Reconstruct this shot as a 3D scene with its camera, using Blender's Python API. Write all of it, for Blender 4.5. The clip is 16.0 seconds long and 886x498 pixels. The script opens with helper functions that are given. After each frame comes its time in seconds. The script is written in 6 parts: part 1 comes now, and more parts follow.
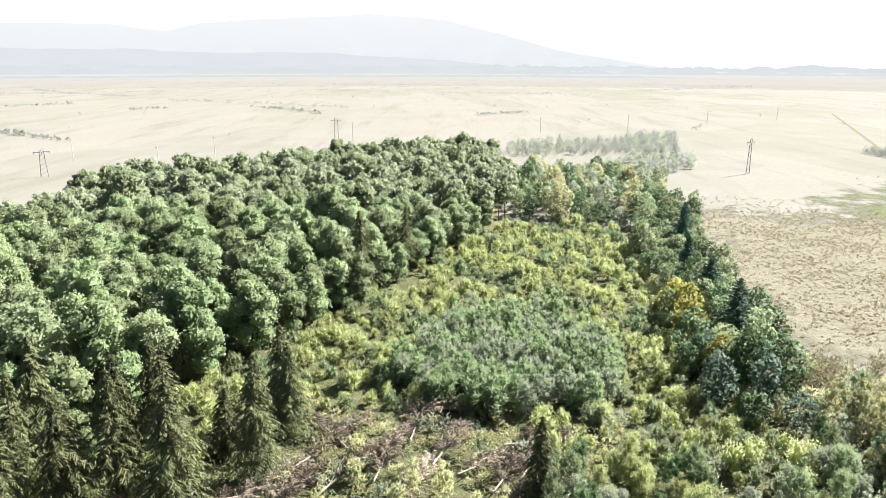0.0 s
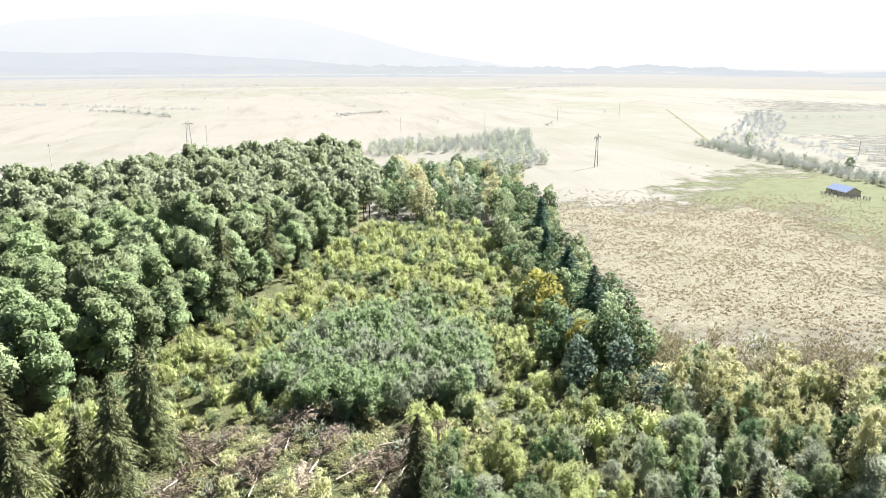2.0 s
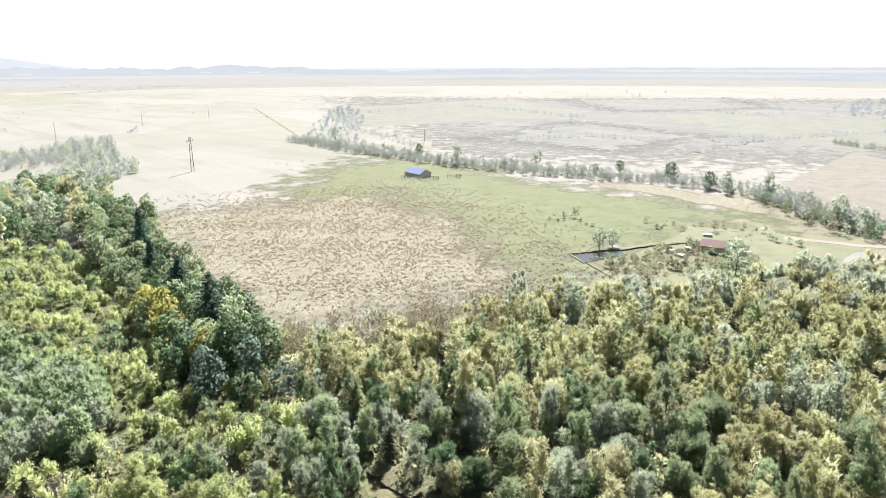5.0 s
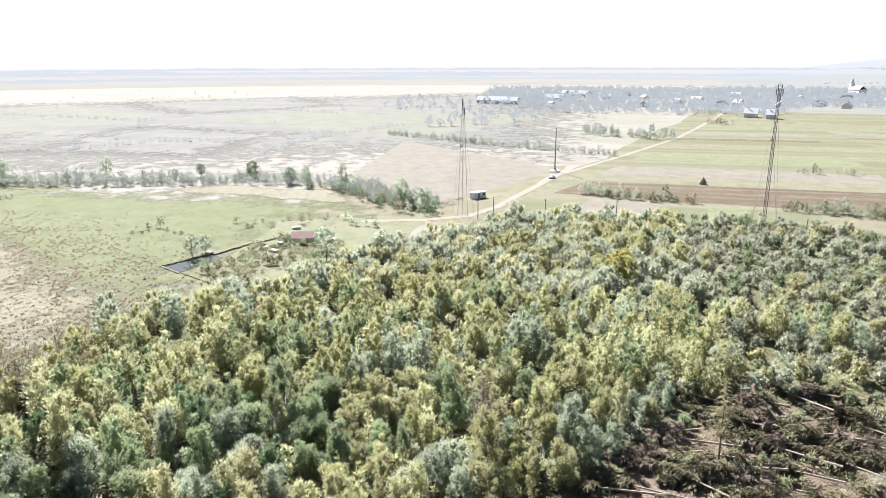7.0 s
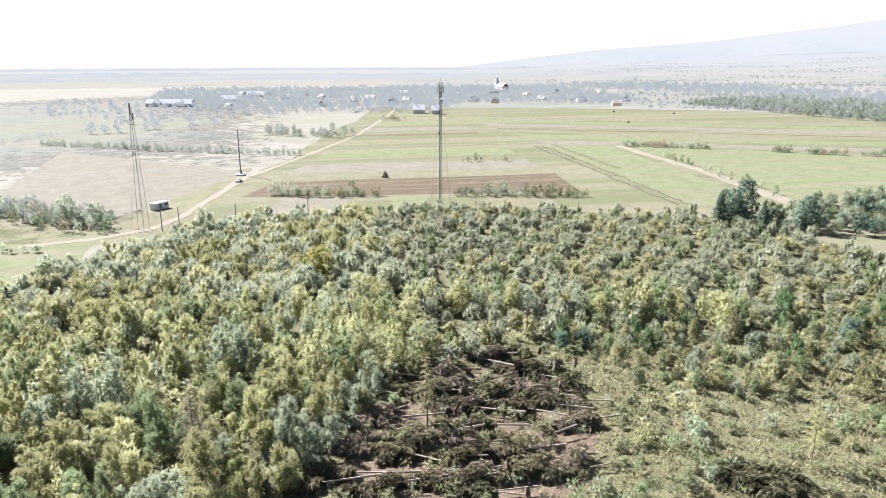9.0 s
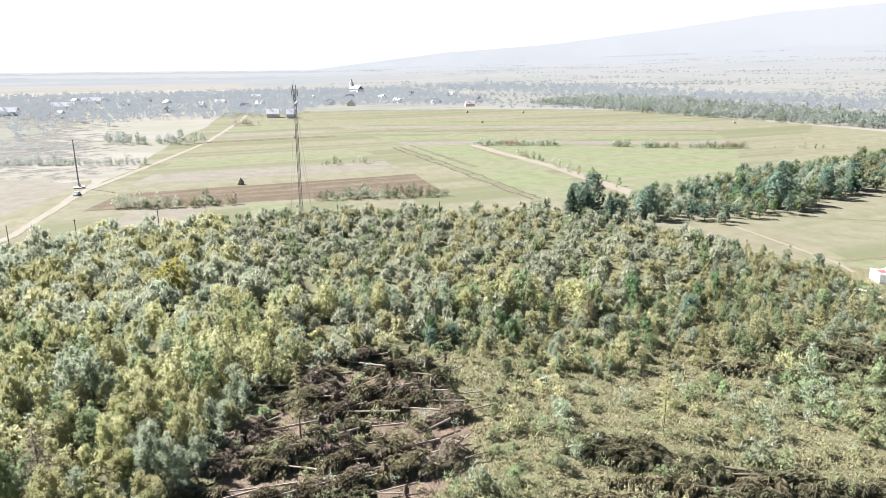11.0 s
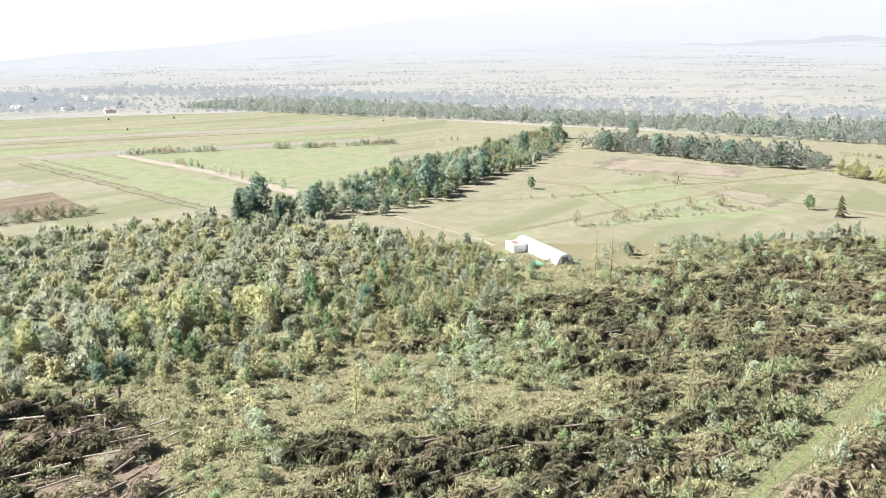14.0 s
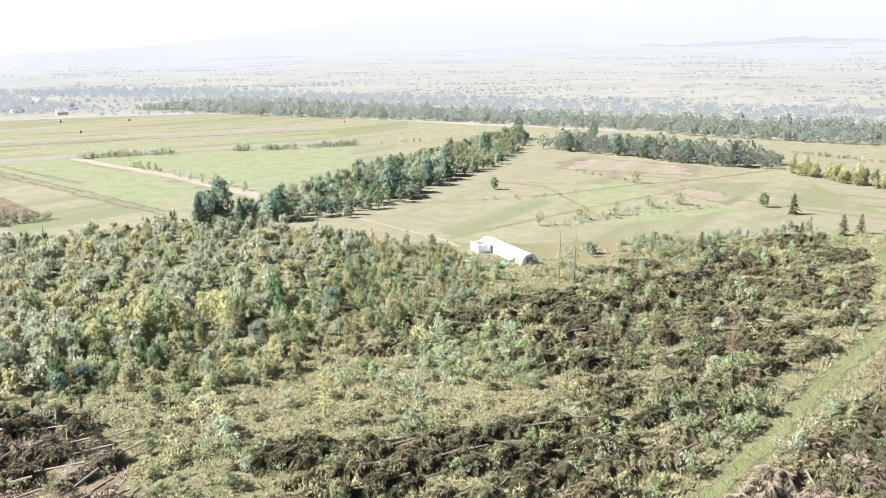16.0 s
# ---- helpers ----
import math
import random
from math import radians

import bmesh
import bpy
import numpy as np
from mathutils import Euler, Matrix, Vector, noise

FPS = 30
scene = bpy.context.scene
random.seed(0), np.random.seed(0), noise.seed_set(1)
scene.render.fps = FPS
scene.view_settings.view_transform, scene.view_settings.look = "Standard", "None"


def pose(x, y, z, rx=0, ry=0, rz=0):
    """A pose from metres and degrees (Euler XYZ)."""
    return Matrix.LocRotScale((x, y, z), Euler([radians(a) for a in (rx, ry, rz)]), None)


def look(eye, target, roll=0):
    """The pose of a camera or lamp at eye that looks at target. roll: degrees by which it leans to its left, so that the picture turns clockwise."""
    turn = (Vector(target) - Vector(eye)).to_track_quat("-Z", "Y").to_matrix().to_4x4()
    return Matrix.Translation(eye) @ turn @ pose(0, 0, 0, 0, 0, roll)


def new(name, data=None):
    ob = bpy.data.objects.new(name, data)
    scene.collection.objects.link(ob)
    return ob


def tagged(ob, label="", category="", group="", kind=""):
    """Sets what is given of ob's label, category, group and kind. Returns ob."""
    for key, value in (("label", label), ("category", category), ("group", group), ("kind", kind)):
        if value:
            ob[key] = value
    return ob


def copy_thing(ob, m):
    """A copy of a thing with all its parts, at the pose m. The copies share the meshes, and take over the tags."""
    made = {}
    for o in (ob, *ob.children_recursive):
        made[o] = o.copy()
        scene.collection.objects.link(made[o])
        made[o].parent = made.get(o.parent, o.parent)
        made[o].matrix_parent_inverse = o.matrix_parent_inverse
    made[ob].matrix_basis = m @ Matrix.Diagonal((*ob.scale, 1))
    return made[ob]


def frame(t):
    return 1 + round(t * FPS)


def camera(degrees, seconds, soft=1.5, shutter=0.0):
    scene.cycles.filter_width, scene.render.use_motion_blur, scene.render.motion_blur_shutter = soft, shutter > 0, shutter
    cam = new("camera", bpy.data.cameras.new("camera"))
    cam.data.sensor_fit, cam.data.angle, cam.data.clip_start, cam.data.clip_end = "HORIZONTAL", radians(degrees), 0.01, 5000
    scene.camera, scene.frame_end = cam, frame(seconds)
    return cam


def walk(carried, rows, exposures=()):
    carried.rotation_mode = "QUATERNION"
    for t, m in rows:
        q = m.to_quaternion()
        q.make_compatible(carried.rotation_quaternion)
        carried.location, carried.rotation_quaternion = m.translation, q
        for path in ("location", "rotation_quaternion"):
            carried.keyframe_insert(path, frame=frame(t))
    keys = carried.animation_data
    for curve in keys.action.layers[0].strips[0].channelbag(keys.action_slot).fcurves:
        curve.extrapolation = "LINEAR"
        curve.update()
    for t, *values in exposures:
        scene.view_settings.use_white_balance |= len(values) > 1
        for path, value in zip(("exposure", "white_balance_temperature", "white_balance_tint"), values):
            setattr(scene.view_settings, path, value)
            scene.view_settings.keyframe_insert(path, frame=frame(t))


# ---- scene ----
cam = camera(65.16, 16.0, 0.75)
PATH = [
    (0.0, -0.0, -0.0, 49.9, 74.81, 0.13, 0.0),
    (0.5, 0.06, -0.07, 49.94, 74.82, 0.12, -1.6),
    (1.0, 0.12, -0.15, 49.96, 74.84, 0.09, -4.77),
    (1.5, 0.15, -0.21, 50.07, 74.81, 0.08, -7.88),
    (2.0, 0.17, -0.28, 50.13, 74.82, 0.02, -11.31),
    (2.5, 0.18, -0.33, 50.11, 74.82, 0.02, -14.94),
    (3.0, 0.16, -0.39, 50.11, 74.82, -0.06, -19.15),
    (5.5, -0.07, -0.58, 50.06, 74.77, -0.25, -51.43),
    (6.0, -0.14, -0.61, 50.0, 74.77, -0.2, -59.78),
    (6.5, -0.21, -0.63, 50.01, 74.74, -0.17, -68.83),
    (7.0, -0.28, -0.65, 50.03, 74.72, -0.14, -77.47),
    (7.5, -0.34, -0.66, 50.02, 74.73, -0.1, -85.67),
    (8.0, -0.39, -0.66, 50.02, 74.72, -0.09, -93.76),
    (10.5, -0.5, -0.64, 49.89, 74.84, -0.21, -110.45),
    (11.0, -0.52, -0.63, 49.83, 74.88, -0.33, -114.61),
    (11.5, -0.55, -0.62, 49.87, 74.84, -0.22, -118.96),
    (12.0, -0.58, -0.59, 49.82, 74.88, -0.27, -123.32),
    (12.5, -0.59, -0.55, 49.87, 74.88, -0.25, -127.75),
    (13.0, -0.6, -0.47, 49.94, 74.86, -0.22, -132.79),
    (13.5, -0.59, -0.36, 50.04, 74.86, -0.23, -137.77),
    (14.0, -0.56, -0.24, 50.06, 74.89, -0.25, -142.1),
    (14.5, -0.52, -0.1, 50.14, 74.89, -0.19, -145.18),
    (15.0, -0.46, 0.07, 50.21, 74.91, -0.24, -145.66),
    (15.5, -0.39, 0.25, 50.32, 74.91, -0.25, -145.47),
    (16.0, -0.33, 0.44, 50.41, 74.92, -0.24, -145.27),
]


def hover(x, y, z, tilt, roll, turn):
    """Level turn first, then the tilt, then the roll about the line of sight."""
    return pose(x, y, z, 0, 0, turn) @ pose(0, 0, 0, tilt) @ pose(0, 0, 0, 0, 0, roll)


EXPOSURE = 1.5
walk(cam, [(t, hover(*p)) for t, *p in PATH], exposures=((0.0, EXPOSURE + 0.02, 6480, 11), (1.5, EXPOSURE + 0.07, 6430, 11.5), (3.0, EXPOSURE + 0.08, 6400, 12), (5.5, EXPOSURE, 6250, 14), (7.0, EXPOSURE + 0.06, 6200, 14.5), (8.0, EXPOSURE - 0.03, 6200, 14), (11.5, EXPOSURE - 0.02, 6320, 13.5), (13.0, EXPOSURE + 0.03, 6370, 12.5), (16.0, EXPOSURE + 0.09, 6350, 13)))

# ---- sky and sun ----
SUN_TURN, SUN_HIGH = 55.0, 40.0
world = bpy.data.worlds.new("sky")
scene.world = world
world.use_nodes = True
wn = world.node_tree
sky = wn.nodes.new("ShaderNodeTexSky")
sky.sky_type = "NISHITA"
sky.sun_disc = False
sky.sun_elevation, sky.sun_rotation = radians(SUN_HIGH), radians(SUN_TURN)
sky.air_density, sky.dust_density, sky.ozone_density = 1.0, 1.5, 1.0
wn.links.new(sky.outputs[0], wn.nodes["Background"].inputs[0])
wn.nodes["Background"].inputs[1].default_value = 0.037

sun_data = bpy.data.lights.new("sun", "SUN")
sun_data.energy, sun_data.angle, sun_data.color = 7.2, radians(0.6), (1.0, 0.98, 0.965)
sun = new("sun", sun_data)
e, a = radians(SUN_HIGH), radians(SUN_TURN)
sun.matrix_world = look((300 * math.sin(a) * math.cos(e), 300 * math.cos(a) * math.cos(e), 300 * math.sin(e)), (0, 0, 0))

# ---- materials ----


def shader(name):
    m = bpy.data.materials.new(name)
    m.use_nodes = True
    nt = m.node_tree
    return m, nt, nt.nodes["Principled BSDF"]


def node(nt, kind, **values):
    n = nt.nodes.new(kind)
    for key, value in values.items():
        n.inputs[key].default_value = value
    return n


def place(nt, world_space=True):
    if world_space:
        return nt.nodes.new("ShaderNodeNewGeometry").outputs["Position"]
    return nt.nodes.new("ShaderNodeTexCoord").outputs["Object"]


def mixed(nt, factor, one, two):
    """A colour between one and two, each a colour or a socket."""
    n = nt.nodes.new("ShaderNodeMix")
    n.data_type = "RGBA"
    if isinstance(factor, float):
        n.inputs["Factor"].default_value = factor
    else:
        nt.links.new(factor, n.inputs["Factor"])
    for socket, value in ((n.inputs[6], one), (n.inputs[7], two)):
        if isinstance(value, tuple):
            socket.default_value = (*value, 1)
        else:
            nt.links.new(value, socket)
    return n.outputs[2]


def cloud(nt, where, scale, low=0.35, high=0.65, detail=4.0, rough=0.6):
    """Noise stretched between low and high to 0..1."""
    n = node(nt, "ShaderNodeTexNoise", Scale=scale, Detail=detail, Roughness=rough)
    nt.links.new(where, n.inputs["Vector"])
    r = node(nt, "ShaderNodeMapRange")
    r.inputs["From Min"].default_value, r.inputs["From Max"].default_value = low, high
    nt.links.new(n.outputs["Fac"], r.inputs["Value"])
    return r.outputs["Result"]


def leafy(name, dark, mid, light, through_light=0.35, scale=0.22, rough=0.6, gloss=0.09):
    """Foliage: colour varies plant by plant and leaf by leaf, some light passes through, and the many small leaves of a clump catch the light more evenly than one flat blade."""
    m, nt, b = shader(name)
    where = place(nt)
    island = nt.nodes.new("ShaderNodeNewGeometry").outputs["Random Per Island"]
    per_plant = cloud(nt, where, scale, 0.3, 0.7, 2.0)
    col = mixed(nt, per_plant, dark, mid)
    half = node(nt, "ShaderNodeMath")
    half.operation = "POWER"
    half.inputs[1].default_value = 1.6
    nt.links.new(island, half.inputs[0])
    part_light = node(nt, "ShaderNodeMath")
    part_light.operation = "MULTIPLY"
    part_light.inputs[1].default_value = 0.45
    nt.links.new(half.outputs[0], part_light.inputs[0])
    col = mixed(nt, part_light.outputs[0], col, light)
    own = nt.nodes.new("ShaderNodeObjectInfo").outputs["Random"]
    hue = nt.nodes.new("ShaderNodeHueSaturation")
    for socket, low, high in (("Hue", 0.491, 0.516), ("Value", 0.74, 1.26)):
        r = node(nt, "ShaderNodeMapRange")
        r.inputs["To Min"].default_value, r.inputs["To Max"].default_value = low, high
        nt.links.new(own, r.inputs["Value"])
        nt.links.new(r.outputs["Result"], hue.inputs[socket])
    nt.links.new(col, hue.inputs["Color"])
    col = hue.outputs["Color"]
    nt.links.new(col, b.inputs["Base Color"])
    b.inputs["Roughness"].default_value = rough
    b.inputs["Specular IOR Level"].default_value = gloss
    own_normal = nt.nodes.new("ShaderNodeNewGeometry").outputs["Normal"]
    part_normal = nt.nodes.new("ShaderNodeVectorMath")
    part_normal.operation = "SCALE"
    part_normal.inputs["Scale"].default_value = 0.6
    nt.links.new(own_normal, part_normal.inputs[0])
    spray = nt.nodes.new("ShaderNodeVectorMath")
    spray.operation = "ADD"
    spray.inputs[1].default_value = (0, 0, 0.55)
    nt.links.new(part_normal.outputs[0], spray.inputs[0])
    even = nt.nodes.new("ShaderNodeVectorMath")
    even.operation = "NORMALIZE"
    nt.links.new(spray.outputs[0], even.inputs[0])
    nt.links.new(even.outputs[0], b.inputs["Normal"])
    t = nt.nodes.new("ShaderNodeBsdfTranslucent")
    nt.links.new(mixed(nt, 0.5, col, light), t.inputs["Color"])
    s = node(nt, "ShaderNodeMixShader", Fac=through_light)
    nt.links.new(b.outputs[0], s.inputs[1])
    nt.links.new(t.outputs[0], s.inputs[2])
    nt.links.new(s.outputs[0], nt.nodes["Material Output"].inputs["Surface"])
    return m


def rough_stuff(name, one, two, three, big=0.05, small=1.5, rough=0.9, bump=0.3, gloss=0.2, sheen=0.0, stripes=None, world_space=True, frayed=False, mottled=0.0):
    """Ground, bark, plaster: two scales of patches and a fine relief; stripes = (turn in degrees, per metre, colour);
    frayed: thins out in patches towards the edge of its sheet, by the attribute inner."""
    m, nt, b = shader(name)
    where = place(nt, world_space)
    col = mixed(nt, cloud(nt, where, big, 0.38, 0.62), one, two)
    fine = cloud(nt, where, small, 0.35, 0.7, 6.0, 0.7)
    col = mixed(nt, fine, col, three)
    if stripes:
        turn, per_metre, colour = stripes
        mp = node(nt, "ShaderNodeMapping", Rotation=(0, 0, radians(turn)), Scale=(per_metre, per_metre * 0.02, 1))
        nt.links.new(where, mp.inputs["Vector"])
        col = mixed(nt, cloud(nt, mp.outputs[0], 1.0, 0.44, 0.58, 2.0), col, colour)
    if mottled:
        blotch = cloud(nt, where, mottled, 0.42, 0.74, 6.0, 0.72)
        col = mixed(nt, blotch, col, tuple(0.8 * min(a_, b_) for a_, b_ in zip(one, two)))
    nt.links.new(col, b.inputs["Base Color"])
    b.inputs["Roughness"].default_value = rough
    b.inputs["Specular IOR Level"].default_value = gloss
    b.inputs["Sheen Weight"].default_value = sheen
    if bump:
        bp = node(nt, "ShaderNodeBump", Strength=bump, Distance=0.2)
        nt.links.new(fine, bp.inputs["Height"])
        nt.links.new(bp.outputs[0], b.inputs["Normal"])
    if frayed:
        inner_at = nt.nodes.new("ShaderNodeAttribute")
        inner_at.attribute_name = "inner"
        gap_noise = cloud(nt, where, 0.09, 0.3, 0.7, 8.0, 0.65)
        cut = node(nt, "ShaderNodeMath")
        cut.operation = "SUBTRACT"
        nt.links.new(inner_at.outputs["Fac"], cut.inputs[0])
        nt.links.new(gap_noise, cut.inputs[1])
        soft = node(nt, "ShaderNodeMapRange")
        soft.inputs["From Min"].default_value, soft.inputs["From Max"].default_value = -0.25, 0.3
        nt.links.new(cut.outputs[0], soft.inputs["Value"])
        open_ = nt.nodes.new("ShaderNodeBsdfTransparent")
        s = nt.nodes.new("ShaderNodeMixShader")
        nt.links.new(soft.outputs["Result"], s.inputs[0])
        nt.links.new(open_.outputs[0], s.inputs[1])
        nt.links.new(b.outputs[0], s.inputs[2])
        nt.links.new(s.outputs[0], nt.nodes["Material Output"].inputs["Surface"])
    return m


def mosaic(name, one, two, three):
    """Wide dry grassland: long faint parcels of land, patches and fine tufts."""
    m, nt, b = shader(name)
    where = place(nt)
    mp = node(nt, "ShaderNodeMapping", Rotation=(0, 0, radians(-25)), Scale=(0.010, 0.0045, 0.0))
    nt.links.new(where, mp.inputs["Vector"])
    v = node(nt, "ShaderNodeTexVoronoi", Scale=1.0, Randomness=0.8)
    v.distance = "CHEBYCHEV"
    nt.links.new(mp.outputs[0], v.inputs["Vector"])
    grey = nt.nodes.new("ShaderNodeSeparateColor")
    nt.links.new(v.outputs["Color"], grey.inputs[0])
    col = mixed(nt, grey.outputs[0], one, two)
    green = node(nt, "ShaderNodeMapRange")
    green.inputs["From Min"].default_value = 0.6
    nt.links.new(grey.outputs[1], green.inputs["Value"])
    col = mixed(nt, green.outputs["Result"], col, (0.168, 0.176, 0.124))
    col = mixed(nt, cloud(nt, where, 0.02, 0.45, 0.75, 6.0, 0.65), col, three)
    mp2 = node(nt, "ShaderNodeMapping", Rotation=(0, 0, radians(20)), Scale=(0.05, 0.006, 0.0))
    nt.links.new(where, mp2.inputs["Vector"])
    col = mixed(nt, cloud(nt, mp2.outputs[0], 1.0, 0.52, 0.72, 6.0, 0.7), col, (0.15, 0.138, 0.106))
    fine = cloud(nt, where, 0.4, 0.4, 0.75, 6.0, 0.7)
    col = mixed(nt, fine, col, tuple(c_ * 0.85 for c_ in one))
    nt.links.new(col, b.inputs["Base Color"])
    b.inputs["Roughness"].default_value = 0.95
    b.inputs["Specular IOR Level"].default_value = 0.03
    bp = node(nt, "ShaderNodeBump", Strength=0.3, Distance=0.2)
    nt.links.new(fine, bp.inputs["Height"])
    nt.links.new(bp.outputs[0], b.inputs["Normal"])
    return m


def plain(name, colour, rough=0.6, metal=0.0, wear=0.15):
    m, nt, b = shader(name)
    where = place(nt, False)
    darker = tuple(c * (1 - wear * 2) for c in colour)
    nt.links.new(mixed(nt, cloud(nt, where, 1.3, 0.4, 0.75, 5.0), colour, darker), b.inputs["Base Color"])
    b.inputs["Roughness"].default_value, b.inputs["Metallic"].default_value = rough, metal
    return m


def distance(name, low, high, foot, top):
    """Far land or sky, a glowing backdrop with the haze painted into its colour, which goes from low to high between
    two heights.
    """
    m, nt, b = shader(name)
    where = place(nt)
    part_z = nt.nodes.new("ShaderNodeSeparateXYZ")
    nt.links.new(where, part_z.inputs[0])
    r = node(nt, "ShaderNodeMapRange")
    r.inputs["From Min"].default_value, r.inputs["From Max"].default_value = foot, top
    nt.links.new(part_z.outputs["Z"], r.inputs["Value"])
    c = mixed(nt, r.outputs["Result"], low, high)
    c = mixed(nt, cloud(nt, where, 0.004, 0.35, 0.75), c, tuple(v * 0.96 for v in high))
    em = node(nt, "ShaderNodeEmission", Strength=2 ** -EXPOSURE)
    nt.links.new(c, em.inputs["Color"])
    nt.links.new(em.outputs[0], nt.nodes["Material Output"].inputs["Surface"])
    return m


OAK = leafy("oak_leaves", (0.093, 0.137, 0.056), (0.244, 0.306, 0.141), (0.411, 0.463, 0.273), 0.42)
YOUNG = leafy("young_leaves", (0.192, 0.216, 0.091), (0.445, 0.442, 0.213), (0.606, 0.573, 0.357), 0.52)
GOLD = leafy("olive_leaves", (0.191, 0.186, 0.079), (0.366, 0.359, 0.163), (0.456, 0.448, 0.236), 0.5)
WILLOW = leafy("willow_leaves", (0.148, 0.189, 0.109), (0.326, 0.372, 0.238), (0.474, 0.503, 0.386), 0.5)
DOMELEAF = leafy("willow_dome_leaves", (0.132, 0.190, 0.090), (0.275, 0.364, 0.179), (0.418, 0.504, 0.281), 0.48)
SPROUT = leafy("clearing_leaves", (0.166, 0.210, 0.072), (0.377, 0.414, 0.164), (0.564, 0.570, 0.280), 0.42)
SILVER = leafy("silvery_leaves", (0.192, 0.229, 0.138), (0.399, 0.428, 0.280), (0.575, 0.582, 0.439), 0.42)
DARKLEAF = leafy("dark_leaves", (0.067, 0.114, 0.049), (0.100, 0.162, 0.067), (0.184, 0.252, 0.117), 0.25)
YELLOW = leafy("yellow_leaves", (0.25, 0.245, 0.05), (0.32, 0.30, 0.06), (0.37, 0.35, 0.11), 0.42)
TWIG = leafy("dry_twigs", (0.169, 0.147, 0.080), (0.240, 0.204, 0.112), (0.293, 0.258, 0.159), 0.3)
NEEDLE = leafy("spruce_needles", (0.052, 0.053, 0.030), (0.097, 0.093, 0.051), (0.180, 0.161, 0.095), 0.2, 0.3, 0.7, 0.08)
BROWNED = leafy("browned_needles", (0.084, 0.072, 0.041), (0.138, 0.119, 0.068), (0.222, 0.190, 0.118), 0.18, 0.5, 0.75, 0.08)
FIR = leafy("fir_needles", (0.077, 0.096, 0.044), (0.139, 0.153, 0.069), (0.259, 0.255, 0.124), 0.2, 0.3, 0.6)
DRYTWIG = leafy("dry_branches", (0.25, 0.205, 0.155), (0.36, 0.30, 0.235), (0.46, 0.40, 0.32), 0.25, 0.4, 0.8, 0.05)
DEEPLEAF = leafy("deep_green_leaves", (0.065, 0.109, 0.075), (0.111, 0.173, 0.117), (0.208, 0.269, 0.195), 0.3, 0.15, 0.7, 0.1)
# Young leaves brightened for the far clearing; sunlight is put into the colour.
BRIGHTYOUNG = leafy("brightened_young_leaves", (0.240, 0.305, 0.112), (0.523, 0.596, 0.242), (0.700, 0.752, 0.379), 0.52)
# Two lightened copies of the oak leaves; haze is put into the colour.
FARCANOPY = leafy("haze_paled_canopy_leaves", (0.164, 0.213, 0.122), (0.377, 0.439, 0.262), (0.566, 0.615, 0.417), 0.45)
CANOPY = leafy("lightened_oak_leaves", (0.113, 0.160, 0.073), (0.303, 0.368, 0.189), (0.500, 0.547, 0.346), 0.45)
RUST = leafy("rusty_needles", (0.125, 0.10, 0.07), (0.175, 0.138, 0.10), (0.235, 0.19, 0.145), 0.2)
PINE = leafy("pine_needles", (0.036, 0.080, 0.051), (0.058, 0.123, 0.072), (0.109, 0.189, 0.116), 0.15)
# Leaf colours greyed and paled, with haze put into the base colour.
FARLEAF = leafy("haze_paled_leaves", (0.225, 0.252, 0.22), (0.25, 0.275, 0.24), (0.275, 0.298, 0.26), 0.7, 0.03, 0.8, 0.0)
BELTLEAF = leafy("haze_paled_belt_leaves", (0.175, 0.205, 0.15), (0.21, 0.242, 0.18), (0.245, 0.275, 0.212), 0.6, 0.05, 0.8, 0.0)
WEEDLEAF = leafy("weed_leaves", (0.133, 0.158, 0.071), (0.230, 0.248, 0.125), (0.342, 0.335, 0.206), 0.4, 0.15)
HERB = leafy("herbs", (0.172, 0.169, 0.083), (0.272, 0.240, 0.138), (0.371, 0.317, 0.217), 0.4, 0.12)
TUSSOCK = leafy("tussock_grass", (0.180, 0.151, 0.094), (0.252, 0.211, 0.134), (0.348, 0.292, 0.198), 0.5, 0.1)
BARK = rough_stuff("bark", (0.11, 0.09, 0.07), (0.16, 0.13, 0.10), (0.08, 0.065, 0.05), 0.6, 6.0, 0.9, 0.6)
PALEBARK = rough_stuff("dry_log_bark", (0.36, 0.31, 0.25), (0.43, 0.38, 0.32), (0.27, 0.22, 0.17), 0.7, 7.0, 0.85, 0.4)
LOGBARK = rough_stuff("log_bark", (0.19, 0.15, 0.115), (0.25, 0.21, 0.165), (0.13, 0.10, 0.075), 0.7, 7.0, 0.85, 0.4)
SOIL = rough_stuff("soil", (0.176, 0.132, 0.095), (0.243, 0.186, 0.135), (0.121, 0.092, 0.065), 0.7, 5.0, 0.95, 0.8)
PLAIN = mosaic("dry_plain", (0.222, 0.21, 0.178), (0.188, 0.186, 0.15), (0.232, 0.222, 0.194))
MEADOW = rough_stuff("green_meadow", (0.115, 0.134, 0.064), (0.13, 0.143, 0.077), (0.145, 0.146, 0.09), 0.03, 0.6, 0.9, 0.4, 0.03, 0.0, None, True, True, mottled=0.14)
BOG = rough_stuff("bog_grass", (0.25, 0.238, 0.178), (0.212, 0.205, 0.145), (0.165, 0.145, 0.1), 0.06, 0.9, 0.95, 0.9, 0.03, 0.0, None, True, True, mottled=0.35)
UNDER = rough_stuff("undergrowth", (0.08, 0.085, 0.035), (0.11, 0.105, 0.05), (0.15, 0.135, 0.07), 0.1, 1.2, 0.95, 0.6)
WEEDS = rough_stuff("weedy_ground", (0.10, 0.105, 0.045), (0.13, 0.12, 0.062), (0.16, 0.14, 0.09), 0.08, 1.3, 0.95, 0.8)
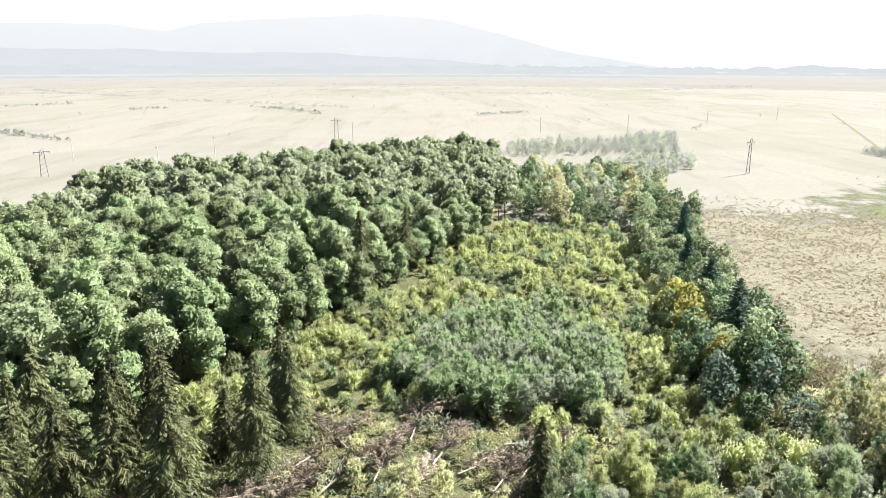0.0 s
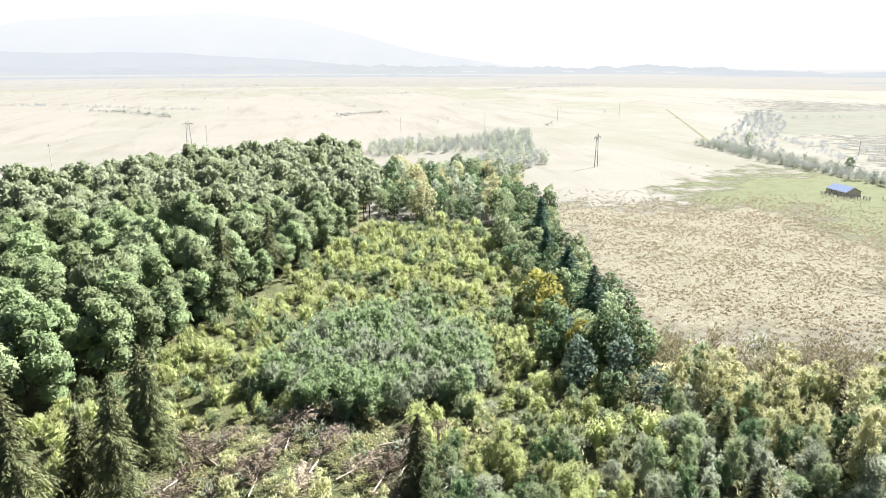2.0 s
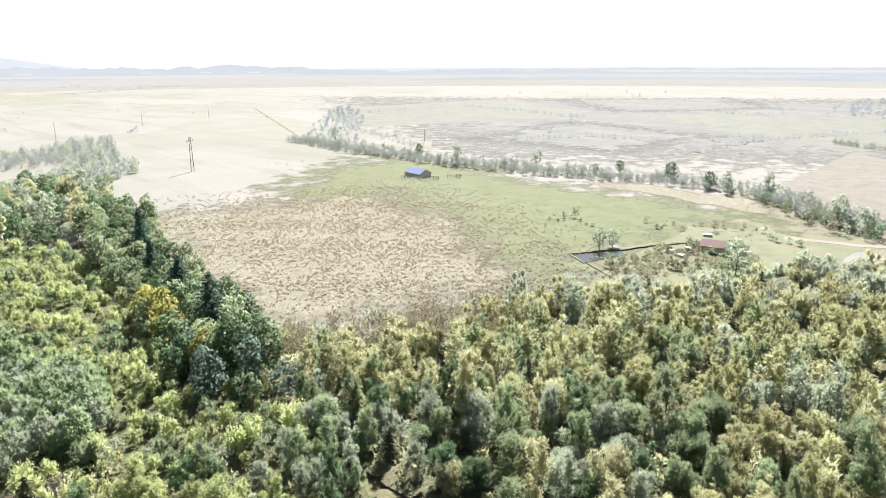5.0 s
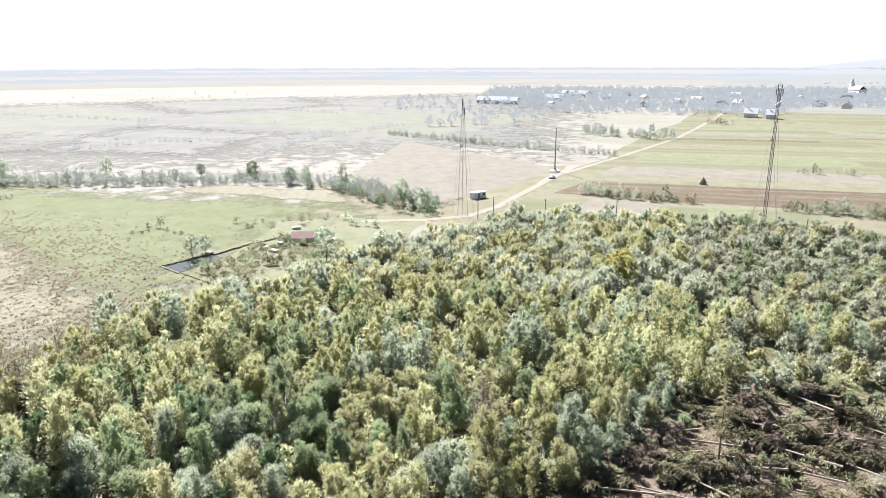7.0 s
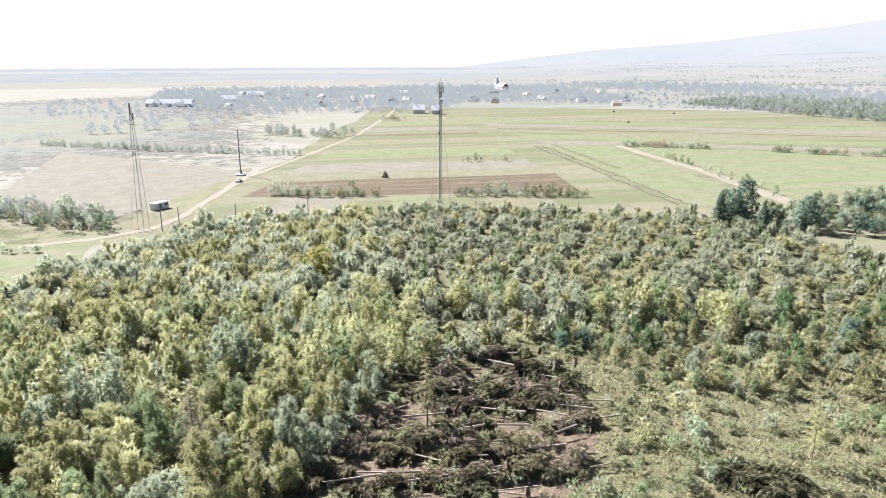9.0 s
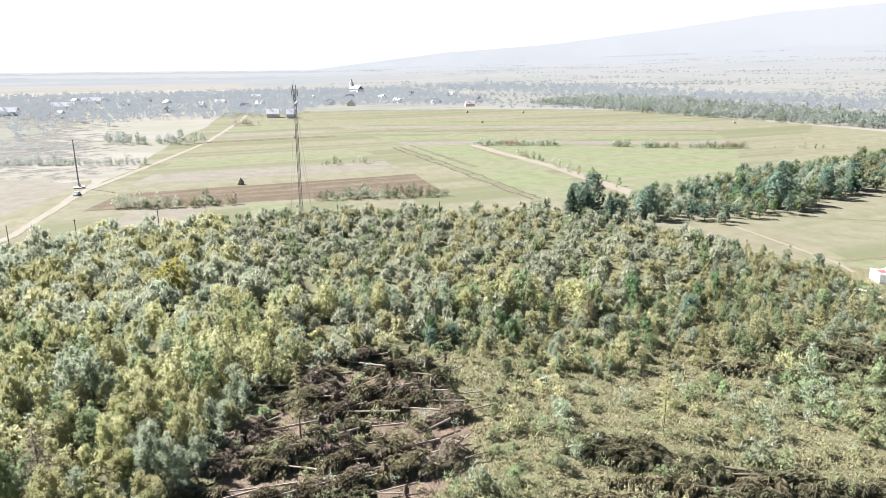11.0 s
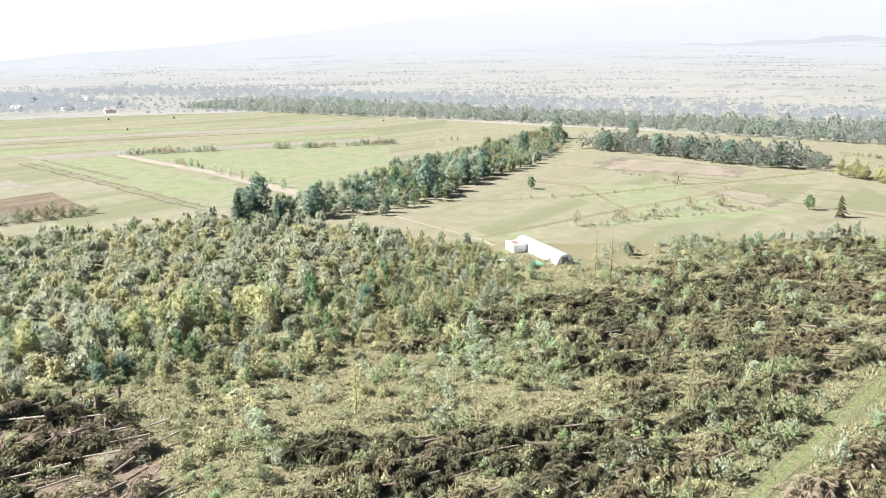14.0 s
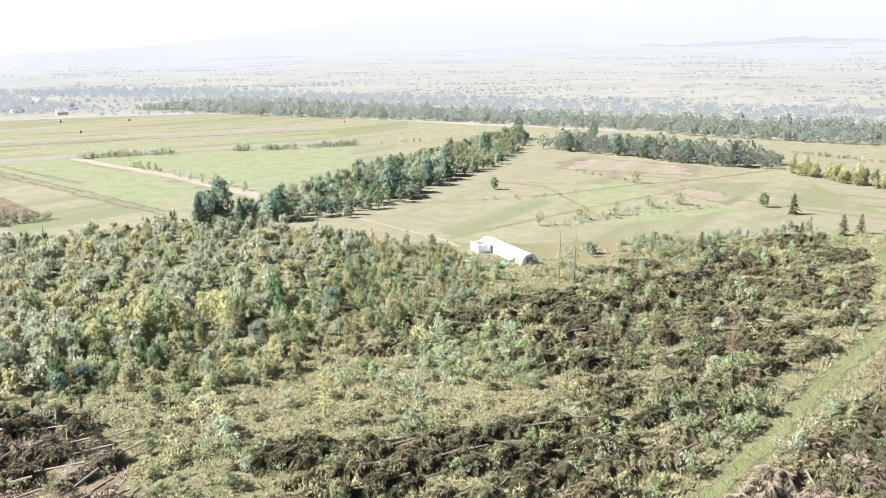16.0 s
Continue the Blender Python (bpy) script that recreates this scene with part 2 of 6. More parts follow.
STRAW = rough_stuff("straw_field", (0.176, 0.162, 0.13), (0.158, 0.15, 0.116), (0.188, 0.172, 0.144), 0.02, 0.5, 0.9, 0.3, 0.03, 0.0, (5, 0.08, (0.17, 0.155, 0.122)), mottled=0.14)
DRYOLIVE = rough_stuff("dry_olive_meadow", (0.171, 0.160, 0.106), (0.141, 0.148, 0.084), (0.185, 0.169, 0.122), 0.03, 0.45, 0.9, 0.3, 0.03, 0.0, (-28, 0.045, (0.162, 0.146, 0.104)), mottled=0.14)
# Field tones greyed and paled: the haze over them is put into the colour.
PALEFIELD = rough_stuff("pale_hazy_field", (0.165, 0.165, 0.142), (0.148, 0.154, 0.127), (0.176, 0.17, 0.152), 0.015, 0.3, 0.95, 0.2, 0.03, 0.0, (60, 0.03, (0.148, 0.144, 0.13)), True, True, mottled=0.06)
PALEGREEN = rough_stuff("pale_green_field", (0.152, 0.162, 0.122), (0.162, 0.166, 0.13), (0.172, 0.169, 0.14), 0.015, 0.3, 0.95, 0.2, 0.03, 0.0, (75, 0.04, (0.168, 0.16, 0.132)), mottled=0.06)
CROP = rough_stuff("green_field", (0.13, 0.16, 0.078), (0.15, 0.168, 0.092), (0.165, 0.168, 0.106), 0.02, 0.6, 0.9, 0.3, 0.03, 0.0, (88, 0.07, (0.166, 0.158, 0.108)), mottled=0.14)
MOWN = rough_stuff("mown_field", (0.166, 0.158, 0.108), (0.147, 0.147, 0.093), (0.179, 0.166, 0.121), 0.02, 0.6, 0.9, 0.3, 0.03, 0.0, (2, 0.05, (0.123, 0.128, 0.074)), mottled=0.14)
TRACKGRASS = rough_stuff("track_grass", (0.139, 0.164, 0.069), (0.118, 0.141, 0.056), (0.160, 0.164, 0.090), 0.3, 1.6, 0.95, 0.8, 0.03, 0.0, None, True, True, mottled=0.6)
PLOUGH = rough_stuff("ploughed_field", (0.105, 0.083, 0.06), (0.125, 0.10, 0.073), (0.09, 0.072, 0.05), 0.03, 0.8, 0.95, 0.6, 0.03, 0.0, (4, 0.2, (0.14, 0.118, 0.082)), mottled=0.14)
FALLOW = rough_stuff("fallow_strip", (0.118, 0.112, 0.078), (0.14, 0.132, 0.09), (0.095, 0.086, 0.06), 0.08, 0.9, 0.95, 0.5, 0.03, 0.0, (88, 0.5, (0.15, 0.15, 0.095)), True, True)
ROSE = rough_stuff("rose_stubble", (0.189, 0.157, 0.123), (0.167, 0.148, 0.107), (0.201, 0.172, 0.139), 0.04, 0.5, 0.9, 0.3, 0.03, 0.0, (-28, 0.06, (0.158, 0.145, 0.101)), True, True, mottled=0.14)
DIRT = rough_stuff("dirt_road", (0.205, 0.18, 0.14), (0.23, 0.205, 0.16), (0.17, 0.15, 0.11), 0.1, 1.5, 0.95, 0.3)
STONE = rough_stuff("pale_concrete", (0.5, 0.48, 0.45), (0.42, 0.40, 0.37), (0.56, 0.54, 0.5), 0.3, 4.0, 0.8, 0.2)
WHITE = plain("white_film", (0.85, 0.86, 0.86), 0.35, 0, 0.04)
WALLWHITE = plain("white_wall", (0.78, 0.76, 0.72), 0.7)
# Village wall greyed, TILES and SLATE paled: haze is put into the colour.
VILLAGEWALL = plain("haze_greyed_wall", (0.62, 0.61, 0.59), 0.8)
WALLSAND = plain("sand_wall", (0.62, 0.53, 0.40), 0.8)
TILES = plain("haze_paled_tiles", (0.58, 0.50, 0.48), 0.9)
HUTTILES = plain("dull_red_tiles", (0.26, 0.15, 0.13), 0.85)
SLATE = plain("haze_paled_roof", (0.56, 0.56, 0.57), 0.9)
BLUE = plain("blue_sheet", (0.17, 0.235, 0.37), 0.95, 0.0)
STEEL = plain("dark_steel", (0.16, 0.15, 0.15), 0.5, 0.5)
GALV = plain("galvanised_steel", (0.24, 0.235, 0.235), 0.7, 0.0)
REDPAINT = plain("red_paint", (0.50, 0.10, 0.08), 0.5)
WOOD = plain("weathered_wood", (0.24, 0.20, 0.16), 0.85)
GREENTARP = plain("green_tarp", (0.10, 0.34, 0.24), 0.5)
RUBBER = plain("rubber", (0.02, 0.02, 0.02), 0.8)
PANE = plain("window_glass", (0.05, 0.06, 0.07), 0.1)
HAY = rough_stuff("hay", (0.36, 0.31, 0.22), (0.30, 0.26, 0.18), (0.24, 0.2, 0.14), 0.8, 4.0, 0.95, 0.6)
water_mat, wnt, wb = shader("still_water")
wb.inputs["Base Color"].default_value = (0.03, 0.04, 0.035, 1)
wb.inputs["Roughness"].default_value, wb.inputs["IOR"].default_value = 0.06, 1.33
ripple = node(wnt, "ShaderNodeBump", Strength=0.05, Distance=0.1)
wnt.links.new(cloud(wnt, place(wnt), 1.5), ripple.inputs["Height"])
wnt.links.new(ripple.outputs[0], wb.inputs["Normal"])
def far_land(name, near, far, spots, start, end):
    """Far plain as a glowing backdrop; haze is painted in, paling it with its distance from the middle of the place."""
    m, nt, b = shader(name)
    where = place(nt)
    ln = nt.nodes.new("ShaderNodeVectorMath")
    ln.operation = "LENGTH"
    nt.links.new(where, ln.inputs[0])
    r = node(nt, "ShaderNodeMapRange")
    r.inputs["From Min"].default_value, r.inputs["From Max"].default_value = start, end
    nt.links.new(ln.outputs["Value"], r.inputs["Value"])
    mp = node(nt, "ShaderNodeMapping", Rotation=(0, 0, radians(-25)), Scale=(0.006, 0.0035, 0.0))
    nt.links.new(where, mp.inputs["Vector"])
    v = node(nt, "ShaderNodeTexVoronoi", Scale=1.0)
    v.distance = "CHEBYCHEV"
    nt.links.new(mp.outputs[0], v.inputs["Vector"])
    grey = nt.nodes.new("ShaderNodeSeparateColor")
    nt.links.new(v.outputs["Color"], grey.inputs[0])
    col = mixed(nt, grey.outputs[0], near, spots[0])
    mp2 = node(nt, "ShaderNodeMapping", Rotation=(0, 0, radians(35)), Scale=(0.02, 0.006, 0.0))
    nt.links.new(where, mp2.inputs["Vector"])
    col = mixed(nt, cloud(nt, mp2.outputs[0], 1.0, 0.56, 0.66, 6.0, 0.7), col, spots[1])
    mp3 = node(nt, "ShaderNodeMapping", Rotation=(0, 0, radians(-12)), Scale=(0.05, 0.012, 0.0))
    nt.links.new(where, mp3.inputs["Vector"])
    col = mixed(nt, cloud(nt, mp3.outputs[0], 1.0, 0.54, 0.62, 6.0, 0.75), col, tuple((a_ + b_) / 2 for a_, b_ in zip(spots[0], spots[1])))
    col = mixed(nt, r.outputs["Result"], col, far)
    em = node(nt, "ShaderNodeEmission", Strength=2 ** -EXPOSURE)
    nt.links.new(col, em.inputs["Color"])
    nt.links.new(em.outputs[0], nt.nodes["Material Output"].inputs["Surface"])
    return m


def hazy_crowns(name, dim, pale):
    """Far trees as unlit, glowing crowns; the haze before them is painted into the glow."""
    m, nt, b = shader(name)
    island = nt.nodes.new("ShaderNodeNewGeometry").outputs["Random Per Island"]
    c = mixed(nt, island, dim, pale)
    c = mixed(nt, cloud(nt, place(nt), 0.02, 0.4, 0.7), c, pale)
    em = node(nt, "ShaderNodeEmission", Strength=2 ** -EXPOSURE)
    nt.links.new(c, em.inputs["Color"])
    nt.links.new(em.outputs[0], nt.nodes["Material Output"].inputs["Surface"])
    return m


# Glow tones of far tree crowns, in place of haze.
HAZED = hazy_crowns("haze_glow_trees", (0.42, 0.475, 0.495), (0.55, 0.60, 0.62))
SLOPEWOOD = hazy_crowns("haze_glow_slope_trees", (0.27, 0.325, 0.325), (0.48, 0.53, 0.525))
MIST = hazy_crowns("haze_glow_pale_trees", (0.52, 0.565, 0.545), (0.68, 0.71, 0.69))
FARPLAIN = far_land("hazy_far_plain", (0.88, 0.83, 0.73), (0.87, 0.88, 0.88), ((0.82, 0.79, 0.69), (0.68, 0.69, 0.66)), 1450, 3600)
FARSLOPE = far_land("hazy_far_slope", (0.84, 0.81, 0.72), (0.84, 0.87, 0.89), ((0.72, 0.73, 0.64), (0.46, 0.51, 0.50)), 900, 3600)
SKYHAZE = distance("sky_haze", (1.06, 1.06, 1.06), (1.15, 1.15, 1.15), 0, 300)
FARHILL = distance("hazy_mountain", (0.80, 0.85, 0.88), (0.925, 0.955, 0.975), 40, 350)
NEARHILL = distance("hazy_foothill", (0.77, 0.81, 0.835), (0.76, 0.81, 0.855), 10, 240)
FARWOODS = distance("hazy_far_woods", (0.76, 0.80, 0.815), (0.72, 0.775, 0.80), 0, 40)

# ---- builders ----
rng = np.random.default_rng(7)


def mesh_of(name, quads, mats, index=None):
    """A mesh from an array of four-cornered faces (n, 4, 3)."""
    q = np.asarray(quads, np.float32).reshape(-1, 4, 3)
    n = len(q)
    me = bpy.data.meshes.new(name)
    me.vertices.add(4 * n)
    me.vertices.foreach_set("co", q.ravel())
    me.loops.add(4 * n)
    me.loops.foreach_set("vertex_index", np.arange(4 * n, dtype=np.int32))
    me.polygons.add(n)
    me.polygons.foreach_set("loop_start", np.arange(0, 4 * n, 4, dtype=np.int32))
    for m in mats:
        me.materials.append(m)
    if index is not None:
        me.polygons.foreach_set("material_index", np.asarray(index, np.int32))
    me.update(calc_edges=True)
    return me


def thing(name, x, y, z=0.0, label="", category="", group="", kind="", turn=0.0):
    ob = tagged(new(name), label, category, group, kind)
    ob.matrix_basis = pose(x, y, z, 0, 0, turn)
    return ob


def part(name, quads, material, parent, label=""):
    ob = new(name, quads if isinstance(quads, bpy.types.Mesh) else mesh_of(name, quads, [material]))
    ob.parent = parent
    return tagged(ob, label)


def stuff(name, groups, label, category):
    """One joined mesh of uncountable things; groups = [(quads, material)]."""
    mats = [m for _, m in groups]
    q = np.concatenate([g for g, _ in groups])
    idx = np.concatenate([np.full(len(g), i) for i, (g, _) in enumerate(groups)])
    return tagged(new(name, mesh_of(name, q, mats, idx)), label, category, "", "stuff")


def tube(points, radii, sides=6):
    """A tapered limb through the points."""
    p, out = np.asarray(points, float), []
    rings = []
    for i in range(len(p)):
        d = p[min(i + 1, len(p) - 1)] - p[max(i - 1, 0)]
        d = d / (np.linalg.norm(d) + 1e-9)
        u = np.cross(d, (0.31, 0.2, 0.93) if abs(d[2]) < 0.9 else (1, 0.1, 0))
        u /= np.linalg.norm(u) + 1e-9
        v = np.cross(d, u)
        ang = np.arange(sides) * 2 * np.pi / sides
        rings.append(p[i] + radii[i] * (np.cos(ang)[:, None] * u + np.sin(ang)[:, None] * v))
    for a_, b_ in zip(rings, rings[1:]):
        for k in range(sides):
            j = (k + 1) % sides
            out.append((a_[k], a_[j], b_[j], b_[k]))
    for ring, centre in ((rings[0][::-1], p[0]), (rings[-1], p[-1])):
        for k in range(0, sides - 1, 2):
            out.append((centre, ring[k], ring[k + 1], ring[(k + 2) % sides]))
    return np.array(out)


def block(x0, x1, y0, y1, z0, z1):
    c = np.array([[x, y, z] for z in (z0, z1) for y in (y0, y1) for x in (x0, x1)], float)
    return c[np.array([(0, 2, 3, 1), (4, 5, 7, 6), (0, 1, 5, 4), (2, 6, 7, 3), (0, 4, 6, 2), (1, 3, 7, 5)])]


def turned(quads, m):
    q = np.asarray(quads, float)
    r = np.array(m.to_3x3())
    return q @ r.T + np.array(m.translation)


def unit(v):
    return v / (np.linalg.norm(v, axis=-1, keepdims=True) + 1e-9)


def leaves(r, centres, normals, size, aspect=0.6, wild=0.8):
    """Folded leaf clumps, facing more or less along the normals."""
    n = len(centres)
    nn = unit(normals + wild * r.normal(size=(n, 3)))
    u = unit(np.cross(nn, r.normal(size=(n, 3))))
    v = np.cross(nn, u)
    s = size * (0.6 + 0.8 * r.random((n, 1)))
    fold = nn * s * 0.35
    a_, b_ = u * s * 0.5, v * s * 0.5 * aspect
    return np.stack([centres - a_ - b_ * 0.6, centres + a_ * 0.2 - b_ - fold, centres + a_ + b_ * 0.5, centres - a_ * 0.1 + b_ - fold * 0.6], 1)


def shoots(r, centres, normals, size):
    """Slender leafy shoots that point outwards and up."""
    n = len(centres)
    u = unit(normals * 0.55 + np.array([0, 0, 0.55]) + 0.45 * r.normal(size=(n, 3)))
    v = unit(np.cross(u, r.normal(size=(n, 3))))
    s = size * (0.6 + 0.9 * r.random((n, 1)))
    w = v * s * 0.12
    bend = np.cross(u, v) * s * 0.12
    return np.stack([centres - u * s * 0.5 - w * 0.5, centres - u * s * 0.1 + w * 1.3 + bend, centres + u * s * 0.75 + w * 0.15, centres + u * s * 0.1 - w * 1.1 + bend], 1)


def lobed(r, lobes, n, size, aspect=0.6, wild=0.42, skin=0.3, brushy=False):
    """Leaf clumps over the outside of a heap of round lobes (x, y, z, radius, height factor)."""
    lb = np.asarray(lobes, float)
    pick = r.choice(len(lb), n * 2, p=lb[:, 3] ** 2 / (lb[:, 3] ** 2).sum())
    d = unit(r.normal(size=(n * 2, 3)) + (0, 0, 0.35))
    k = lb[pick]
    rad = k[:, 3:4] * (1 - skin * r.random((n * 2, 1)) ** 1.5 + 0.08 * r.normal(size=(n * 2, 1)))
    stretch = np.stack([np.ones(len(k)), np.ones(len(k)), k[:, 4]], 1)
    p = k[:, :3] + d * rad * stretch
    inside = np.zeros(len(p), bool)
    for j, l in enumerate(lb):
        q = (p - l[:3]) / (l[3] * np.array([1, 1, l[4]]))
        inside |= ((q ** 2).sum(1) < 0.6) & (pick != j)
    p, d = p[~inside][:n], d[~inside][:n]
    return shoots(r, p, d, size) if brushy else leaves(r, p, d, size, aspect, wild)


def crown_lobes(r, n, radius, low, high, lobe, stretch=0.9):
    out = []
    mid, half = (low + high) / 2, (high - low) / 2 - lobe * 0.6
    for i in range(n):
        ang = i * 2.4 + r.random() * 0.8
        f = (i + 0.5) / n * 2 - 1
        ring = math.sqrt(max(0.05, 1 - f * f)) * (0.75 if f > 0 else 0.9)
        out.append((math.cos(ang) * radius * 0.72 * ring, math.sin(ang) * radius * 0.72 * ring, mid + f * half, lobe * (0.6 + 0.75 * r.random()), stretch))
    out.append((0, 0, mid + half * 0.3, radius * 0.6, 1.0))
    return out


def cores(r, lobes, around, rings, share):
    """Added light blockers inside a crown: a rough ball of facets in each lobe, hidden under the leaf clumps, darkens
    the gaps.
    """
    lb = np.asarray(lobes, float)
    lat, lon = np.linspace(-1.35, 1.45, rings + 1), np.arange(around) * 2 * np.pi / around
    ball = np.stack([np.cos(lat)[:, None] * np.cos(lon), np.cos(lat)[:, None] * np.sin(lon), np.sin(lat)[:, None] + 0 * lon], -1)
    jit = 1 + 0.12 * r.normal(size=(len(lb), rings + 1, around, 1))
    p = lb[:, None, None, :3] + ball[None] * jit * share * lb[:, None, None, 3:4] * np.stack([np.ones(len(lb)), np.ones(len(lb)), lb[:, 4]], 1)[:, None, None, :]
    p[..., 2] = np.maximum(p[..., 2], 0.05)
    q = np.roll(p, -1, 2)
    return np.stack([p[:, :-1], q[:, :-1], q[:, 1:], p[:, 1:]], 3).reshape(-1, 4, 3)


def broadleaf(seed, height, radius, low, clumps, size, lobes=12, lobe=None, limbs=5, wood=0.2, stretch=0.9, brushy=False, core=None, share=0.72):
    """Crown and trunk of a broad-leaved tree: (crown quads, trunk quads)."""
    r = np.random.default_rng(seed)
    lb = crown_lobes(r, lobes, radius, low, height, lobe or radius * 0.42, stretch)
    if brushy == "both":
        lb = [(x * k, y * k, low + (z - low) * (0.8 + 0.35 * k), w * (1.35 - 0.4 * k), f) for (x, y, z, w, f), k in zip(lb, r.uniform(0.5, 1.45, len(lb)))]
    if brushy == "both":
        crown = np.concatenate([lobed(r, lb, int(clumps * 0.6), size, skin=0.5), lobed(r, lb, int(clumps * 0.75), size * 1.2, skin=0.5, brushy=True)])
    else:
        crown = lobed(r, lb, clumps, size, brushy=brushy)
    if core:
        crown = np.concatenate([crown, cores(r, lb, *core, share)])
    lean = r.normal(size=2) * 0.03 * height
    if limbs == 0:
        return crown, tube([(0, 0, -0.2), (lean[0], lean[1], height * 0.6)], [wood, wood * 0.4], 3)[:3]
    top = np.array([lean[0], lean[1], height * 0.72])
    trunk = [tube([(0, 0, -0.2), top * 0.4, top], [wood, wood * 0.7, wood * 0.15], 6 if limbs > 2 else 4)]
    for i in range(limbs):
        f = 0.35 + 0.5 * i / max(1, limbs)
        s, l = top * f, lb[(i * 3) % len(lb)]
        e_ = np.array(l[:3])
        trunk.append(tube([s, (s + e_) / 2 + (0, 0, 0.05 * height), e_], [wood * 0.4, wood * 0.25, wood * 0.1], 3))
    return crown, np.concatenate(trunk)


def plumes(r, start, ways, length, droop, pairs=8, shoot=0.5, width=0.07, hang=0.45):
    """Arching conifer boughs: a thin spine, and side shoots and hanging shoots along it like the barbs of a feather."""
    m = len(start)
    L = length[:, None]
    down = np.array([0, 0, -1.0])
    side = unit(np.cross(ways, (0, 0, 1.0)) + 1e-6)
    bend = side * r.normal(size=(m, 1)) * 0.16
    at = lambda t_: start + (ways + bend * t_) * L * t_ + down * (droop[:, None] * L * t_ ** 2)
    out = []
    st = [at(t_) for t_ in (0.0, 0.35, 0.7, 1.0)]
    for k in range(3):
        w0, w1 = side * width * (0.5, 0.4, 0.3)[k], side * width * (0.4, 0.3, 0.08)[k]
        out.append(np.stack([st[k] - w0, st[k] + w0, st[k + 1] + w1, st[k + 1] - w1], 1))
    for i in range(pairs):
        t_ = 0.14 + 0.84 * i / (pairs - 1)
        base, long_ = at(t_), shoot * (1.25 - 0.75 * t_) * np.minimum(1.3, L / 2.4)
        along = unit(at(min(1.0, t_ + 0.02)) - at(t_ - 0.04))
        for sgn in (-1, 1, 0):
            fall = (0.25 + 0.5 * r.random((m, 1))) if sgn else (1.2 + 0.6 * r.random((m, 1)))
            d = unit(along * (0.75 + 0.3 * r.random((m, 1))) + side * sgn * (0.8 + 0.3 * r.random((m, 1))) + down * fall + 0.12 * r.normal(size=(m, 3)))
            tl = long_ * (0.7 + 0.6 * r.random((m, 1))) * (1.0 if sgn else hang / shoot)
            b_ = unit(np.cross(d, r.normal(size=(m, 3)))) * width * (0.7 + 0.6 * r.random((m, 1)))
            out.append(np.stack([base - b_ * 0.6, base + b_ * 0.6, base + d * tl * 0.6 + b_ * 0.8, base + d * tl - b_ * 0.2], 1))
    return np.concatenate(out)


def spruce(seed, height, radius, low=0.15, count=110, thin=0.0, droop=0.35):
    """A standing spruce: (needles, trunk). thin > 0 leaves branches out."""
    r = np.random.default_rng(seed)
    f = low + (1 - low) * (np.arange(count) / count) ** 0.9
    f = f[r.random(count) > thin]
    n = len(f)
    ang = np.arange(n) * 2.4 + r.normal(size=n) * 0.3
    length = radius * (1 - f) ** 0.75 * (0.5 + 0.75 * r.random(n)) + 0.25
    up = 0.15 + 0.5 * f
    ways = unit(np.stack([np.cos(ang), np.sin(ang), up], 1))
    start = np.stack([0 * f, 0 * f, f * height], 1)
    needles = plumes(r, start, ways, length, droop * (0.9 + 0.9 * r.random(n)) + up * 0.4, 10, 0.8, 0.11, 0.5)
    tip = tube([(0, 0, height * 0.93), (0, 0, height * 1.03)], [0.12, 0.01], 4)
    w = 0.011 * height
    trunk = tube([(0, 0, -0.2), (0, 0, height * 0.3), (0, 0, height * 0.7), (0, 0, height)], [w * 1.2, w, w * 0.5, 0.02], 7)
    return np.concatenate([needles, tip]), trunk


def bare_tree(seed, height, spread, count=40, start_low=0.3):
    """A dead standing conifer: bare trunk with thin twigs."""
    r = np.random.default_rng(seed)
    w = 0.010 * height
    out = [tube([(0, 0, -0.2), (0.05, 0, height * 0.5), (0, 0.05, height)], [w * 1.2, w * 0.8, 0.03], 6)]
    f = start_low + (1 - start_low) * np.arange(count) / count
    ang = np.arange(count) * 2.4
    size = spread * (1.08 - f) ** 0.7 * (0.6 + 0.7 * r.random(count)) + 0.2
    ways = np.stack([np.cos(ang), np.sin(ang), 0.25 + 0.2 * f], 1)
    twigs = [plumes(r, np.stack([0 * f, 0 * f, f * height], 1), ways, size, 0.35 + 0.25 * r.random(count), 7, 0.7, 0.05, 0.4)]
    return np.concatenate(twigs), out[0]


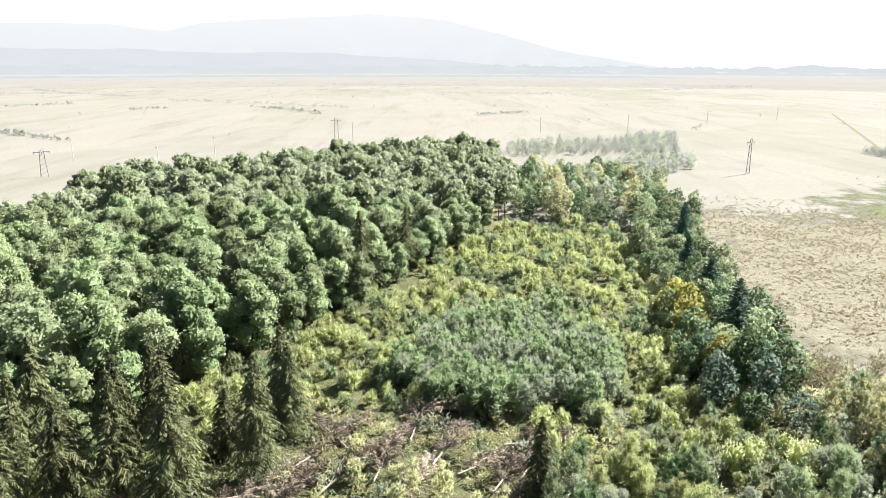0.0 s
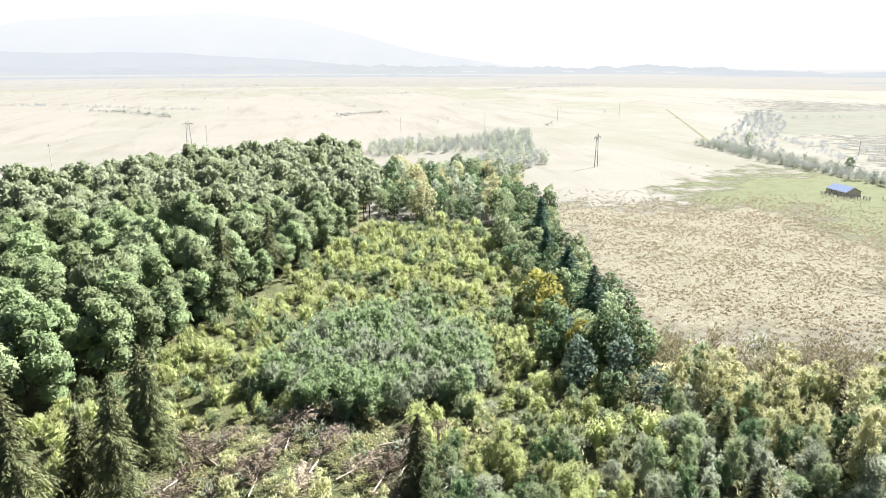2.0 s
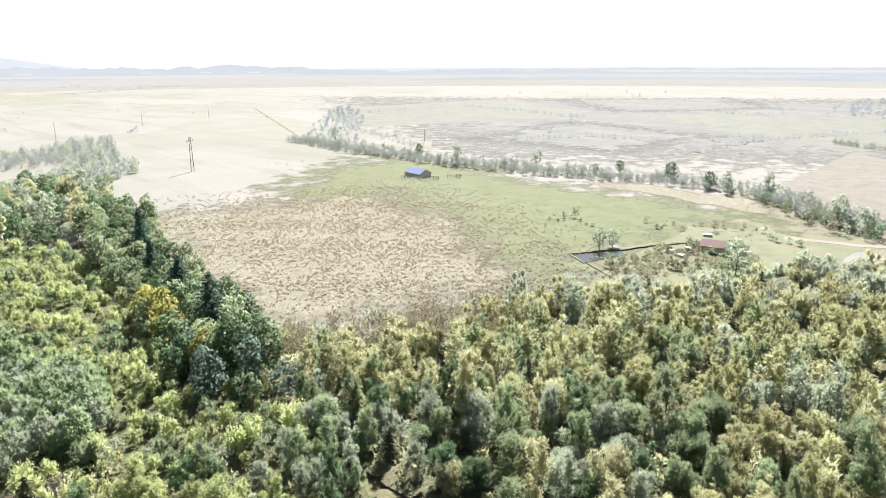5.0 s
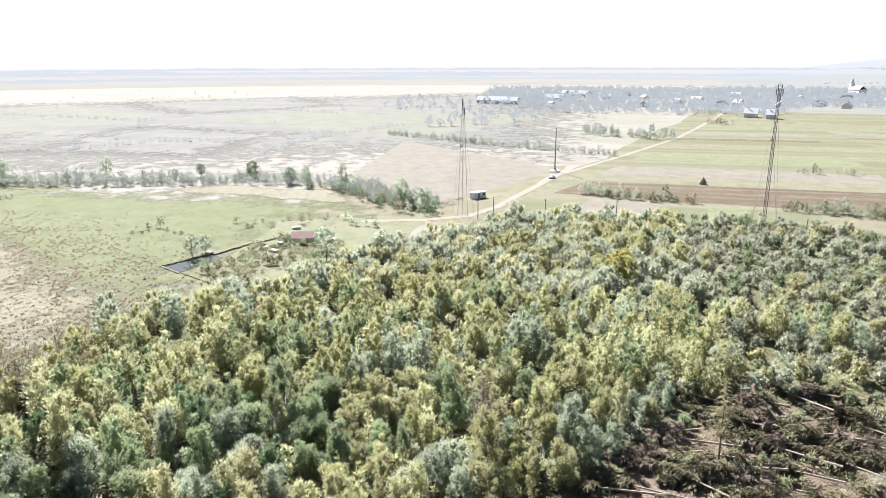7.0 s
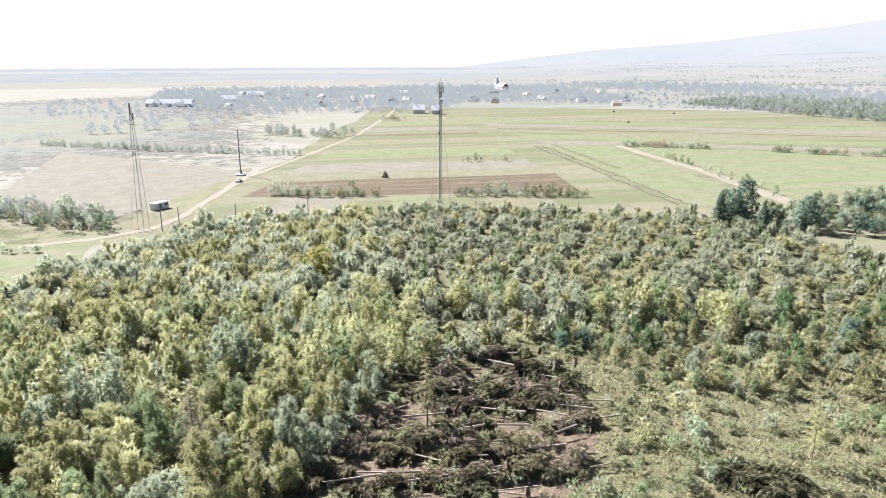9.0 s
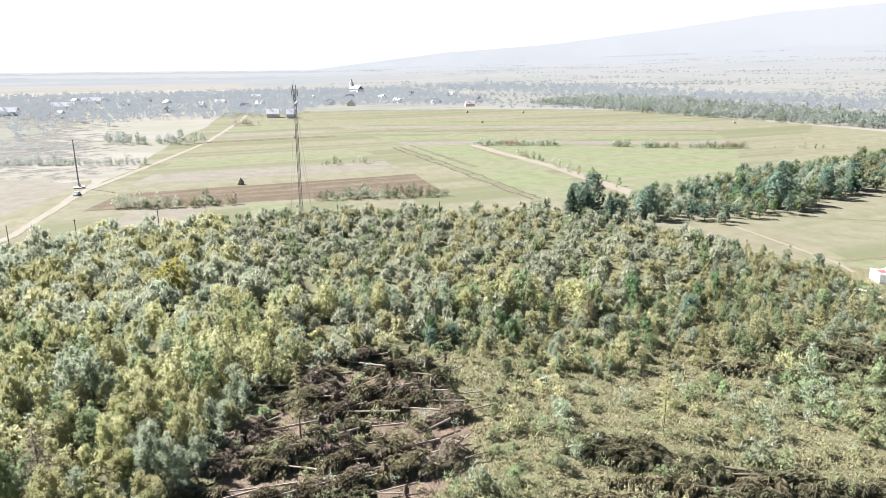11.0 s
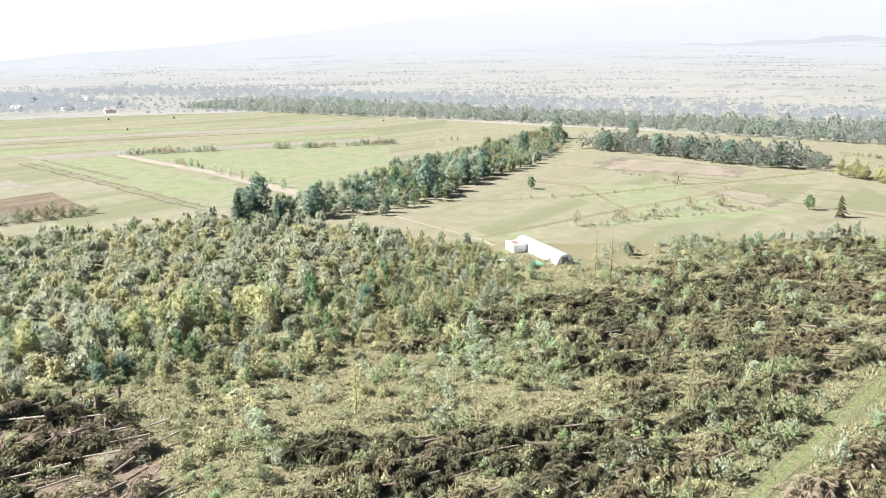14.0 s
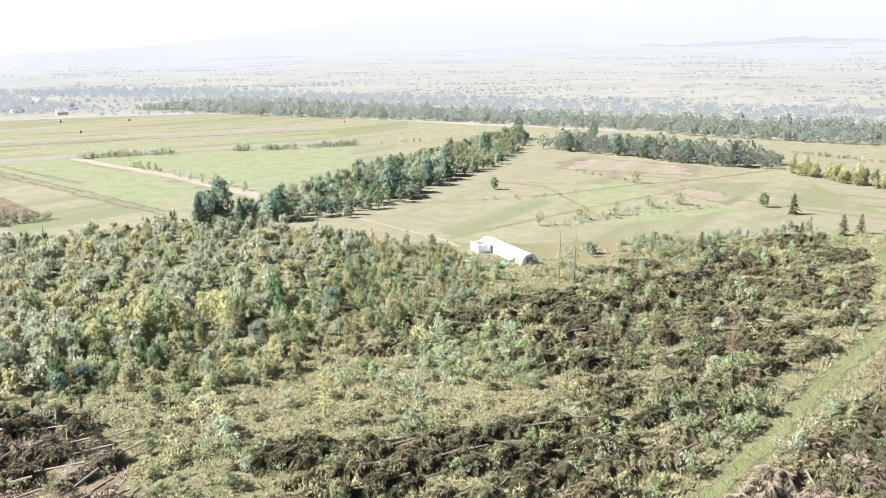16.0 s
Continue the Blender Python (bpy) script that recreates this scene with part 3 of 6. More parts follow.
def fallen(seed, length, reach, bare=0.3, count=80, droop=0.55, dry=False):
    """A wind-thrown spruce lying along +x: (needles, trunk, root plate, root spikes)."""
    r = np.random.default_rng(seed)
    w = 0.0088 * length
    lift = 0.5 + 0.5 * r.random()
    line = lambda f: np.stack([f * length, 0.25 * np.sin(f * 3 + seed), lift * (1 - f) + 0.45], -1)
    f = bare + (1 - bare) * np.sort(r.random(count))
    start = line(f)
    roll = r.uniform(-1.9, 1.9, count)
    ways = unit(np.stack([0.55 + 0.3 * r.random(count), np.sin(roll), 0.35 + np.cos(roll) * 0.9], 1))
    size = reach * (1.1 - f) ** 0.55 * (0.6 + 0.6 * r.random(count)) + 0.3
    needles = plumes(r, start, ways, size, droop + 0.4 * r.random(count), 8, 0.7, 0.075, 0.2) if dry else plumes(r, start, ways, size, droop + 0.45 * r.random(count), 12, 0.7, 0.085, 0.8)
    needles[..., 2] = np.maximum(needles[..., 2], 0.06)
    fs = np.array([0, 0.3, 0.65, 1.0])
    trunk = tube(line(fs), [w * 1.1, w * 0.9, w * 0.5, 0.03], 7)
    pr = 0.8 + 0.5 * r.random()
    rings = []
    c0 = line(np.array([0.0]))[0]
    ang = np.arange(10) * 2 * np.pi / 10
    for x, k in ((0.15, 0.3), (0.0, 1.0), (-0.35, 0.75), (-0.5, 0.25)):
        rad = pr * k * (0.8 + 0.4 * r.random(10))
        rings.append(np.stack([np.full(10, x) + 0.1 * r.normal(size=10), np.cos(ang) * rad, np.maximum(c0[2] + np.sin(ang) * rad, -0.1)], 1) + (c0[0], 0, 0))
    plate = [(a_[k], a_[(k + 1) % 10], b_[(k + 1) % 10], b_[k]) for a_, b_ in zip(rings, rings[1:]) for k in range(10)]
    plate += [(rings[-1][k], rings[-1][(k + 1) % 10], rings[-1][(k + 2) % 10], rings[-1].mean(0)) for k in range(0, 10, 2)]
    spikes = np.concatenate([tube([c0 + (-0.1, 0, 0), c0 + (-0.4 + 0.3 * r.normal(), math.cos(q) * pr * 1.2, abs(math.sin(q)) * pr * 0.8), c0 + (-0.6 + 0.4 * r.normal(), math.cos(q) * pr * 1.3, abs(math.sin(q)) * pr * 1.0)], [0.09, 0.05, 0.015], 4) for q in r.uniform(0, 6.28, 9)])
    return needles, trunk, np.array(plate), spikes


def within(poly, x, y):
    p = np.asarray(poly, float)
    inside = np.zeros(np.shape(x), bool)
    j = len(p) - 1
    for i in range(len(p)):
        cut = ((p[i, 1] > y) != (p[j, 1] > y)) & (x < (p[j, 0] - p[i, 0]) * (y - p[i, 1]) / (p[j, 1] - p[i, 1] + 1e-12) + p[i, 0])
        inside ^= cut
        j = i
    return inside


def sown(poly, gap, seed, jitter=0.45, avoid=()):
    """Jittered places over a polygon, nearest to the origin first."""
    r = np.random.default_rng(seed)
    p = np.asarray(poly, float)
    gx, gy = np.meshgrid(np.arange(p[:, 0].min(), p[:, 0].max() + gap, gap), np.arange(p[:, 1].min(), p[:, 1].max() + gap, gap))
    gx = gx + (np.arange(len(gx)) % 2)[:, None] * gap / 2
    x = (gx + r.uniform(-jitter, jitter, gx.shape) * gap).ravel()
    y = (gy + r.uniform(-jitter, jitter, gy.shape) * gap).ravel()
    ok = within(poly, x, y)
    for a_ in avoid:
        ok &= ~within(a_, x, y)
    x, y = x[ok], y[ok]
    order = np.argsort(x * x + y * y)
    return np.stack([x[order], y[order]], 1)


def line_poly(points, width):
    """A band round a line of points."""
    p = np.asarray(points, float)
    d = unit(np.gradient(p, axis=0))
    s = np.stack([-d[:, 1], d[:, 0]], 1) * width / 2
    return [tuple(v) for v in np.concatenate([p + s, (p - s)[::-1]])]


def joined(protos, places, seed, low=0.8, high=1.2, which=None):
    """Copies of prototypes (each a tuple of quad arrays) at places; one array for each element of the tuple."""
    r = np.random.default_rng(seed)
    out = [[] for _ in protos[0]]
    for i, (x, y) in enumerate(places):
        k = which[i] if which is not None else r.integers(len(protos))
        a_ = r.random() * 6.283
        s = r.uniform(low, high)
        c, s_ = math.cos(a_) * s, math.sin(a_) * s
        m = np.array([[c, s_, 0], [-s_, c, 0], [0, 0, s * r.uniform(0.9, 1.1)]])
        for j, q in enumerate(protos[k]):
            out[j].append((q @ m + (x, y, 0)).astype(np.float32))
    return [np.concatenate(o) for o in out]


def trees(name, protos, mats, places, seed, label, category, group, low=0.85, high=1.15):
    """Trees that one could count: one prototype of each kind, then copies; protos = (crown, trunk)."""
    r = np.random.default_rng(seed)
    firsts = []
    for i, (x, y) in enumerate(places):
        k = int(r.integers(len(protos))) if len(firsts) >= len(protos) else len(firsts)
        s = r.uniform(low, high)
        m = pose(x, y, 0, r.normal() * 1.5, r.normal() * 1.5, r.random() * 360) @ Matrix.Diagonal((s, s, s * r.uniform(0.92, 1.08), 1))
        if len(firsts) < len(protos):
            ob = thing(name, 0, 0, 0, label, category, group)
            part("crown", protos[k][0], mats[k % len(mats)], ob)
            part("trunk", protos[k][1], BARK, ob)
            ob.matrix_basis = m
            firsts.append(ob)
        else:
            c = copy_thing(firsts[k], Matrix())
            c.matrix_basis = m


def field(x, y, seed, size=25.0):
    """A smooth wandering value, about -1 to 1."""
    k = 6.283 / size
    return (np.sin(x * k + seed) * np.cos(y * k * 0.8 + seed * 1.7) + np.sin((x + y) * k * 0.55 + seed * 2.3) + 0.7 * np.sin((x - 1.7 * y) * k * 1.3 + seed * 0.7)) / 1.9


def species(places, count, seed, size=25.0, mess=0.45, vary=1.0):
    """For each place one of count kinds, in drifts, and a vigour about 1."""
    p = np.asarray(places, float)
    r = np.random.default_rng(seed)
    v = field(p[:, 0], p[:, 1], seed, size) + mess * r.normal(size=len(p))
    rank = np.argsort(np.argsort(v)) / max(1, len(v))
    vigour = 1 + vary * (0.22 * field(p[:, 0], p[:, 1], seed + 5.0, 14.0) + 0.13 * r.normal(size=len(p)))
    return np.minimum(count - 1, (rank * count).astype(int)), vigour.clip(0.45, 1.7)


def grove(name, places, kinds, seed, label, category="thicket", size=25.0, low=0.9, high=1.1, vary=1.0, mess=0.22):
    """A joined mass of plants of several kinds; kinds = [(prototypes, leaf material)]."""
    which, vigour = species(places, len(kinds), seed, size, mess, vary)
    r = np.random.default_rng(seed)
    by_mat, wood = {}, []
    for (x, y), k, vg in zip(places, which, vigour):
        protos, mat_ = kinds[k]
        crown, trunk = protos[int(r.integers(len(protos)))]
        a_, s = r.random() * 6.283, vg * r.uniform(low, high)
        c, s_ = math.cos(a_) * s, math.sin(a_) * s
        m = np.array([[c, s_, 0], [-s_, c, 0], [0, 0, s * r.uniform(0.85, 1.15)]])
        by_mat.setdefault(mat_.name, (mat_, []))[1].append((crown @ m + (x, y, 0)).astype(np.float32))
        wood.append((trunk @ m + (x, y, 0)).astype(np.float32))
    groups = [(np.concatenate(q), m_) for m_, q in by_mat.values()] + [(np.concatenate(wood), BARK)]
    return stuff(name, groups, label, category)


def grove_things(name, places, kinds, seed, label, group, size=25.0, low=0.9, high=1.1, vary=1.0, mess=0.22):
    """The same plants, each a thing of its own."""
    which, vigour = species(places, len(kinds), seed, size, mess, vary)
    r = np.random.default_rng(seed)
    firsts = {}
    for (x, y), k, vg in zip(places, which, vigour):
        protos, mat_ = kinds[k]
        j = int(r.integers(len(protos)))
        s = vg * r.uniform(low, high)
        m = pose(x, y, 0, r.normal() * 2, r.normal() * 2, r.random() * 360) @ Matrix.Diagonal((s, s, s * r.uniform(0.85, 1.15), 1))
        if (k, j) in firsts:
            copy_thing(firsts[(k, j)], Matrix()).matrix_basis = m
        else:
            ob = thing(name, 0, 0, 0, label[k] if isinstance(label, (list, tuple)) else label, "tree", group)
            part("crown", protos[j][0], mat_, ob)
            part("trunk", protos[j][1], BARK, ob)
            ob.matrix_basis = m
            firsts[(k, j)] = ob


def mounds(name, places, seed, material, blades, radius, height, label, category, blade=0.85, stalks=False):
    """Rounded grass tussocks: small domes of blades."""
    r = np.random.default_rng(seed)
    n = len(places)
    vig = np.repeat(r.uniform(0.5, 1.35, n), blades)[:, None]
    d = unit(np.abs(r.normal(size=(n * blades, 3))) * r.choice([-1, 1], (n * blades, 3)) * (1, 1, 0) + np.c_[np.zeros((n * blades, 2)), np.abs(r.normal(size=n * blades)) * 0.8])
    c = np.c_[np.repeat(np.asarray(places, float), blades, 0), np.zeros(n * blades)] + d * (radius, radius, height) * vig
    q = np.concatenate([shoots(r, c[::2], d[::2], radius * blade * 1.5), leaves(r, c[1::2], d[1::2], radius * blade * 0.5, 0.7, 0.6)]) if stalks else leaves(r, c, d, radius * blade, 0.7, 0.4)
    q[..., 2] = np.maximum(q[..., 2], 0.02)
    return tagged(new(name, mesh_of(name, q, [material])), label, category, "", "stuff")


def tufts(name, places, seed, material, blades, height, spread, label, category):
    """Grass and herb tufts: a few upright leaf clumps each."""
    r = np.random.default_rng(seed)
    p = np.repeat(np.asarray(places, float), blades, 0)
    n = len(p)
    vig = np.repeat(r.uniform(0.4, 1.4, len(places)), blades)[:, None]
    base = np.c_[p + r.normal(size=(n, 2)) * spread * 0.5 * vig, np.zeros(n)]
    d = unit(np.c_[r.normal(size=(n, 2)) * 0.7, np.ones(n)])
    w = unit(np.cross(d, r.normal(size=(n, 3)))) * (0.12 * height) * vig
    h = d * height * vig * r.uniform(0.5, 1.3, (n, 1))
    q = np.stack([base - w, base + w, base + h + w * 0.7, base + h * 0.9 - w * 0.8], 1)
    return tagged(new(name, mesh_of(name, q, [material])), label, category, "", "stuff")

# ---- land ----
def weed_mat(name, green, straw, rust, pale):
    """Low weeds from above: drifts of green and straw, rusty patches, and a fine grain of leaves and stalks."""
    m, nt, b = shader(name)
    where = place(nt)
    col = mixed(nt, cloud(nt, where, 0.07, 0.36, 0.64, 5.0, 0.65), green, straw)
    col = mixed(nt, cloud(nt, where, 0.22, 0.58, 0.72, 5.0, 0.65), col, rust)
    tuft_noise = cloud(nt, where, 1.1, 0.36, 0.66, 6.0, 0.75)
    col = mixed(nt, tuft_noise, tuple(c_ * 0.55 for c_ in green), col)
    grain = cloud(nt, where, 4.5, 0.42, 0.72, 5.0, 0.8)
    col = mixed(nt, grain, col, pale)
    nt.links.new(col, b.inputs["Base Color"])
    b.inputs["Roughness"].default_value, b.inputs["Specular IOR Level"].default_value = 0.95, 0.1
    bp = node(nt, "ShaderNodeBump", Strength=1.0, Distance=0.35)
    nt.links.new(tuft_noise, bp.inputs["Height"])
    nt.links.new(bp.outputs[0], b.inputs["Normal"])
    return m


HERBCOVER = weed_mat("weed_mat", (0.165, 0.18, 0.082), (0.235, 0.208, 0.118), (0.23, 0.155, 0.105), (0.30, 0.272, 0.17))
CLEARCOVER = weed_mat("green_weed_mat", (0.115, 0.14, 0.055), (0.165, 0.16, 0.08), (0.15, 0.115, 0.075), (0.24, 0.235, 0.13))
# Darker weed cover; the thicket's shade is put into its colour.
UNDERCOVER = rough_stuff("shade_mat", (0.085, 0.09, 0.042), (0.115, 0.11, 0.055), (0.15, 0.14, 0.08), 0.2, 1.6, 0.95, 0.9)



def rise(x, y):
    """Height of the land: flat, rising far off to the south."""
    d = np.hypot(x, y)
    az = np.degrees(np.arctan2(x, y))
    w = np.clip((az - 104) / 45, 0, 1) + (az < -100)
    f = np.clip((d - 1000) / 3700, 0, 1)
    return w * f ** 1.6 * 150 * (1 + 0.14 * np.sin(x * 0.004) * np.cos(y * 0.003))


radii_out = np.concatenate([np.arange(0, 600, 25.0), np.geomspace(600, 4900, 30)])


def sheet(name, radii_m, angles, lift, material, label, shape):
    rr, aa = np.meshgrid(radii_m, angles, indexing="ij")
    gx, gy = rr * np.sin(aa), rr * np.cos(aa)
    p = np.stack([gx, gy, shape(gx, gy) + lift], -1)
    q = np.stack([p[:-1, :-1], p[1:, :-1], p[1:, 1:], p[:-1, 1:]], 2).reshape(-1, 4, 3)
    return tagged(new(name, mesh_of(name, q, [material])), label, "ground", "", "structure")


level = lambda x, y: x * 0.0
sheet("ground", radii_out, np.radians(np.arange(0, 361, 3.0)), 0.0, PLAIN, "pale dry grass plain reaching the hazy horizon", level)
# Both far sheets glow; haze is painted into their colour.
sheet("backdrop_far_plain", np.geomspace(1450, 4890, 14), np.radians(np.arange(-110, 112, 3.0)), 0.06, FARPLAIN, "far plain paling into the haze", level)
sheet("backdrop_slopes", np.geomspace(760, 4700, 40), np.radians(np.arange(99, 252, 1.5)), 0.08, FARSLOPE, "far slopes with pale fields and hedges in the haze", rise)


def patch(name, corners, material, label, z=0.02, wander=0.6):
    """A flat field over four corners, with uneven edges."""
    c = np.asarray(corners, float)
    n = 30
    s, t_ = np.meshgrid(np.linspace(0, 1, n + 1), np.linspace(0, 1, n + 1), indexing="ij")
    s, t_ = s[..., None], t_[..., None]
    p = c[0] * (1 - s) * (1 - t_) + c[1] * s * (1 - t_) + c[2] * s * t_ + c[3] * (1 - s) * t_
    p = p + np.stack([field(p[..., 0], p[..., 1], 1.0, 90.0), field(p[..., 0], p[..., 1], 4.0, 90.0)], -1) * wander + np.stack([field(p[..., 0], p[..., 1], 2.0, 26.0), field(p[..., 0], p[..., 1], 5.0, 26.0)], -1) * min(1.3, wander * 0.25)
    p = np.concatenate([p, np.full((*p.shape[:2], 1), z)], -1)
    q = np.stack([p[:-1, :-1], p[1:, :-1], p[1:, 1:], p[:-1, 1:]], 2).reshape(-1, 4, 3)
    edge = (np.minimum(np.minimum(s, 1 - s), np.minimum(t_, 1 - t_))[..., 0] * 4.0).clip(0, 1.15)
    inner = np.stack([edge[:-1, :-1], edge[1:, :-1], edge[1:, 1:], edge[:-1, 1:]], 2).reshape(-1, 4)
    if np.cross(q[0, 1] - q[0, 0], q[0, 3] - q[0, 0])[2] < 0:
        q, inner = q[:, ::-1], inner[:, ::-1]
    me = mesh_of(name, q, [material])
    me.attributes.new("inner", "FLOAT", "POINT").data.foreach_set("value", np.ascontiguousarray(inner, np.float32).ravel())
    return tagged(new(name, me), label, "field", "", "structure")


def band(name, points, width, material, label, z=0.05, category="road"):
    """A strip along a line, its edges uneven."""
    p = np.asarray(points, float)
    t_ = np.linspace(0, len(p) - 1, (len(p) - 1) * 10 + 1)
    x, y = np.interp(t_, range(len(p)), p[:, 0]), np.interp(t_, range(len(p)), p[:, 1])
    p = np.stack([x, y], 1)
    d = unit(np.gradient(p, axis=0))
    s = np.stack([-d[:, 1], d[:, 0]], 1)
    wl, wr = width / 2 * rng.uniform(0.8, 1.2, (len(p), 1)), width / 2 * rng.uniform(0.8, 1.2, (len(p), 1))
    a_, b_ = np.c_[p + s * wl, np.full(len(p), z)], np.c_[p - s * wr, np.full(len(p), z)]
    m_ = (a_ + b_) / 2
    q = np.concatenate([np.stack([b_[:-1], b_[1:], m_[1:], m_[:-1]], 1), np.stack([m_[:-1], m_[1:], a_[1:], a_[:-1]], 1)])
    n_half = len(p) - 1
    inner = np.concatenate([np.tile([0.15, 0.15, 1.3, 1.3], (n_half, 1)), np.tile([1.3, 1.3, 0.15, 0.15], (n_half, 1))])
    me = mesh_of(name, q, [material])
    me.attributes.new("inner", "FLOAT", "POINT").data.foreach_set("value", inner.astype(np.float32).ravel())
    return tagged(new(name, me), label, category, "", "structure")


def lumpy(name, poly, cell, height, material, label, seed, base=0.07, fray=5.0, holes=(), full=1.0):
    """A ragged cover of low growth: an uneven sheet of many small facets over a polygon."""
    p = np.asarray(poly, float)
    r = np.random.default_rng(seed)
    x, y = np.meshgrid(np.arange(p[:, 0].min(), p[:, 0].max(), cell), np.arange(p[:, 1].min(), p[:, 1].max(), cell), indexing="ij")
    drift = 0.5 + 0.5 * field(x, y, seed, 7.0) + 0.35 * field(x, y, seed + 3.0, 23.0)
    z = base + height * (0.2 + 0.8 * drift.clip(0, 1.3)) * (0.6 + 0.6 * r.random(x.shape))
    x, y = x + r.uniform(-0.4, 0.4, x.shape) * cell, y + r.uniform(-0.4, 0.4, x.shape) * cell
    q3 = np.stack([x, y, z], -1)
    q = np.stack([q3[:-1, :-1], q3[1:, :-1], q3[1:, 1:], q3[:-1, 1:]], 2).reshape(-1, 4, 3)
    mid = q.mean(1)
    share = sum(within(poly, mid[:, 0] + fray * math.cos(k * 0.785), mid[:, 1] + fray * math.sin(k * 0.785)) * 1.0 for k in range(8)) / 8
    patchy = 0.5 + 0.22 * field(mid[:, 0], mid[:, 1], seed * 1.3, 5.5) + 0.2 * field(mid[:, 0], mid[:, 1], seed * 0.7, 15.0) + 0.12 * r.normal(size=len(mid))
    keep = share * full > patchy.clip(0.02, 0.98)
    for hole in holes:
        keep &= ~within(hole, mid[:, 0], mid[:, 1])
    return tagged(new(name, mesh_of(name, q[keep], [material])), label, "undergrowth", "", "stuff")


FOREST = [(-66, 58), (-56, 84), (-36, 106), (-28, 123), (-20, 137), (-11, 160), (1, 178), (9, 203), (20, 212), (27, 250), (26, 300), (16, 352), (-38, 326), (-72, 286), (-104, 258), (-122, 240), (-120, 200), (-112, 150), (-104, 84)]
CLEARING = [(-60, 50), (-50, 82), (-34, 106), (-18, 137), (1, 178), (20, 210), (38, 214), (52, 200), (48, 160), (50, 130), (46, 100), (44, 60), (30, 50)]
THICKET = [(46, 62), (46, 90), (62, 92), (76, 80), (98, 88), (124, 80), (139, 66), (160, 58), (200, 36), (216, 20), (228, -48), (212, -90), (194, -127), (176, -140), (130, -150), (112, -112), (104, -78), (110, -40), (96, -14), (78, -2), (66, 6), (58, 20)]
MEADOW_AREA = [(93, 268), (215, 338), (238, 306), (232, 245), (222, 198), (235, 150), (226, 60), (200, 42), (150, 64), (125, 82), (112, 92), (142, 165)]
BOG_AREA = [(78, 205), (102, 228), (184, 214), (164, 150), (140, 106), (128, 82), (97, 90), (74, 98), (62, 110), (68, 148)]
WINDTHROW = [(73, -125), (64, -146), (47, -169), (36, -211), (16, -224), (5, -180), (9, -141), (13, -114), (17, -103), (25, -100), (35, -97), (41, -91), (48, -94), (55, -100), (73, -108)]
THROW_NEAR = [(64, -54), (59, -61), (48, -70), (43, -79), (31, -83), (20, -81), (16, -74), (30, -50), (52, -44)]
NEAR_THROW = [(109, -22), (106, -33), (100, -40), (88, -43), (79, -42), (68, -34), (62, -24), (72, -4), (92, -9)]
THROW_SIDE = [(77, -85), (75, -109), (66, -102), (70, -88)]
WEEDY = [(104, -20), (112, -60), (104, -78), (112, -112), (128, -150), (100, -148), (62, -160), (44, -208), (10, -236), (-30, -200), (-30, -60), (30, -30), (60, 0), (78, -4)]

patch("field_base_east", [(200, 44), (780, -110), (720, -470), (150, -165)], MOWN, "wide mown hay fields", 0.008, 3.0)
patch("field_base_middle", [(150, -164), (722, -468), (380, -496), (152, -170)], MOWN, "wide mown hay fields", 0.012, 1.0)
patch("field_base_south", [(150, -166), (380, -492), (-80, -520), (-60, -240)], DRYOLIVE, "dry olive meadows", 0.010, 3.0)
patch("field_base_tunnel", [(176, -132), (152, -190), (30, -222), (56, -136)], DRYOLIVE, "dry olive meadow round the polytunnel", 0.009, 3.0)
patch("field_meadow", [(128, 262), (258, 346), (248, 44), (88, 66)], MEADOW, "short green grazed meadow", 0.02, 8.0)
patch("field_bog", [(66, 262), (196, 226), (126, 74), (48, 96)], BOG, "tussocky brown bog meadow", 0.05, 5.0)
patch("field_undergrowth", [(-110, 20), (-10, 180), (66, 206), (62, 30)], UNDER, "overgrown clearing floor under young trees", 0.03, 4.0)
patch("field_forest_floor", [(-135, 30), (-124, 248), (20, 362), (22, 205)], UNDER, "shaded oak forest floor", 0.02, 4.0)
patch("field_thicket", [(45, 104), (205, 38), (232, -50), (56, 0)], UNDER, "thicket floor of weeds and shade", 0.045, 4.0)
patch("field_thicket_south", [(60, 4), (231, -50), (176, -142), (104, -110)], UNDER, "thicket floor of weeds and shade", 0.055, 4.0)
patch("field_weedy", [(72, 4), (114, -70), (128, -152), (-30, -60)], WEEDS, "weedy windthrow clearing with pale grasses", 0.06, 4.0)
patch("field_weedy_south", [(-32, -50), (126, -150), (44, -212), (-40, -240)], WEEDS, "weedy windthrow clearing with pale grasses", 0.065, 4.0)
patch("field_throw", [(112, -20), (100, -44), (62, -34), (70, 0)], SOIL, "churned brown earth under the fallen trees", 0.075, 3.0)
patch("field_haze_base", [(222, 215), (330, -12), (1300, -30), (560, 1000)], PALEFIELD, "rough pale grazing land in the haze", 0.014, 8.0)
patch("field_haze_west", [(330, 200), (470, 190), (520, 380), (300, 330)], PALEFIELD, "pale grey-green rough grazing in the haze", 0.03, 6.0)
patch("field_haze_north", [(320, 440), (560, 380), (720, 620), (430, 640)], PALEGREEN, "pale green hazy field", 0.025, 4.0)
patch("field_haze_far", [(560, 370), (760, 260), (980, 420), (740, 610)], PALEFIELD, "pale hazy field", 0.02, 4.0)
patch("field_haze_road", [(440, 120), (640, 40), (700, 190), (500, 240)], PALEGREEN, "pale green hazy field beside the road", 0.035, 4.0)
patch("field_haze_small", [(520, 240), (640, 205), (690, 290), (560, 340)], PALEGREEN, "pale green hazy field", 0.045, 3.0)
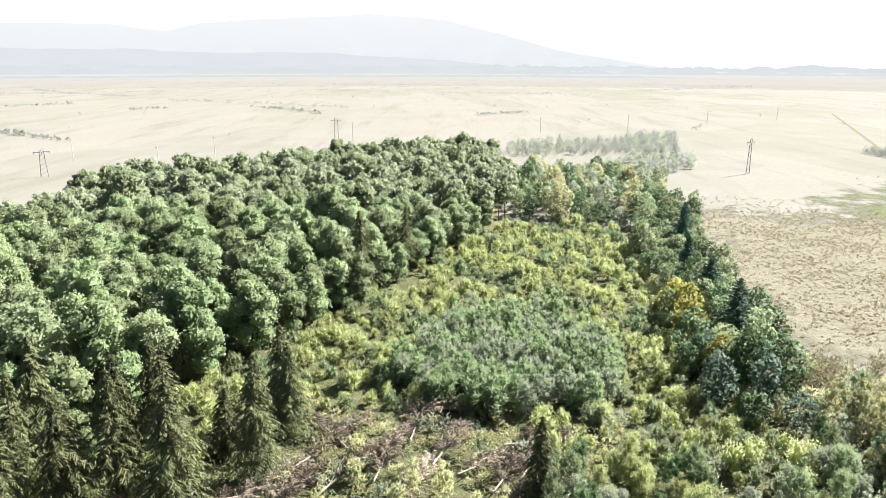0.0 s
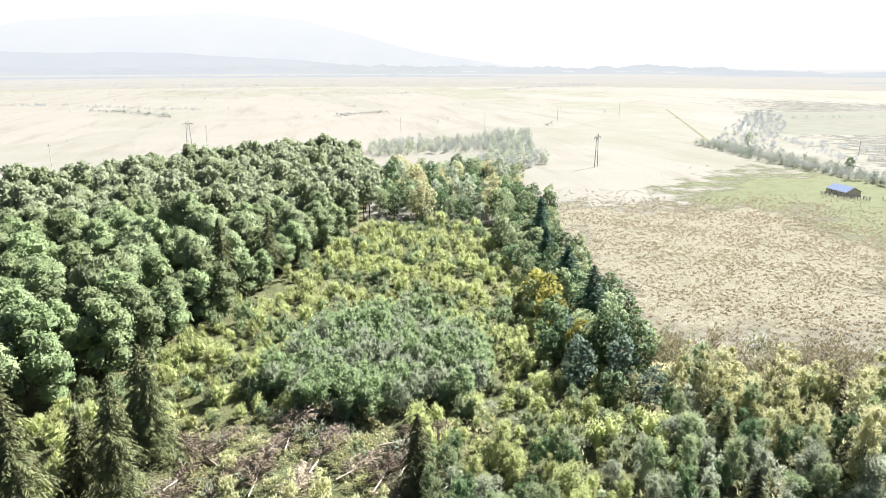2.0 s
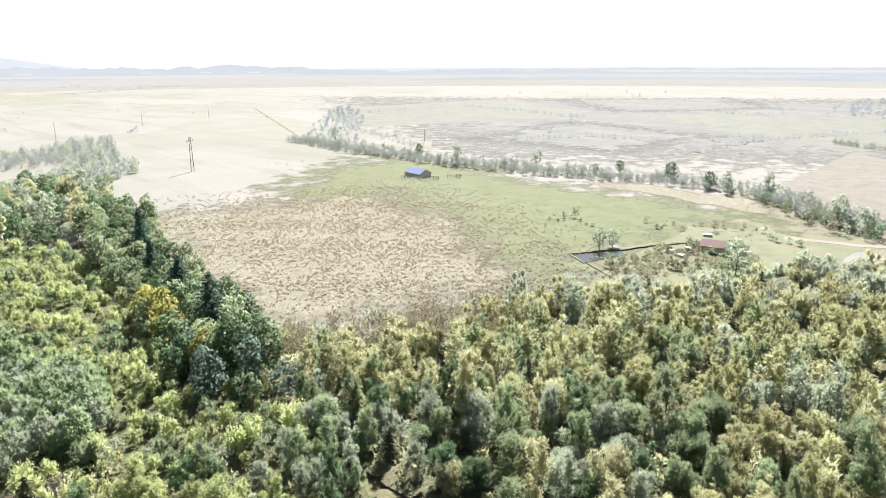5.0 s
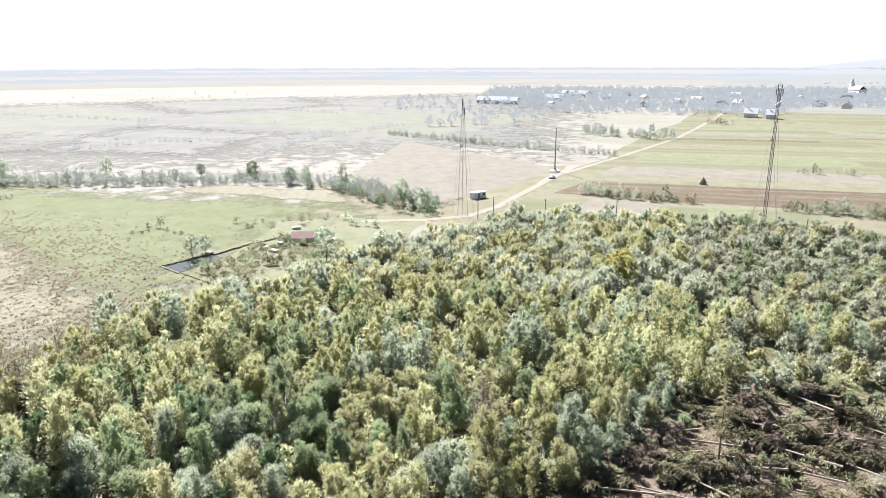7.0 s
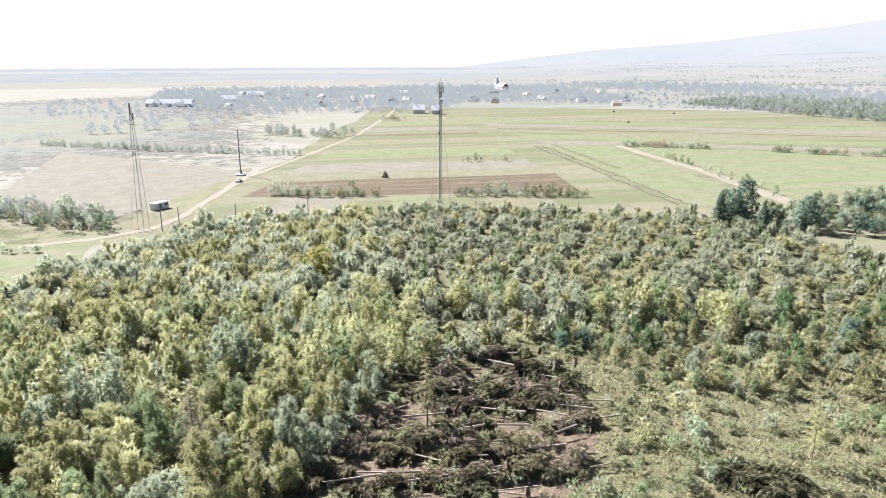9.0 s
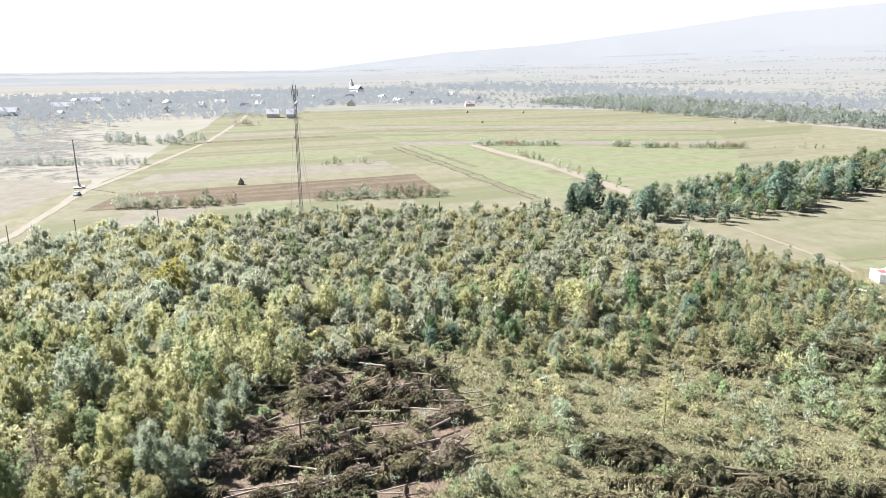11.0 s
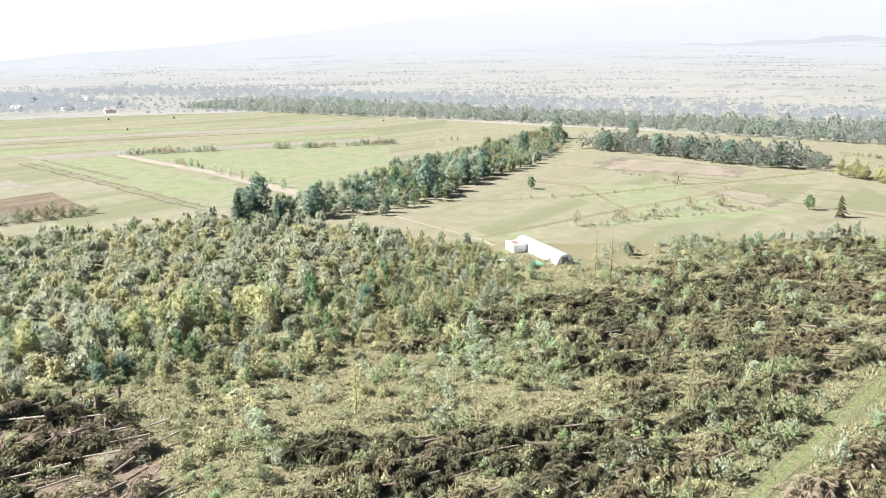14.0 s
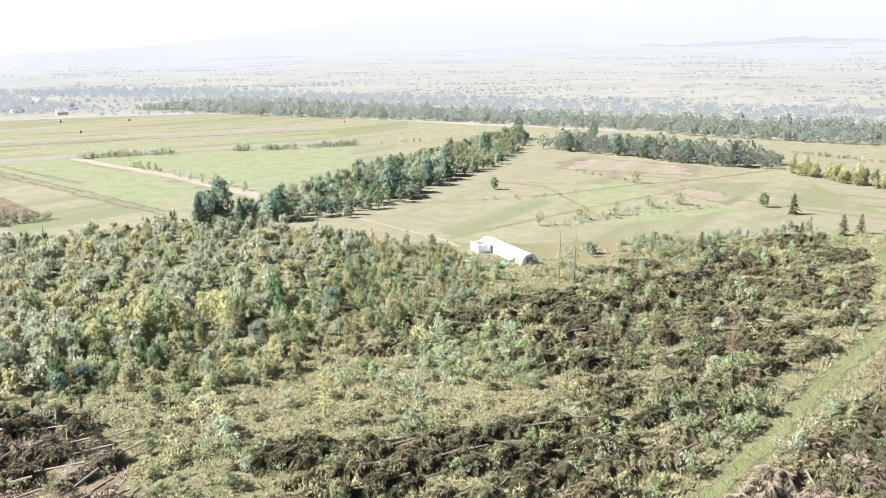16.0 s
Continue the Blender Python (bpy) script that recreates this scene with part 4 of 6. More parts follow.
patch("field_weedy_west", [(-120, 24), (64, 34), (74, 0), (-40, -58)], WEEDS, "weedy ground at the edge of the clearing", 0.048, 3.0)
patch("field_straw", [(236, 52), (268, 104), (430, 120), (330, 16)], STRAW, "pale straw-coloured stubble field", 0.02)
patch("field_mast", [(198, 84), (266, 118), (345, 14), (210, 28)], DRYOLIVE, "dry rough grass round the mast and the road", 0.018, 4.0)
patch("field_reeds", [(226, 62), (244, 190), (262, 150), (258, 98)], BOG, "brown reedy strip beside the ditch", 0.06, 4.0)
patch("field_ploughed", [(268, 15), (298, 2), (293, -121), (247, -114)], PLOUGH, "brown ploughed field", 0.03)
patch("field_mown", [(222, 28), (264, 16), (243, -118), (214, -112)], MOWN, "mown yellow-green grass strip", 0.025)
patch("field_strips", [(300, 4), (640, -100), (640, -150), (294, -122)], MOWN, "striped yellow-green hay fields", 0.028)
strip_kinds = (("straw", STRAW), ("green", CROP), ("mown", DRYOLIVE), ("ploughed", PLOUGH), ("pale", STRAW), ("green", CROP), ("olive", DRYOLIVE), ("straw", STRAW), ("mown", PALEGREEN))


def strips(near_a, near_b, far_a, far_b, cuts, z):
    """Long narrow field strips between two lines."""
    na, nb, fa, fb = (np.array(v, float) for v in (near_a, near_b, far_a, far_b))
    for k, (f0, f1) in enumerate(cuts):
        name, mat_ = strip_kinds[k % len(strip_kinds)]
        patch("field_strip_" + name, [na + (fa - na) * f0, nb + (fb - nb) * f0, nb + (fb - nb) * f1, na + (fa - na) * f1], mat_, "narrow %s field strip" % name, z + 0.003 * k, 1.0)


strips((302, 2), (296, -120), (640, -98), (640, -150), ((0.05, 0.13), (0.2, 0.27), (0.36, 0.44), (0.5, 0.53), (0.6, 0.66), (0.74, 0.82), (0.88, 0.94)), 0.04)
strips((386, -162), (304, -334), (640, -156), (474, -468), ((0.06, 0.14), (0.2, 0.3), (0.36, 0.42), (0.45, 0.47), (0.55, 0.65), (0.7, 0.8), (0.86, 0.95)), 0.04)
strips((262, 12), (220, 26), (243, -112), (216, -108), ((0.1, 0.3), (0.42, 0.52), (0.7, 0.9)), 0.05)
patch("field_green", [(380, -203), (203, -180), (222, -250), (300, -330)], CROP, "light green crop field", 0.03)
patch("field_green_west", [(390, -156), (214, -140), (205, -170), (383, -192)], CROP, "light green crop field", 0.033)
patch("field_hay", [(640, -155), (384, -160), (300, -335), (470, -470)], MOWN, "wide mown hay fields", 0.024)
patch("field_south", [(180, -140), (178, -300), (60, -376), (20, -232)], DRYOLIVE, "dry olive meadow beside the tree belt", 0.02)
patch("field_south_far", [(60, -374), (-30, -330), (-30, -258), (34, -250)], DRYOLIVE, "dry olive meadow beside the tree belt", 0.024)
patch("field_green_strip", [(96, -190), (74, -240), (46, -262), (56, -236)], CROP, "green strip of fresh grass", 0.05)
patch("field_mown_strip", [(86, -186), (54, -236), (30, -258), (66, -176)], MOWN, "mown pale green strip", 0.045)
patch("field_grass_corner", [(108, -160), (118, -172), (106, -182), (96, -168)], CROP, "bright short grass beside the polytunnel", 0.05)
band("road", [(206, 72), (211, 54), (220, 40), (236, 33), (254, 29), (311, 16), (388, -16), (475, -50), (645, -99), (720, -116)], 3.0, DIRT, "pale dirt road across the fields", 0.09)
band("track_pale", [(383, -197), (279, -190), (203, -177)], 6.5, DIRT, "pale bare strip between green fields", 0.07)
band("track_dark", [(393, -150), (297, -145), (212, -138)], 8, FALLOW, "dark bare strip between green fields", 0.08)
band("track_dark_narrow", [(400, -162), (340, -158), (300, -156)], 3.5, FALLOW, "dark bare strip between green fields", 0.08)
band("track_dry_plain", [(-33, 483), (62, 665), (261, 1151), (362, 1319)], 4.5, DIRT, "pale dirt road across the plain", 0.07)
band("track_grassy", [(24, -58), (15, -76), (13, -88), (10, -105), (6, -127), (0, -154), (-6, -176)], 4.0, TRACKGRASS, "grassy wheel track through the windthrow", 0.10)
for side in (-0.85, 0.85):
    band("track_rut", [(x + side, y + side * 0.15) for x, y in [(24, -58), (15, -76), (13, -88), (10, -105), (6, -127), (0, -154), (-6, -176)]], 0.5, WEEDS, "pale worn wheel rut in the grass", 0.125)
band("track_field", [(160, -190), (138, -216), (93, -281), (59, -359)], 1.8, WEEDS, "worn field edge", 0.06)
patch("field_south_pale", [(152, -180), (156, -255), (100, -222), (112, -170)], MOWN, "pale dry strip in the southern meadow", 0.052, 3.0)
patch("field_south_green", [(130, -258), (84, -212), (66, -262), (104, -284)], CROP, "greener strip in the southern meadow", 0.056, 3.0)
patch("field_south_straw", [(146, -262), (146, -322), (100, -300), (112, -272)], MOWN, "pale dry strip in the southern meadow", 0.054, 3.0)
patch("field_south_mown", [(64, -268), (96, -292), (40, -330), (8, -276)], MOWN, "mown strip in the southern meadow", 0.058, 3.0)
patch("field_south_rose", [(166, -364), (82, -354), (77, -317), (149, -300)], ROSE, "pinkish stubble strip in the southern meadow", 0.062, 2.0)
patch("field_south_fallow", [(82, -298), (52, -280), (53, -258), (82, -275)], ROSE, "dull pinkish fallow strip in the southern meadow", 0.066, 2.0)
patch("field_south_near", [(83, -192), (55, -250), (39, -256), (65, -184)], MOWN, "mown pale strip by the windthrow", 0.063, 2.0)
patch("field_south_fresh", [(107, -251), (91, -278), (94, -286), (111, -259)], CROP, "fresh bright green strip of grass", 0.069, 1.5)
band("track_south_edge", [(121, -235), (98, -285), (78, -316), (59, -356)], 2.4, TRACKGRASS, "grassy field track", 0.082)
for near_x, near_y, far_x, far_y in ((64, -311, 9, -306), (61, -297, 8, -287), (58, -276, 7, -264)):
    band("track_row", [(near_x, near_y), ((near_x + far_x) / 2, (near_y + far_y) / 2 + 1), (far_x, far_y)], 2.2, WEEDS, "weedy strip between field rows", 0.08)
band("track_south", [(112, -165), (98, -218), (75, -294)], 2.2, WEEDS, "worn edge between meadow strips", 0.075)
band("track_south_cross", [(140, -308), (77, -310), (6, -273)], 1.8, WEEDS, "pale worn edge between meadow strips", 0.078)
band("track_south_middle", [(155, -259), (128, -260), (82, -213)], 2.0, WEEDS, "worn edge between meadow strips", 0.076)
band("track_field_narrow", [(152, -170), (112, -162), (104, -158)], 1.2, DIRT, "narrow worn footpath", 0.07)
band("ditch", [(386, 700), (255, 403), (240, 306), (236, 245), (230, 200)], 2.2, UNDER, "overgrown drainage ditch", 0.06)

TRACK_LINE = [(24, -58), (15, -76), (13, -88), (10, -105), (6, -127), (0, -154), (-6, -176)]
lumpy("weed_cover", WEEDY, 0.55, 0.26, HERBCOVER, "ragged cover of pale green weeds and grasses", 401, 0.07, 5.0, [line_poly(TRACK_LINE, 4.6), NEAR_THROW], 1.6)
lumpy("clearing_cover", CLEARING, 0.8, 0.5, CLEARCOVER, "ragged weeds under young trees", 403, 0.07, 5.0, (), 1.6)
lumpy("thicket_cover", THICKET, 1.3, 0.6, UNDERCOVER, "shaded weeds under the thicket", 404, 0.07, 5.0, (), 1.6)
# hills far off


def ridge(name, profile, distance_m, seed, material, label, rough=0.06):
    """A line of hills far off; profile = compass bearing and height above the eye's level, both in degrees."""
    bearing, lift = zip(*profile)
    turn_ = np.linspace(bearing[0], bearing[-1], 260)
    h = np.interp(turn_, bearing, lift)
    for k, amp in ((0.21, 1.0), (0.55, 0.6), (1.3, 0.35), (3.1, 0.18)):
        h = h + rough * amp * np.sin(turn_ * k + seed * k * 7) * np.clip(h, 0, 2)
    top = 50 + distance_m * np.tan(np.radians(h))
    az = np.radians(turn_)
    rows_ = []
    for d, k in ((distance_m - 300, 0.0), (distance_m - 200, 0.35), (distance_m - 90, 0.75), (distance_m, 1.0), (distance_m + 40, 0.9)):
        rows_.append(np.stack([np.sin(az) * d, np.cos(az) * d, (top + 3) * k - 3], -1))
    p = np.stack(rows_)
    q = np.stack([p[:-1, :-1], p[:-1, 1:], p[1:, 1:], p[1:, :-1]], 2).reshape(-1, 4, 3)
    return tagged(new(name, mesh_of(name, q, [material])), label, "mountain", "", "structure")


# Ridges glow in flat tones; their haze is painted, not lit.
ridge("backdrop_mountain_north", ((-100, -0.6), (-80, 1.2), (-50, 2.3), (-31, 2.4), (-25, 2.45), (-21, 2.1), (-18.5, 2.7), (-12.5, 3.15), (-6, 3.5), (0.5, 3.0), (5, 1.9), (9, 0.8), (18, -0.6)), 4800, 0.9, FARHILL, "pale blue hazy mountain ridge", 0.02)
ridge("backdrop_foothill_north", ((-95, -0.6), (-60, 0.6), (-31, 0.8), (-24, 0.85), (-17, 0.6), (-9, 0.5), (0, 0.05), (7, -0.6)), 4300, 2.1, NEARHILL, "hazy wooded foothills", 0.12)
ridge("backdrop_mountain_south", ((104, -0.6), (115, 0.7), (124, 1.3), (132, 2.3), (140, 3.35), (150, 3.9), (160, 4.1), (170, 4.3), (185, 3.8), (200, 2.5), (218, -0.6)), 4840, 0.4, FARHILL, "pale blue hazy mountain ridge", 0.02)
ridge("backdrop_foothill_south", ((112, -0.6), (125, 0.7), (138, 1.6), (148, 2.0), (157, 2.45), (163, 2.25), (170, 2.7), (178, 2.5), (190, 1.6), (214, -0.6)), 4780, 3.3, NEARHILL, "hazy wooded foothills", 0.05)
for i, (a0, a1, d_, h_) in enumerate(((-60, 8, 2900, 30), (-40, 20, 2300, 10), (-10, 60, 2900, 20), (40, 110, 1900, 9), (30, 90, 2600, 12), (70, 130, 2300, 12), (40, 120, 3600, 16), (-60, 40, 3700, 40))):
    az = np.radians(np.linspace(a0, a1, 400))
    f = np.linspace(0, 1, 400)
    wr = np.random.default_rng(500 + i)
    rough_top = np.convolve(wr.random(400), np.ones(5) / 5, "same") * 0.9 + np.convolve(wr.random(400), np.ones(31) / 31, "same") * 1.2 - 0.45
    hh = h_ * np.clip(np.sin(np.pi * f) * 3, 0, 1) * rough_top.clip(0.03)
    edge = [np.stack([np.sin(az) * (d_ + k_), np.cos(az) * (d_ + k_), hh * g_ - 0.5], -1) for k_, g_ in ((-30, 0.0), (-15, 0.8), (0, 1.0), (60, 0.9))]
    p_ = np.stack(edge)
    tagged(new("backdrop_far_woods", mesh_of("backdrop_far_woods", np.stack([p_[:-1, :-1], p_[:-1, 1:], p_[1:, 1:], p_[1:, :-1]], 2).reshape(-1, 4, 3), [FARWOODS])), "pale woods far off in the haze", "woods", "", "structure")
ring = np.radians(np.linspace(0, 360, 121))
wall_p = np.stack([np.stack([np.sin(ring) * 4880, np.cos(ring) * 4880, np.full(121, z_)], -1) for z_ in (-20.0, 60.0, 250.0, 460.0)])
sky_quads = np.stack([wall_p[:-1, :-1], wall_p[:-1, 1:], wall_p[1:, 1:], wall_p[1:, :-1]], 2).reshape(-1, 4, 3)
tagged(new("backdrop_sky", mesh_of("backdrop_sky", sky_quads, [SKYHAZE])), "white hazy sky above the horizon", "sky", "", "structure")

# ---- oak forest ----
oaks = [broadleaf(10 + i, h, r_, lo, 1700, 0.46, 17, r_ * 0.36, 6, 0.22, core=(6, 3)) for i, (h, r_, lo) in enumerate(((14.8, 4.0, 4.5), (12.6, 3.8, 3.6), (16.0, 4.3, 5.0), (11.4, 3.9, 3.2), (13.6, 4.4, 4.0)))]
far_oaks = [broadleaf(20 + i, h, r_, 5.5, 420, 0.85, 13, r_ * 0.40, 3, 0.22, core=(5, 2)) for i, (h, r_) in enumerate(((14.3, 4.5), (13.4, 4.2), (14.8, 4.7)))]
edge_oaks = [broadleaf(26 + i, h, r_, 0.8, 1900, 0.46, 16, r_ * 0.42, 6, 0.22, core=(6, 3)) for i, (h, r_) in enumerate(((12.5, 4.0), (11.0, 3.6)))]
places = sown(FOREST, 5.9, 3)
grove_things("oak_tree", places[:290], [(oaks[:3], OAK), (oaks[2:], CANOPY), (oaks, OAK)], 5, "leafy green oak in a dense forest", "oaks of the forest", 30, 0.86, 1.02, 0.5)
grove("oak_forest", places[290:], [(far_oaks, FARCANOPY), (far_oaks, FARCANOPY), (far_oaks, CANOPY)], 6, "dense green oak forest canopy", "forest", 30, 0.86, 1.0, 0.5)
EDGE = [(-60, 64), (-50, 88), (-34, 110), (-26, 127), (-18, 141), (-9, 162), (2, 182), (12, 205)]
trees("oak_tree", edge_oaks, [OAK], [(x + 1.5 * math.sin(i * 2.1), y + 1.5 * math.cos(i * 3.7)) for i, (x, y) in enumerate(zip(np.interp(np.linspace(0, 7, 25), range(8), [p[0] for p in EDGE]), np.interp(np.linspace(0, 7, 25), range(8), [p[1] for p in EDGE])))], 8, "oak at the forest edge, leafy to the ground", "tree", "oaks of the forest", 0.85, 1.1)

# ---- young growth ----
saps = [broadleaf(40 + i, h, r_, lo, int(n * 0.8), s, lb, r_ * 0.42, 4, 0.06, st, "both", (4, 2), 0.4) for i, (h, r_, lo, n, s, lb, st) in enumerate(((4.6, 1.5, 0.3, 420, 0.34, 9, 1.2), (3.6, 1.6, 0.2, 420, 0.34, 9, 1.0), (5.4, 1.4, 0.4, 420, 0.34, 10, 1.4), (4.0, 1.9, 0.2, 460, 0.36, 10, 0.9)))]
slim = [broadleaf(46 + i, h, r_, 0.6, 340, 0.4, 8, r_ * 0.5, 3, 0.06, 1.7, brushy=True) for i, (h, r_) in enumerate(((6.0, 1.0), (5.2, 1.2)))]
far_saps = [broadleaf(50 + i, h, r_, 0.2, 130, 0.5, 8, r_ * 0.45, 0, 0.06, 1.0) for i, (h, r_) in enumerate(((4.6, 1.7), (3.8, 1.8), (5.4, 1.6)))]
tiny_shrubs = [broadleaf(130 + i, h, r_, 0.0, 54, 0.3, 5, r_ * 0.5, 0, 0.03, 0.8, "both") for i, (h, r_) in enumerate(((1.5, 1.1), (1.1, 0.9), (2.1, 1.2)))]
shrubs = [broadleaf(56 + i, h, r_, 0.0, 90, 0.3, 6, r_ * 0.5, 0, 0.03, 0.8, "both") for i, (h, r_) in enumerate(((1.5, 1.1), (1.1, 0.9), (2.1, 1.2)))]
small_fir = [spruce(68, 4.6, 1.3, 0.05, 46)]
FALLEN_BARE = [(-40, 60), (-20, 92), (12, 92), (12, 58)]
DOME = [(-8, 100), (2, 126), (20, 128), (30, 108), (26, 92), (4, 90)]
BARESPOT = [(-14, 146), (-12, 158), (-3, 156), (-3, 146)]
bushes = [broadleaf(140 + i, h, r_, 0.2, int(n * 2.0), 0.205, lb, r_ * 0.36, 4, 0.09, st, "both", (5, 2), 0.5) for i, (h, r_, n, lb, st) in enumerate(((6.2, 2.2, 900, 15, 1.2), (5.0, 2.5, 900, 15, 1.0), (7.0, 1.9, 820, 15, 1.5), (4.4, 2.1, 680, 13, 1.1)))]
far_bushes = [broadleaf(150 + i, h, r_, 0.2, 310, 0.34, 9, r_ * 0.42, 0, 0.08, 1.15, "both", (4, 2), 0.56) for i, (h, r_) in enumerate(((4.6, 2.5), (4.0, 2.7), (5.2, 2.3)))]
mid_bushes = [broadleaf(160 + i, h, r_, 0.2, 600, 0.27, 12, r_ * 0.40, 0, 0.08, st, "both", (5, 2), 0.5) for i, (h, r_, st) in enumerate(((6.2, 2.2, 1.2), (5.0, 2.4, 1.0), (6.8, 1.9, 1.5)))]
dome_bushes = [broadleaf(170 + i, h, r_, 0.2, 620, 0.4, 12, r_ * 0.4, 0, 0.08, st, "both", (5, 2), 0.5) for i, (h, r_, st) in enumerate(((6.4, 2.2, 1.2), (5.6, 2.4, 1.0)))]
inner = sown(CLEARING, 3.2, 11, avoid=(FALLEN_BARE, DOME, BARESPOT))
MIX = [(bushes, DOMELEAF), (bushes, SPROUT), (slim, SPROUT), (bushes[1:], SPROUT), (bushes, OAK), (bushes, SPROUT)]
near_right = inner[:150, 0] > 14
grove_things("young_tree", inner[:150][~near_right], MIX, 12, "bushy yellow-green young tree", "young trees of the clearing", 22, 0.55, 0.8)
grove_things("young_tree", inner[:150][near_right], [(bushes, OAK), (bushes, WILLOW), (bushes, DARKLEAF), (bushes, SPROUT)], 112, ["bushy green young tree in the clearing", "bushy grey-green young tree in the clearing", "bushy dark green young tree in the clearing", "bushy yellow-green young tree in the clearing"], "young trees of the clearing", 16, 0.6, 0.95)
FAR_MIX = [(far_bushes, DOMELEAF), (far_bushes, BRIGHTYOUNG), (far_bushes, OAK), (far_bushes, BRIGHTYOUNG), (far_bushes, SPROUT), (far_bushes, BRIGHTYOUNG), (far_bushes, BRIGHTYOUNG)]
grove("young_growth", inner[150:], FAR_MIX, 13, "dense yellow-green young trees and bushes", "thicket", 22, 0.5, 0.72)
grove("willow_growth", sown(DOME, 2.5, 14), [(dome_bushes, DOMELEAF), (mid_bushes, WILLOW), (dome_bushes, DOMELEAF)], 15, "dome of grey-green willow bushes", "thicket", 18, 0.8, 0.95, 0.4)
grove("clearing_shrubs", sown(CLEARING, 3.0, 116)[:420], [(tiny_shrubs, YOUNG), (tiny_shrubs, GOLD), (tiny_shrubs, OAK), (tiny_shrubs, WILLOW)], 117, "low bushes between young trees", "bushes", 14, 0.8, 1.4)
grove("bramble_growth", sown(FALLEN_BARE, 4.2, 16), [(shrubs, YOUNG), (shrubs, GOLD), (shrubs, WILLOW), (saps, YOUNG)], 17, "low bushes between dry fallen trunks", "thicket", 18, 0.7, 1.0)

lambda_south = lambda p: p[:, 1] < -25
outer = sown(THICKET, 3.25, 21, 0.7)
outer = outer[~((outer[:, 1] < -25) & (np.hypot(outer[:, 0], outer[:, 1]) < 130))]
outer = outer[field(outer[:, 0], outer[:, 1], 9.0, 17.0) > -0.75]
YELLOWISH = [(bushes, WILLOW), (bushes, GOLD), (bushes, YOUNG), (bushes, GOLD), (bushes, YOUNG), (bushes, OAK)]
shady = outer[:240, 1] > 34
grove_things("thicket_tree", outer[:240][~shady], YELLOWISH, 22, "olive-green young tree in a thicket", "young trees of the thicket", 26, 0.7, 0.98)
grove_things("thicket_tree", outer[:240][shady], [(bushes, OAK), (bushes, WILLOW), (bushes, DARKLEAF), (bushes, YOUNG), (bushes, OAK)], 122, ["green young tree in a thicket", "grey-green young tree in a thicket", "dark green young tree in a thicket", "yellow-green young tree in a thicket", "green young tree in a thicket"], "young trees of the thicket", 20, 0.74, 1.02)
grove("thicket_growth", outer[240:720], [(mid_bushes, WILLOW), (mid_bushes, GOLD), (mid_bushes, YOUNG), (mid_bushes, GOLD), (mid_bushes, OAK), (mid_bushes, YOUNG)], 23, "olive and yellow-green thicket of young trees", "thicket", 30, 0.78, 1.05)
rest = outer[720:]
southern = lambda_south(rest)
grove("thicket_growth", rest[~southern], [(far_bushes, SILVER), (far_bushes, WILLOW), (far_bushes, YOUNG), (far_bushes, SILVER), (far_bushes, GOLD)], 24, "grey-green thicket of young trees", "thicket", 40, 0.8, 1.05)
grove("thicket_growth", sown(THICKET, 4.0, 20)[lambda_south(sown(THICKET, 4.0, 20))], [(far_bushes, SILVER), (far_bushes, YOUNG), (far_bushes, SILVER), (far_bushes, OAK), (far_bushes, SILVER)], 18, "low grey-green thicket of willow bushes", "thicket", 40, 0.6, 0.84)
grove("thicket_floor_growth", sown(THICKET, 3.6, 29)[:450], [(shrubs, YOUNG), (shrubs, GOLD), (shrubs, WILLOW)], 30, "low bushes under the thicket", "bushes", 20, 1.0, 1.7)
trees("small_spruce", small_fir, [NEEDLE], sown(THICKET, 15, 25)[:60], 26, "small dark spruce among young trees", "tree", "small spruces", 0.8, 1.4)
DRYEDGE = [(50, 98), (60, 112), (74, 101), (97, 93), (122, 84), (112, 76), (84, 78), (66, 90)]
wispy = [broadleaf(58 + i, h, r_, 0.3, 170, 0.42, 9, r_ * 0.4, 8, 0.05, 1.2, brushy=True) for i, (h, r_) in enumerate(((4.4, 1.7), (3.6, 1.6)))]
grove("dry_growth", sown(DRYEDGE, 2.5, 27), [(wispy, TWIG), (wispy, WEEDLEAF), (wispy, TWIG), (wispy, TWIG)], 28, "dry brownish bushes at the meadow edge", "thicket", 20, 0.8, 1.1)

# ---- standing spruces ----
firs = [spruce(60 + i, h, r_, lo, n, th, dr) for i, (h, r_, lo, n, th, dr) in enumerate(((17.0, 4.6, 0.24, 150, 0.25, 0.42), (17.0, 5.0, 0.08, 210, 0.0, 0.4), (10.0, 3.6, 0.06, 120, 0.15, 0.42)))]
spots = [(-32, 73), (-20.5, 85), (-43.5, 72.5), (-22.5, 75), (-47, 67), (-22, 88), (-39, 76), (-21, 138), (-25.5, 131), (-12.5, 158), (-9, 158), (-18, 146), (11.5, 70.5), (-52, 66), (-37, 69), (-36, 79), (-28, 80), (-41, 66), (-30, 67), (-49, 75), (-45, 62)]
trees("spruce_tree", firs, [FIR], spots, 31, "tall dark spruce with drooping branches", "tree", "standing spruces", 0.85, 1.1)

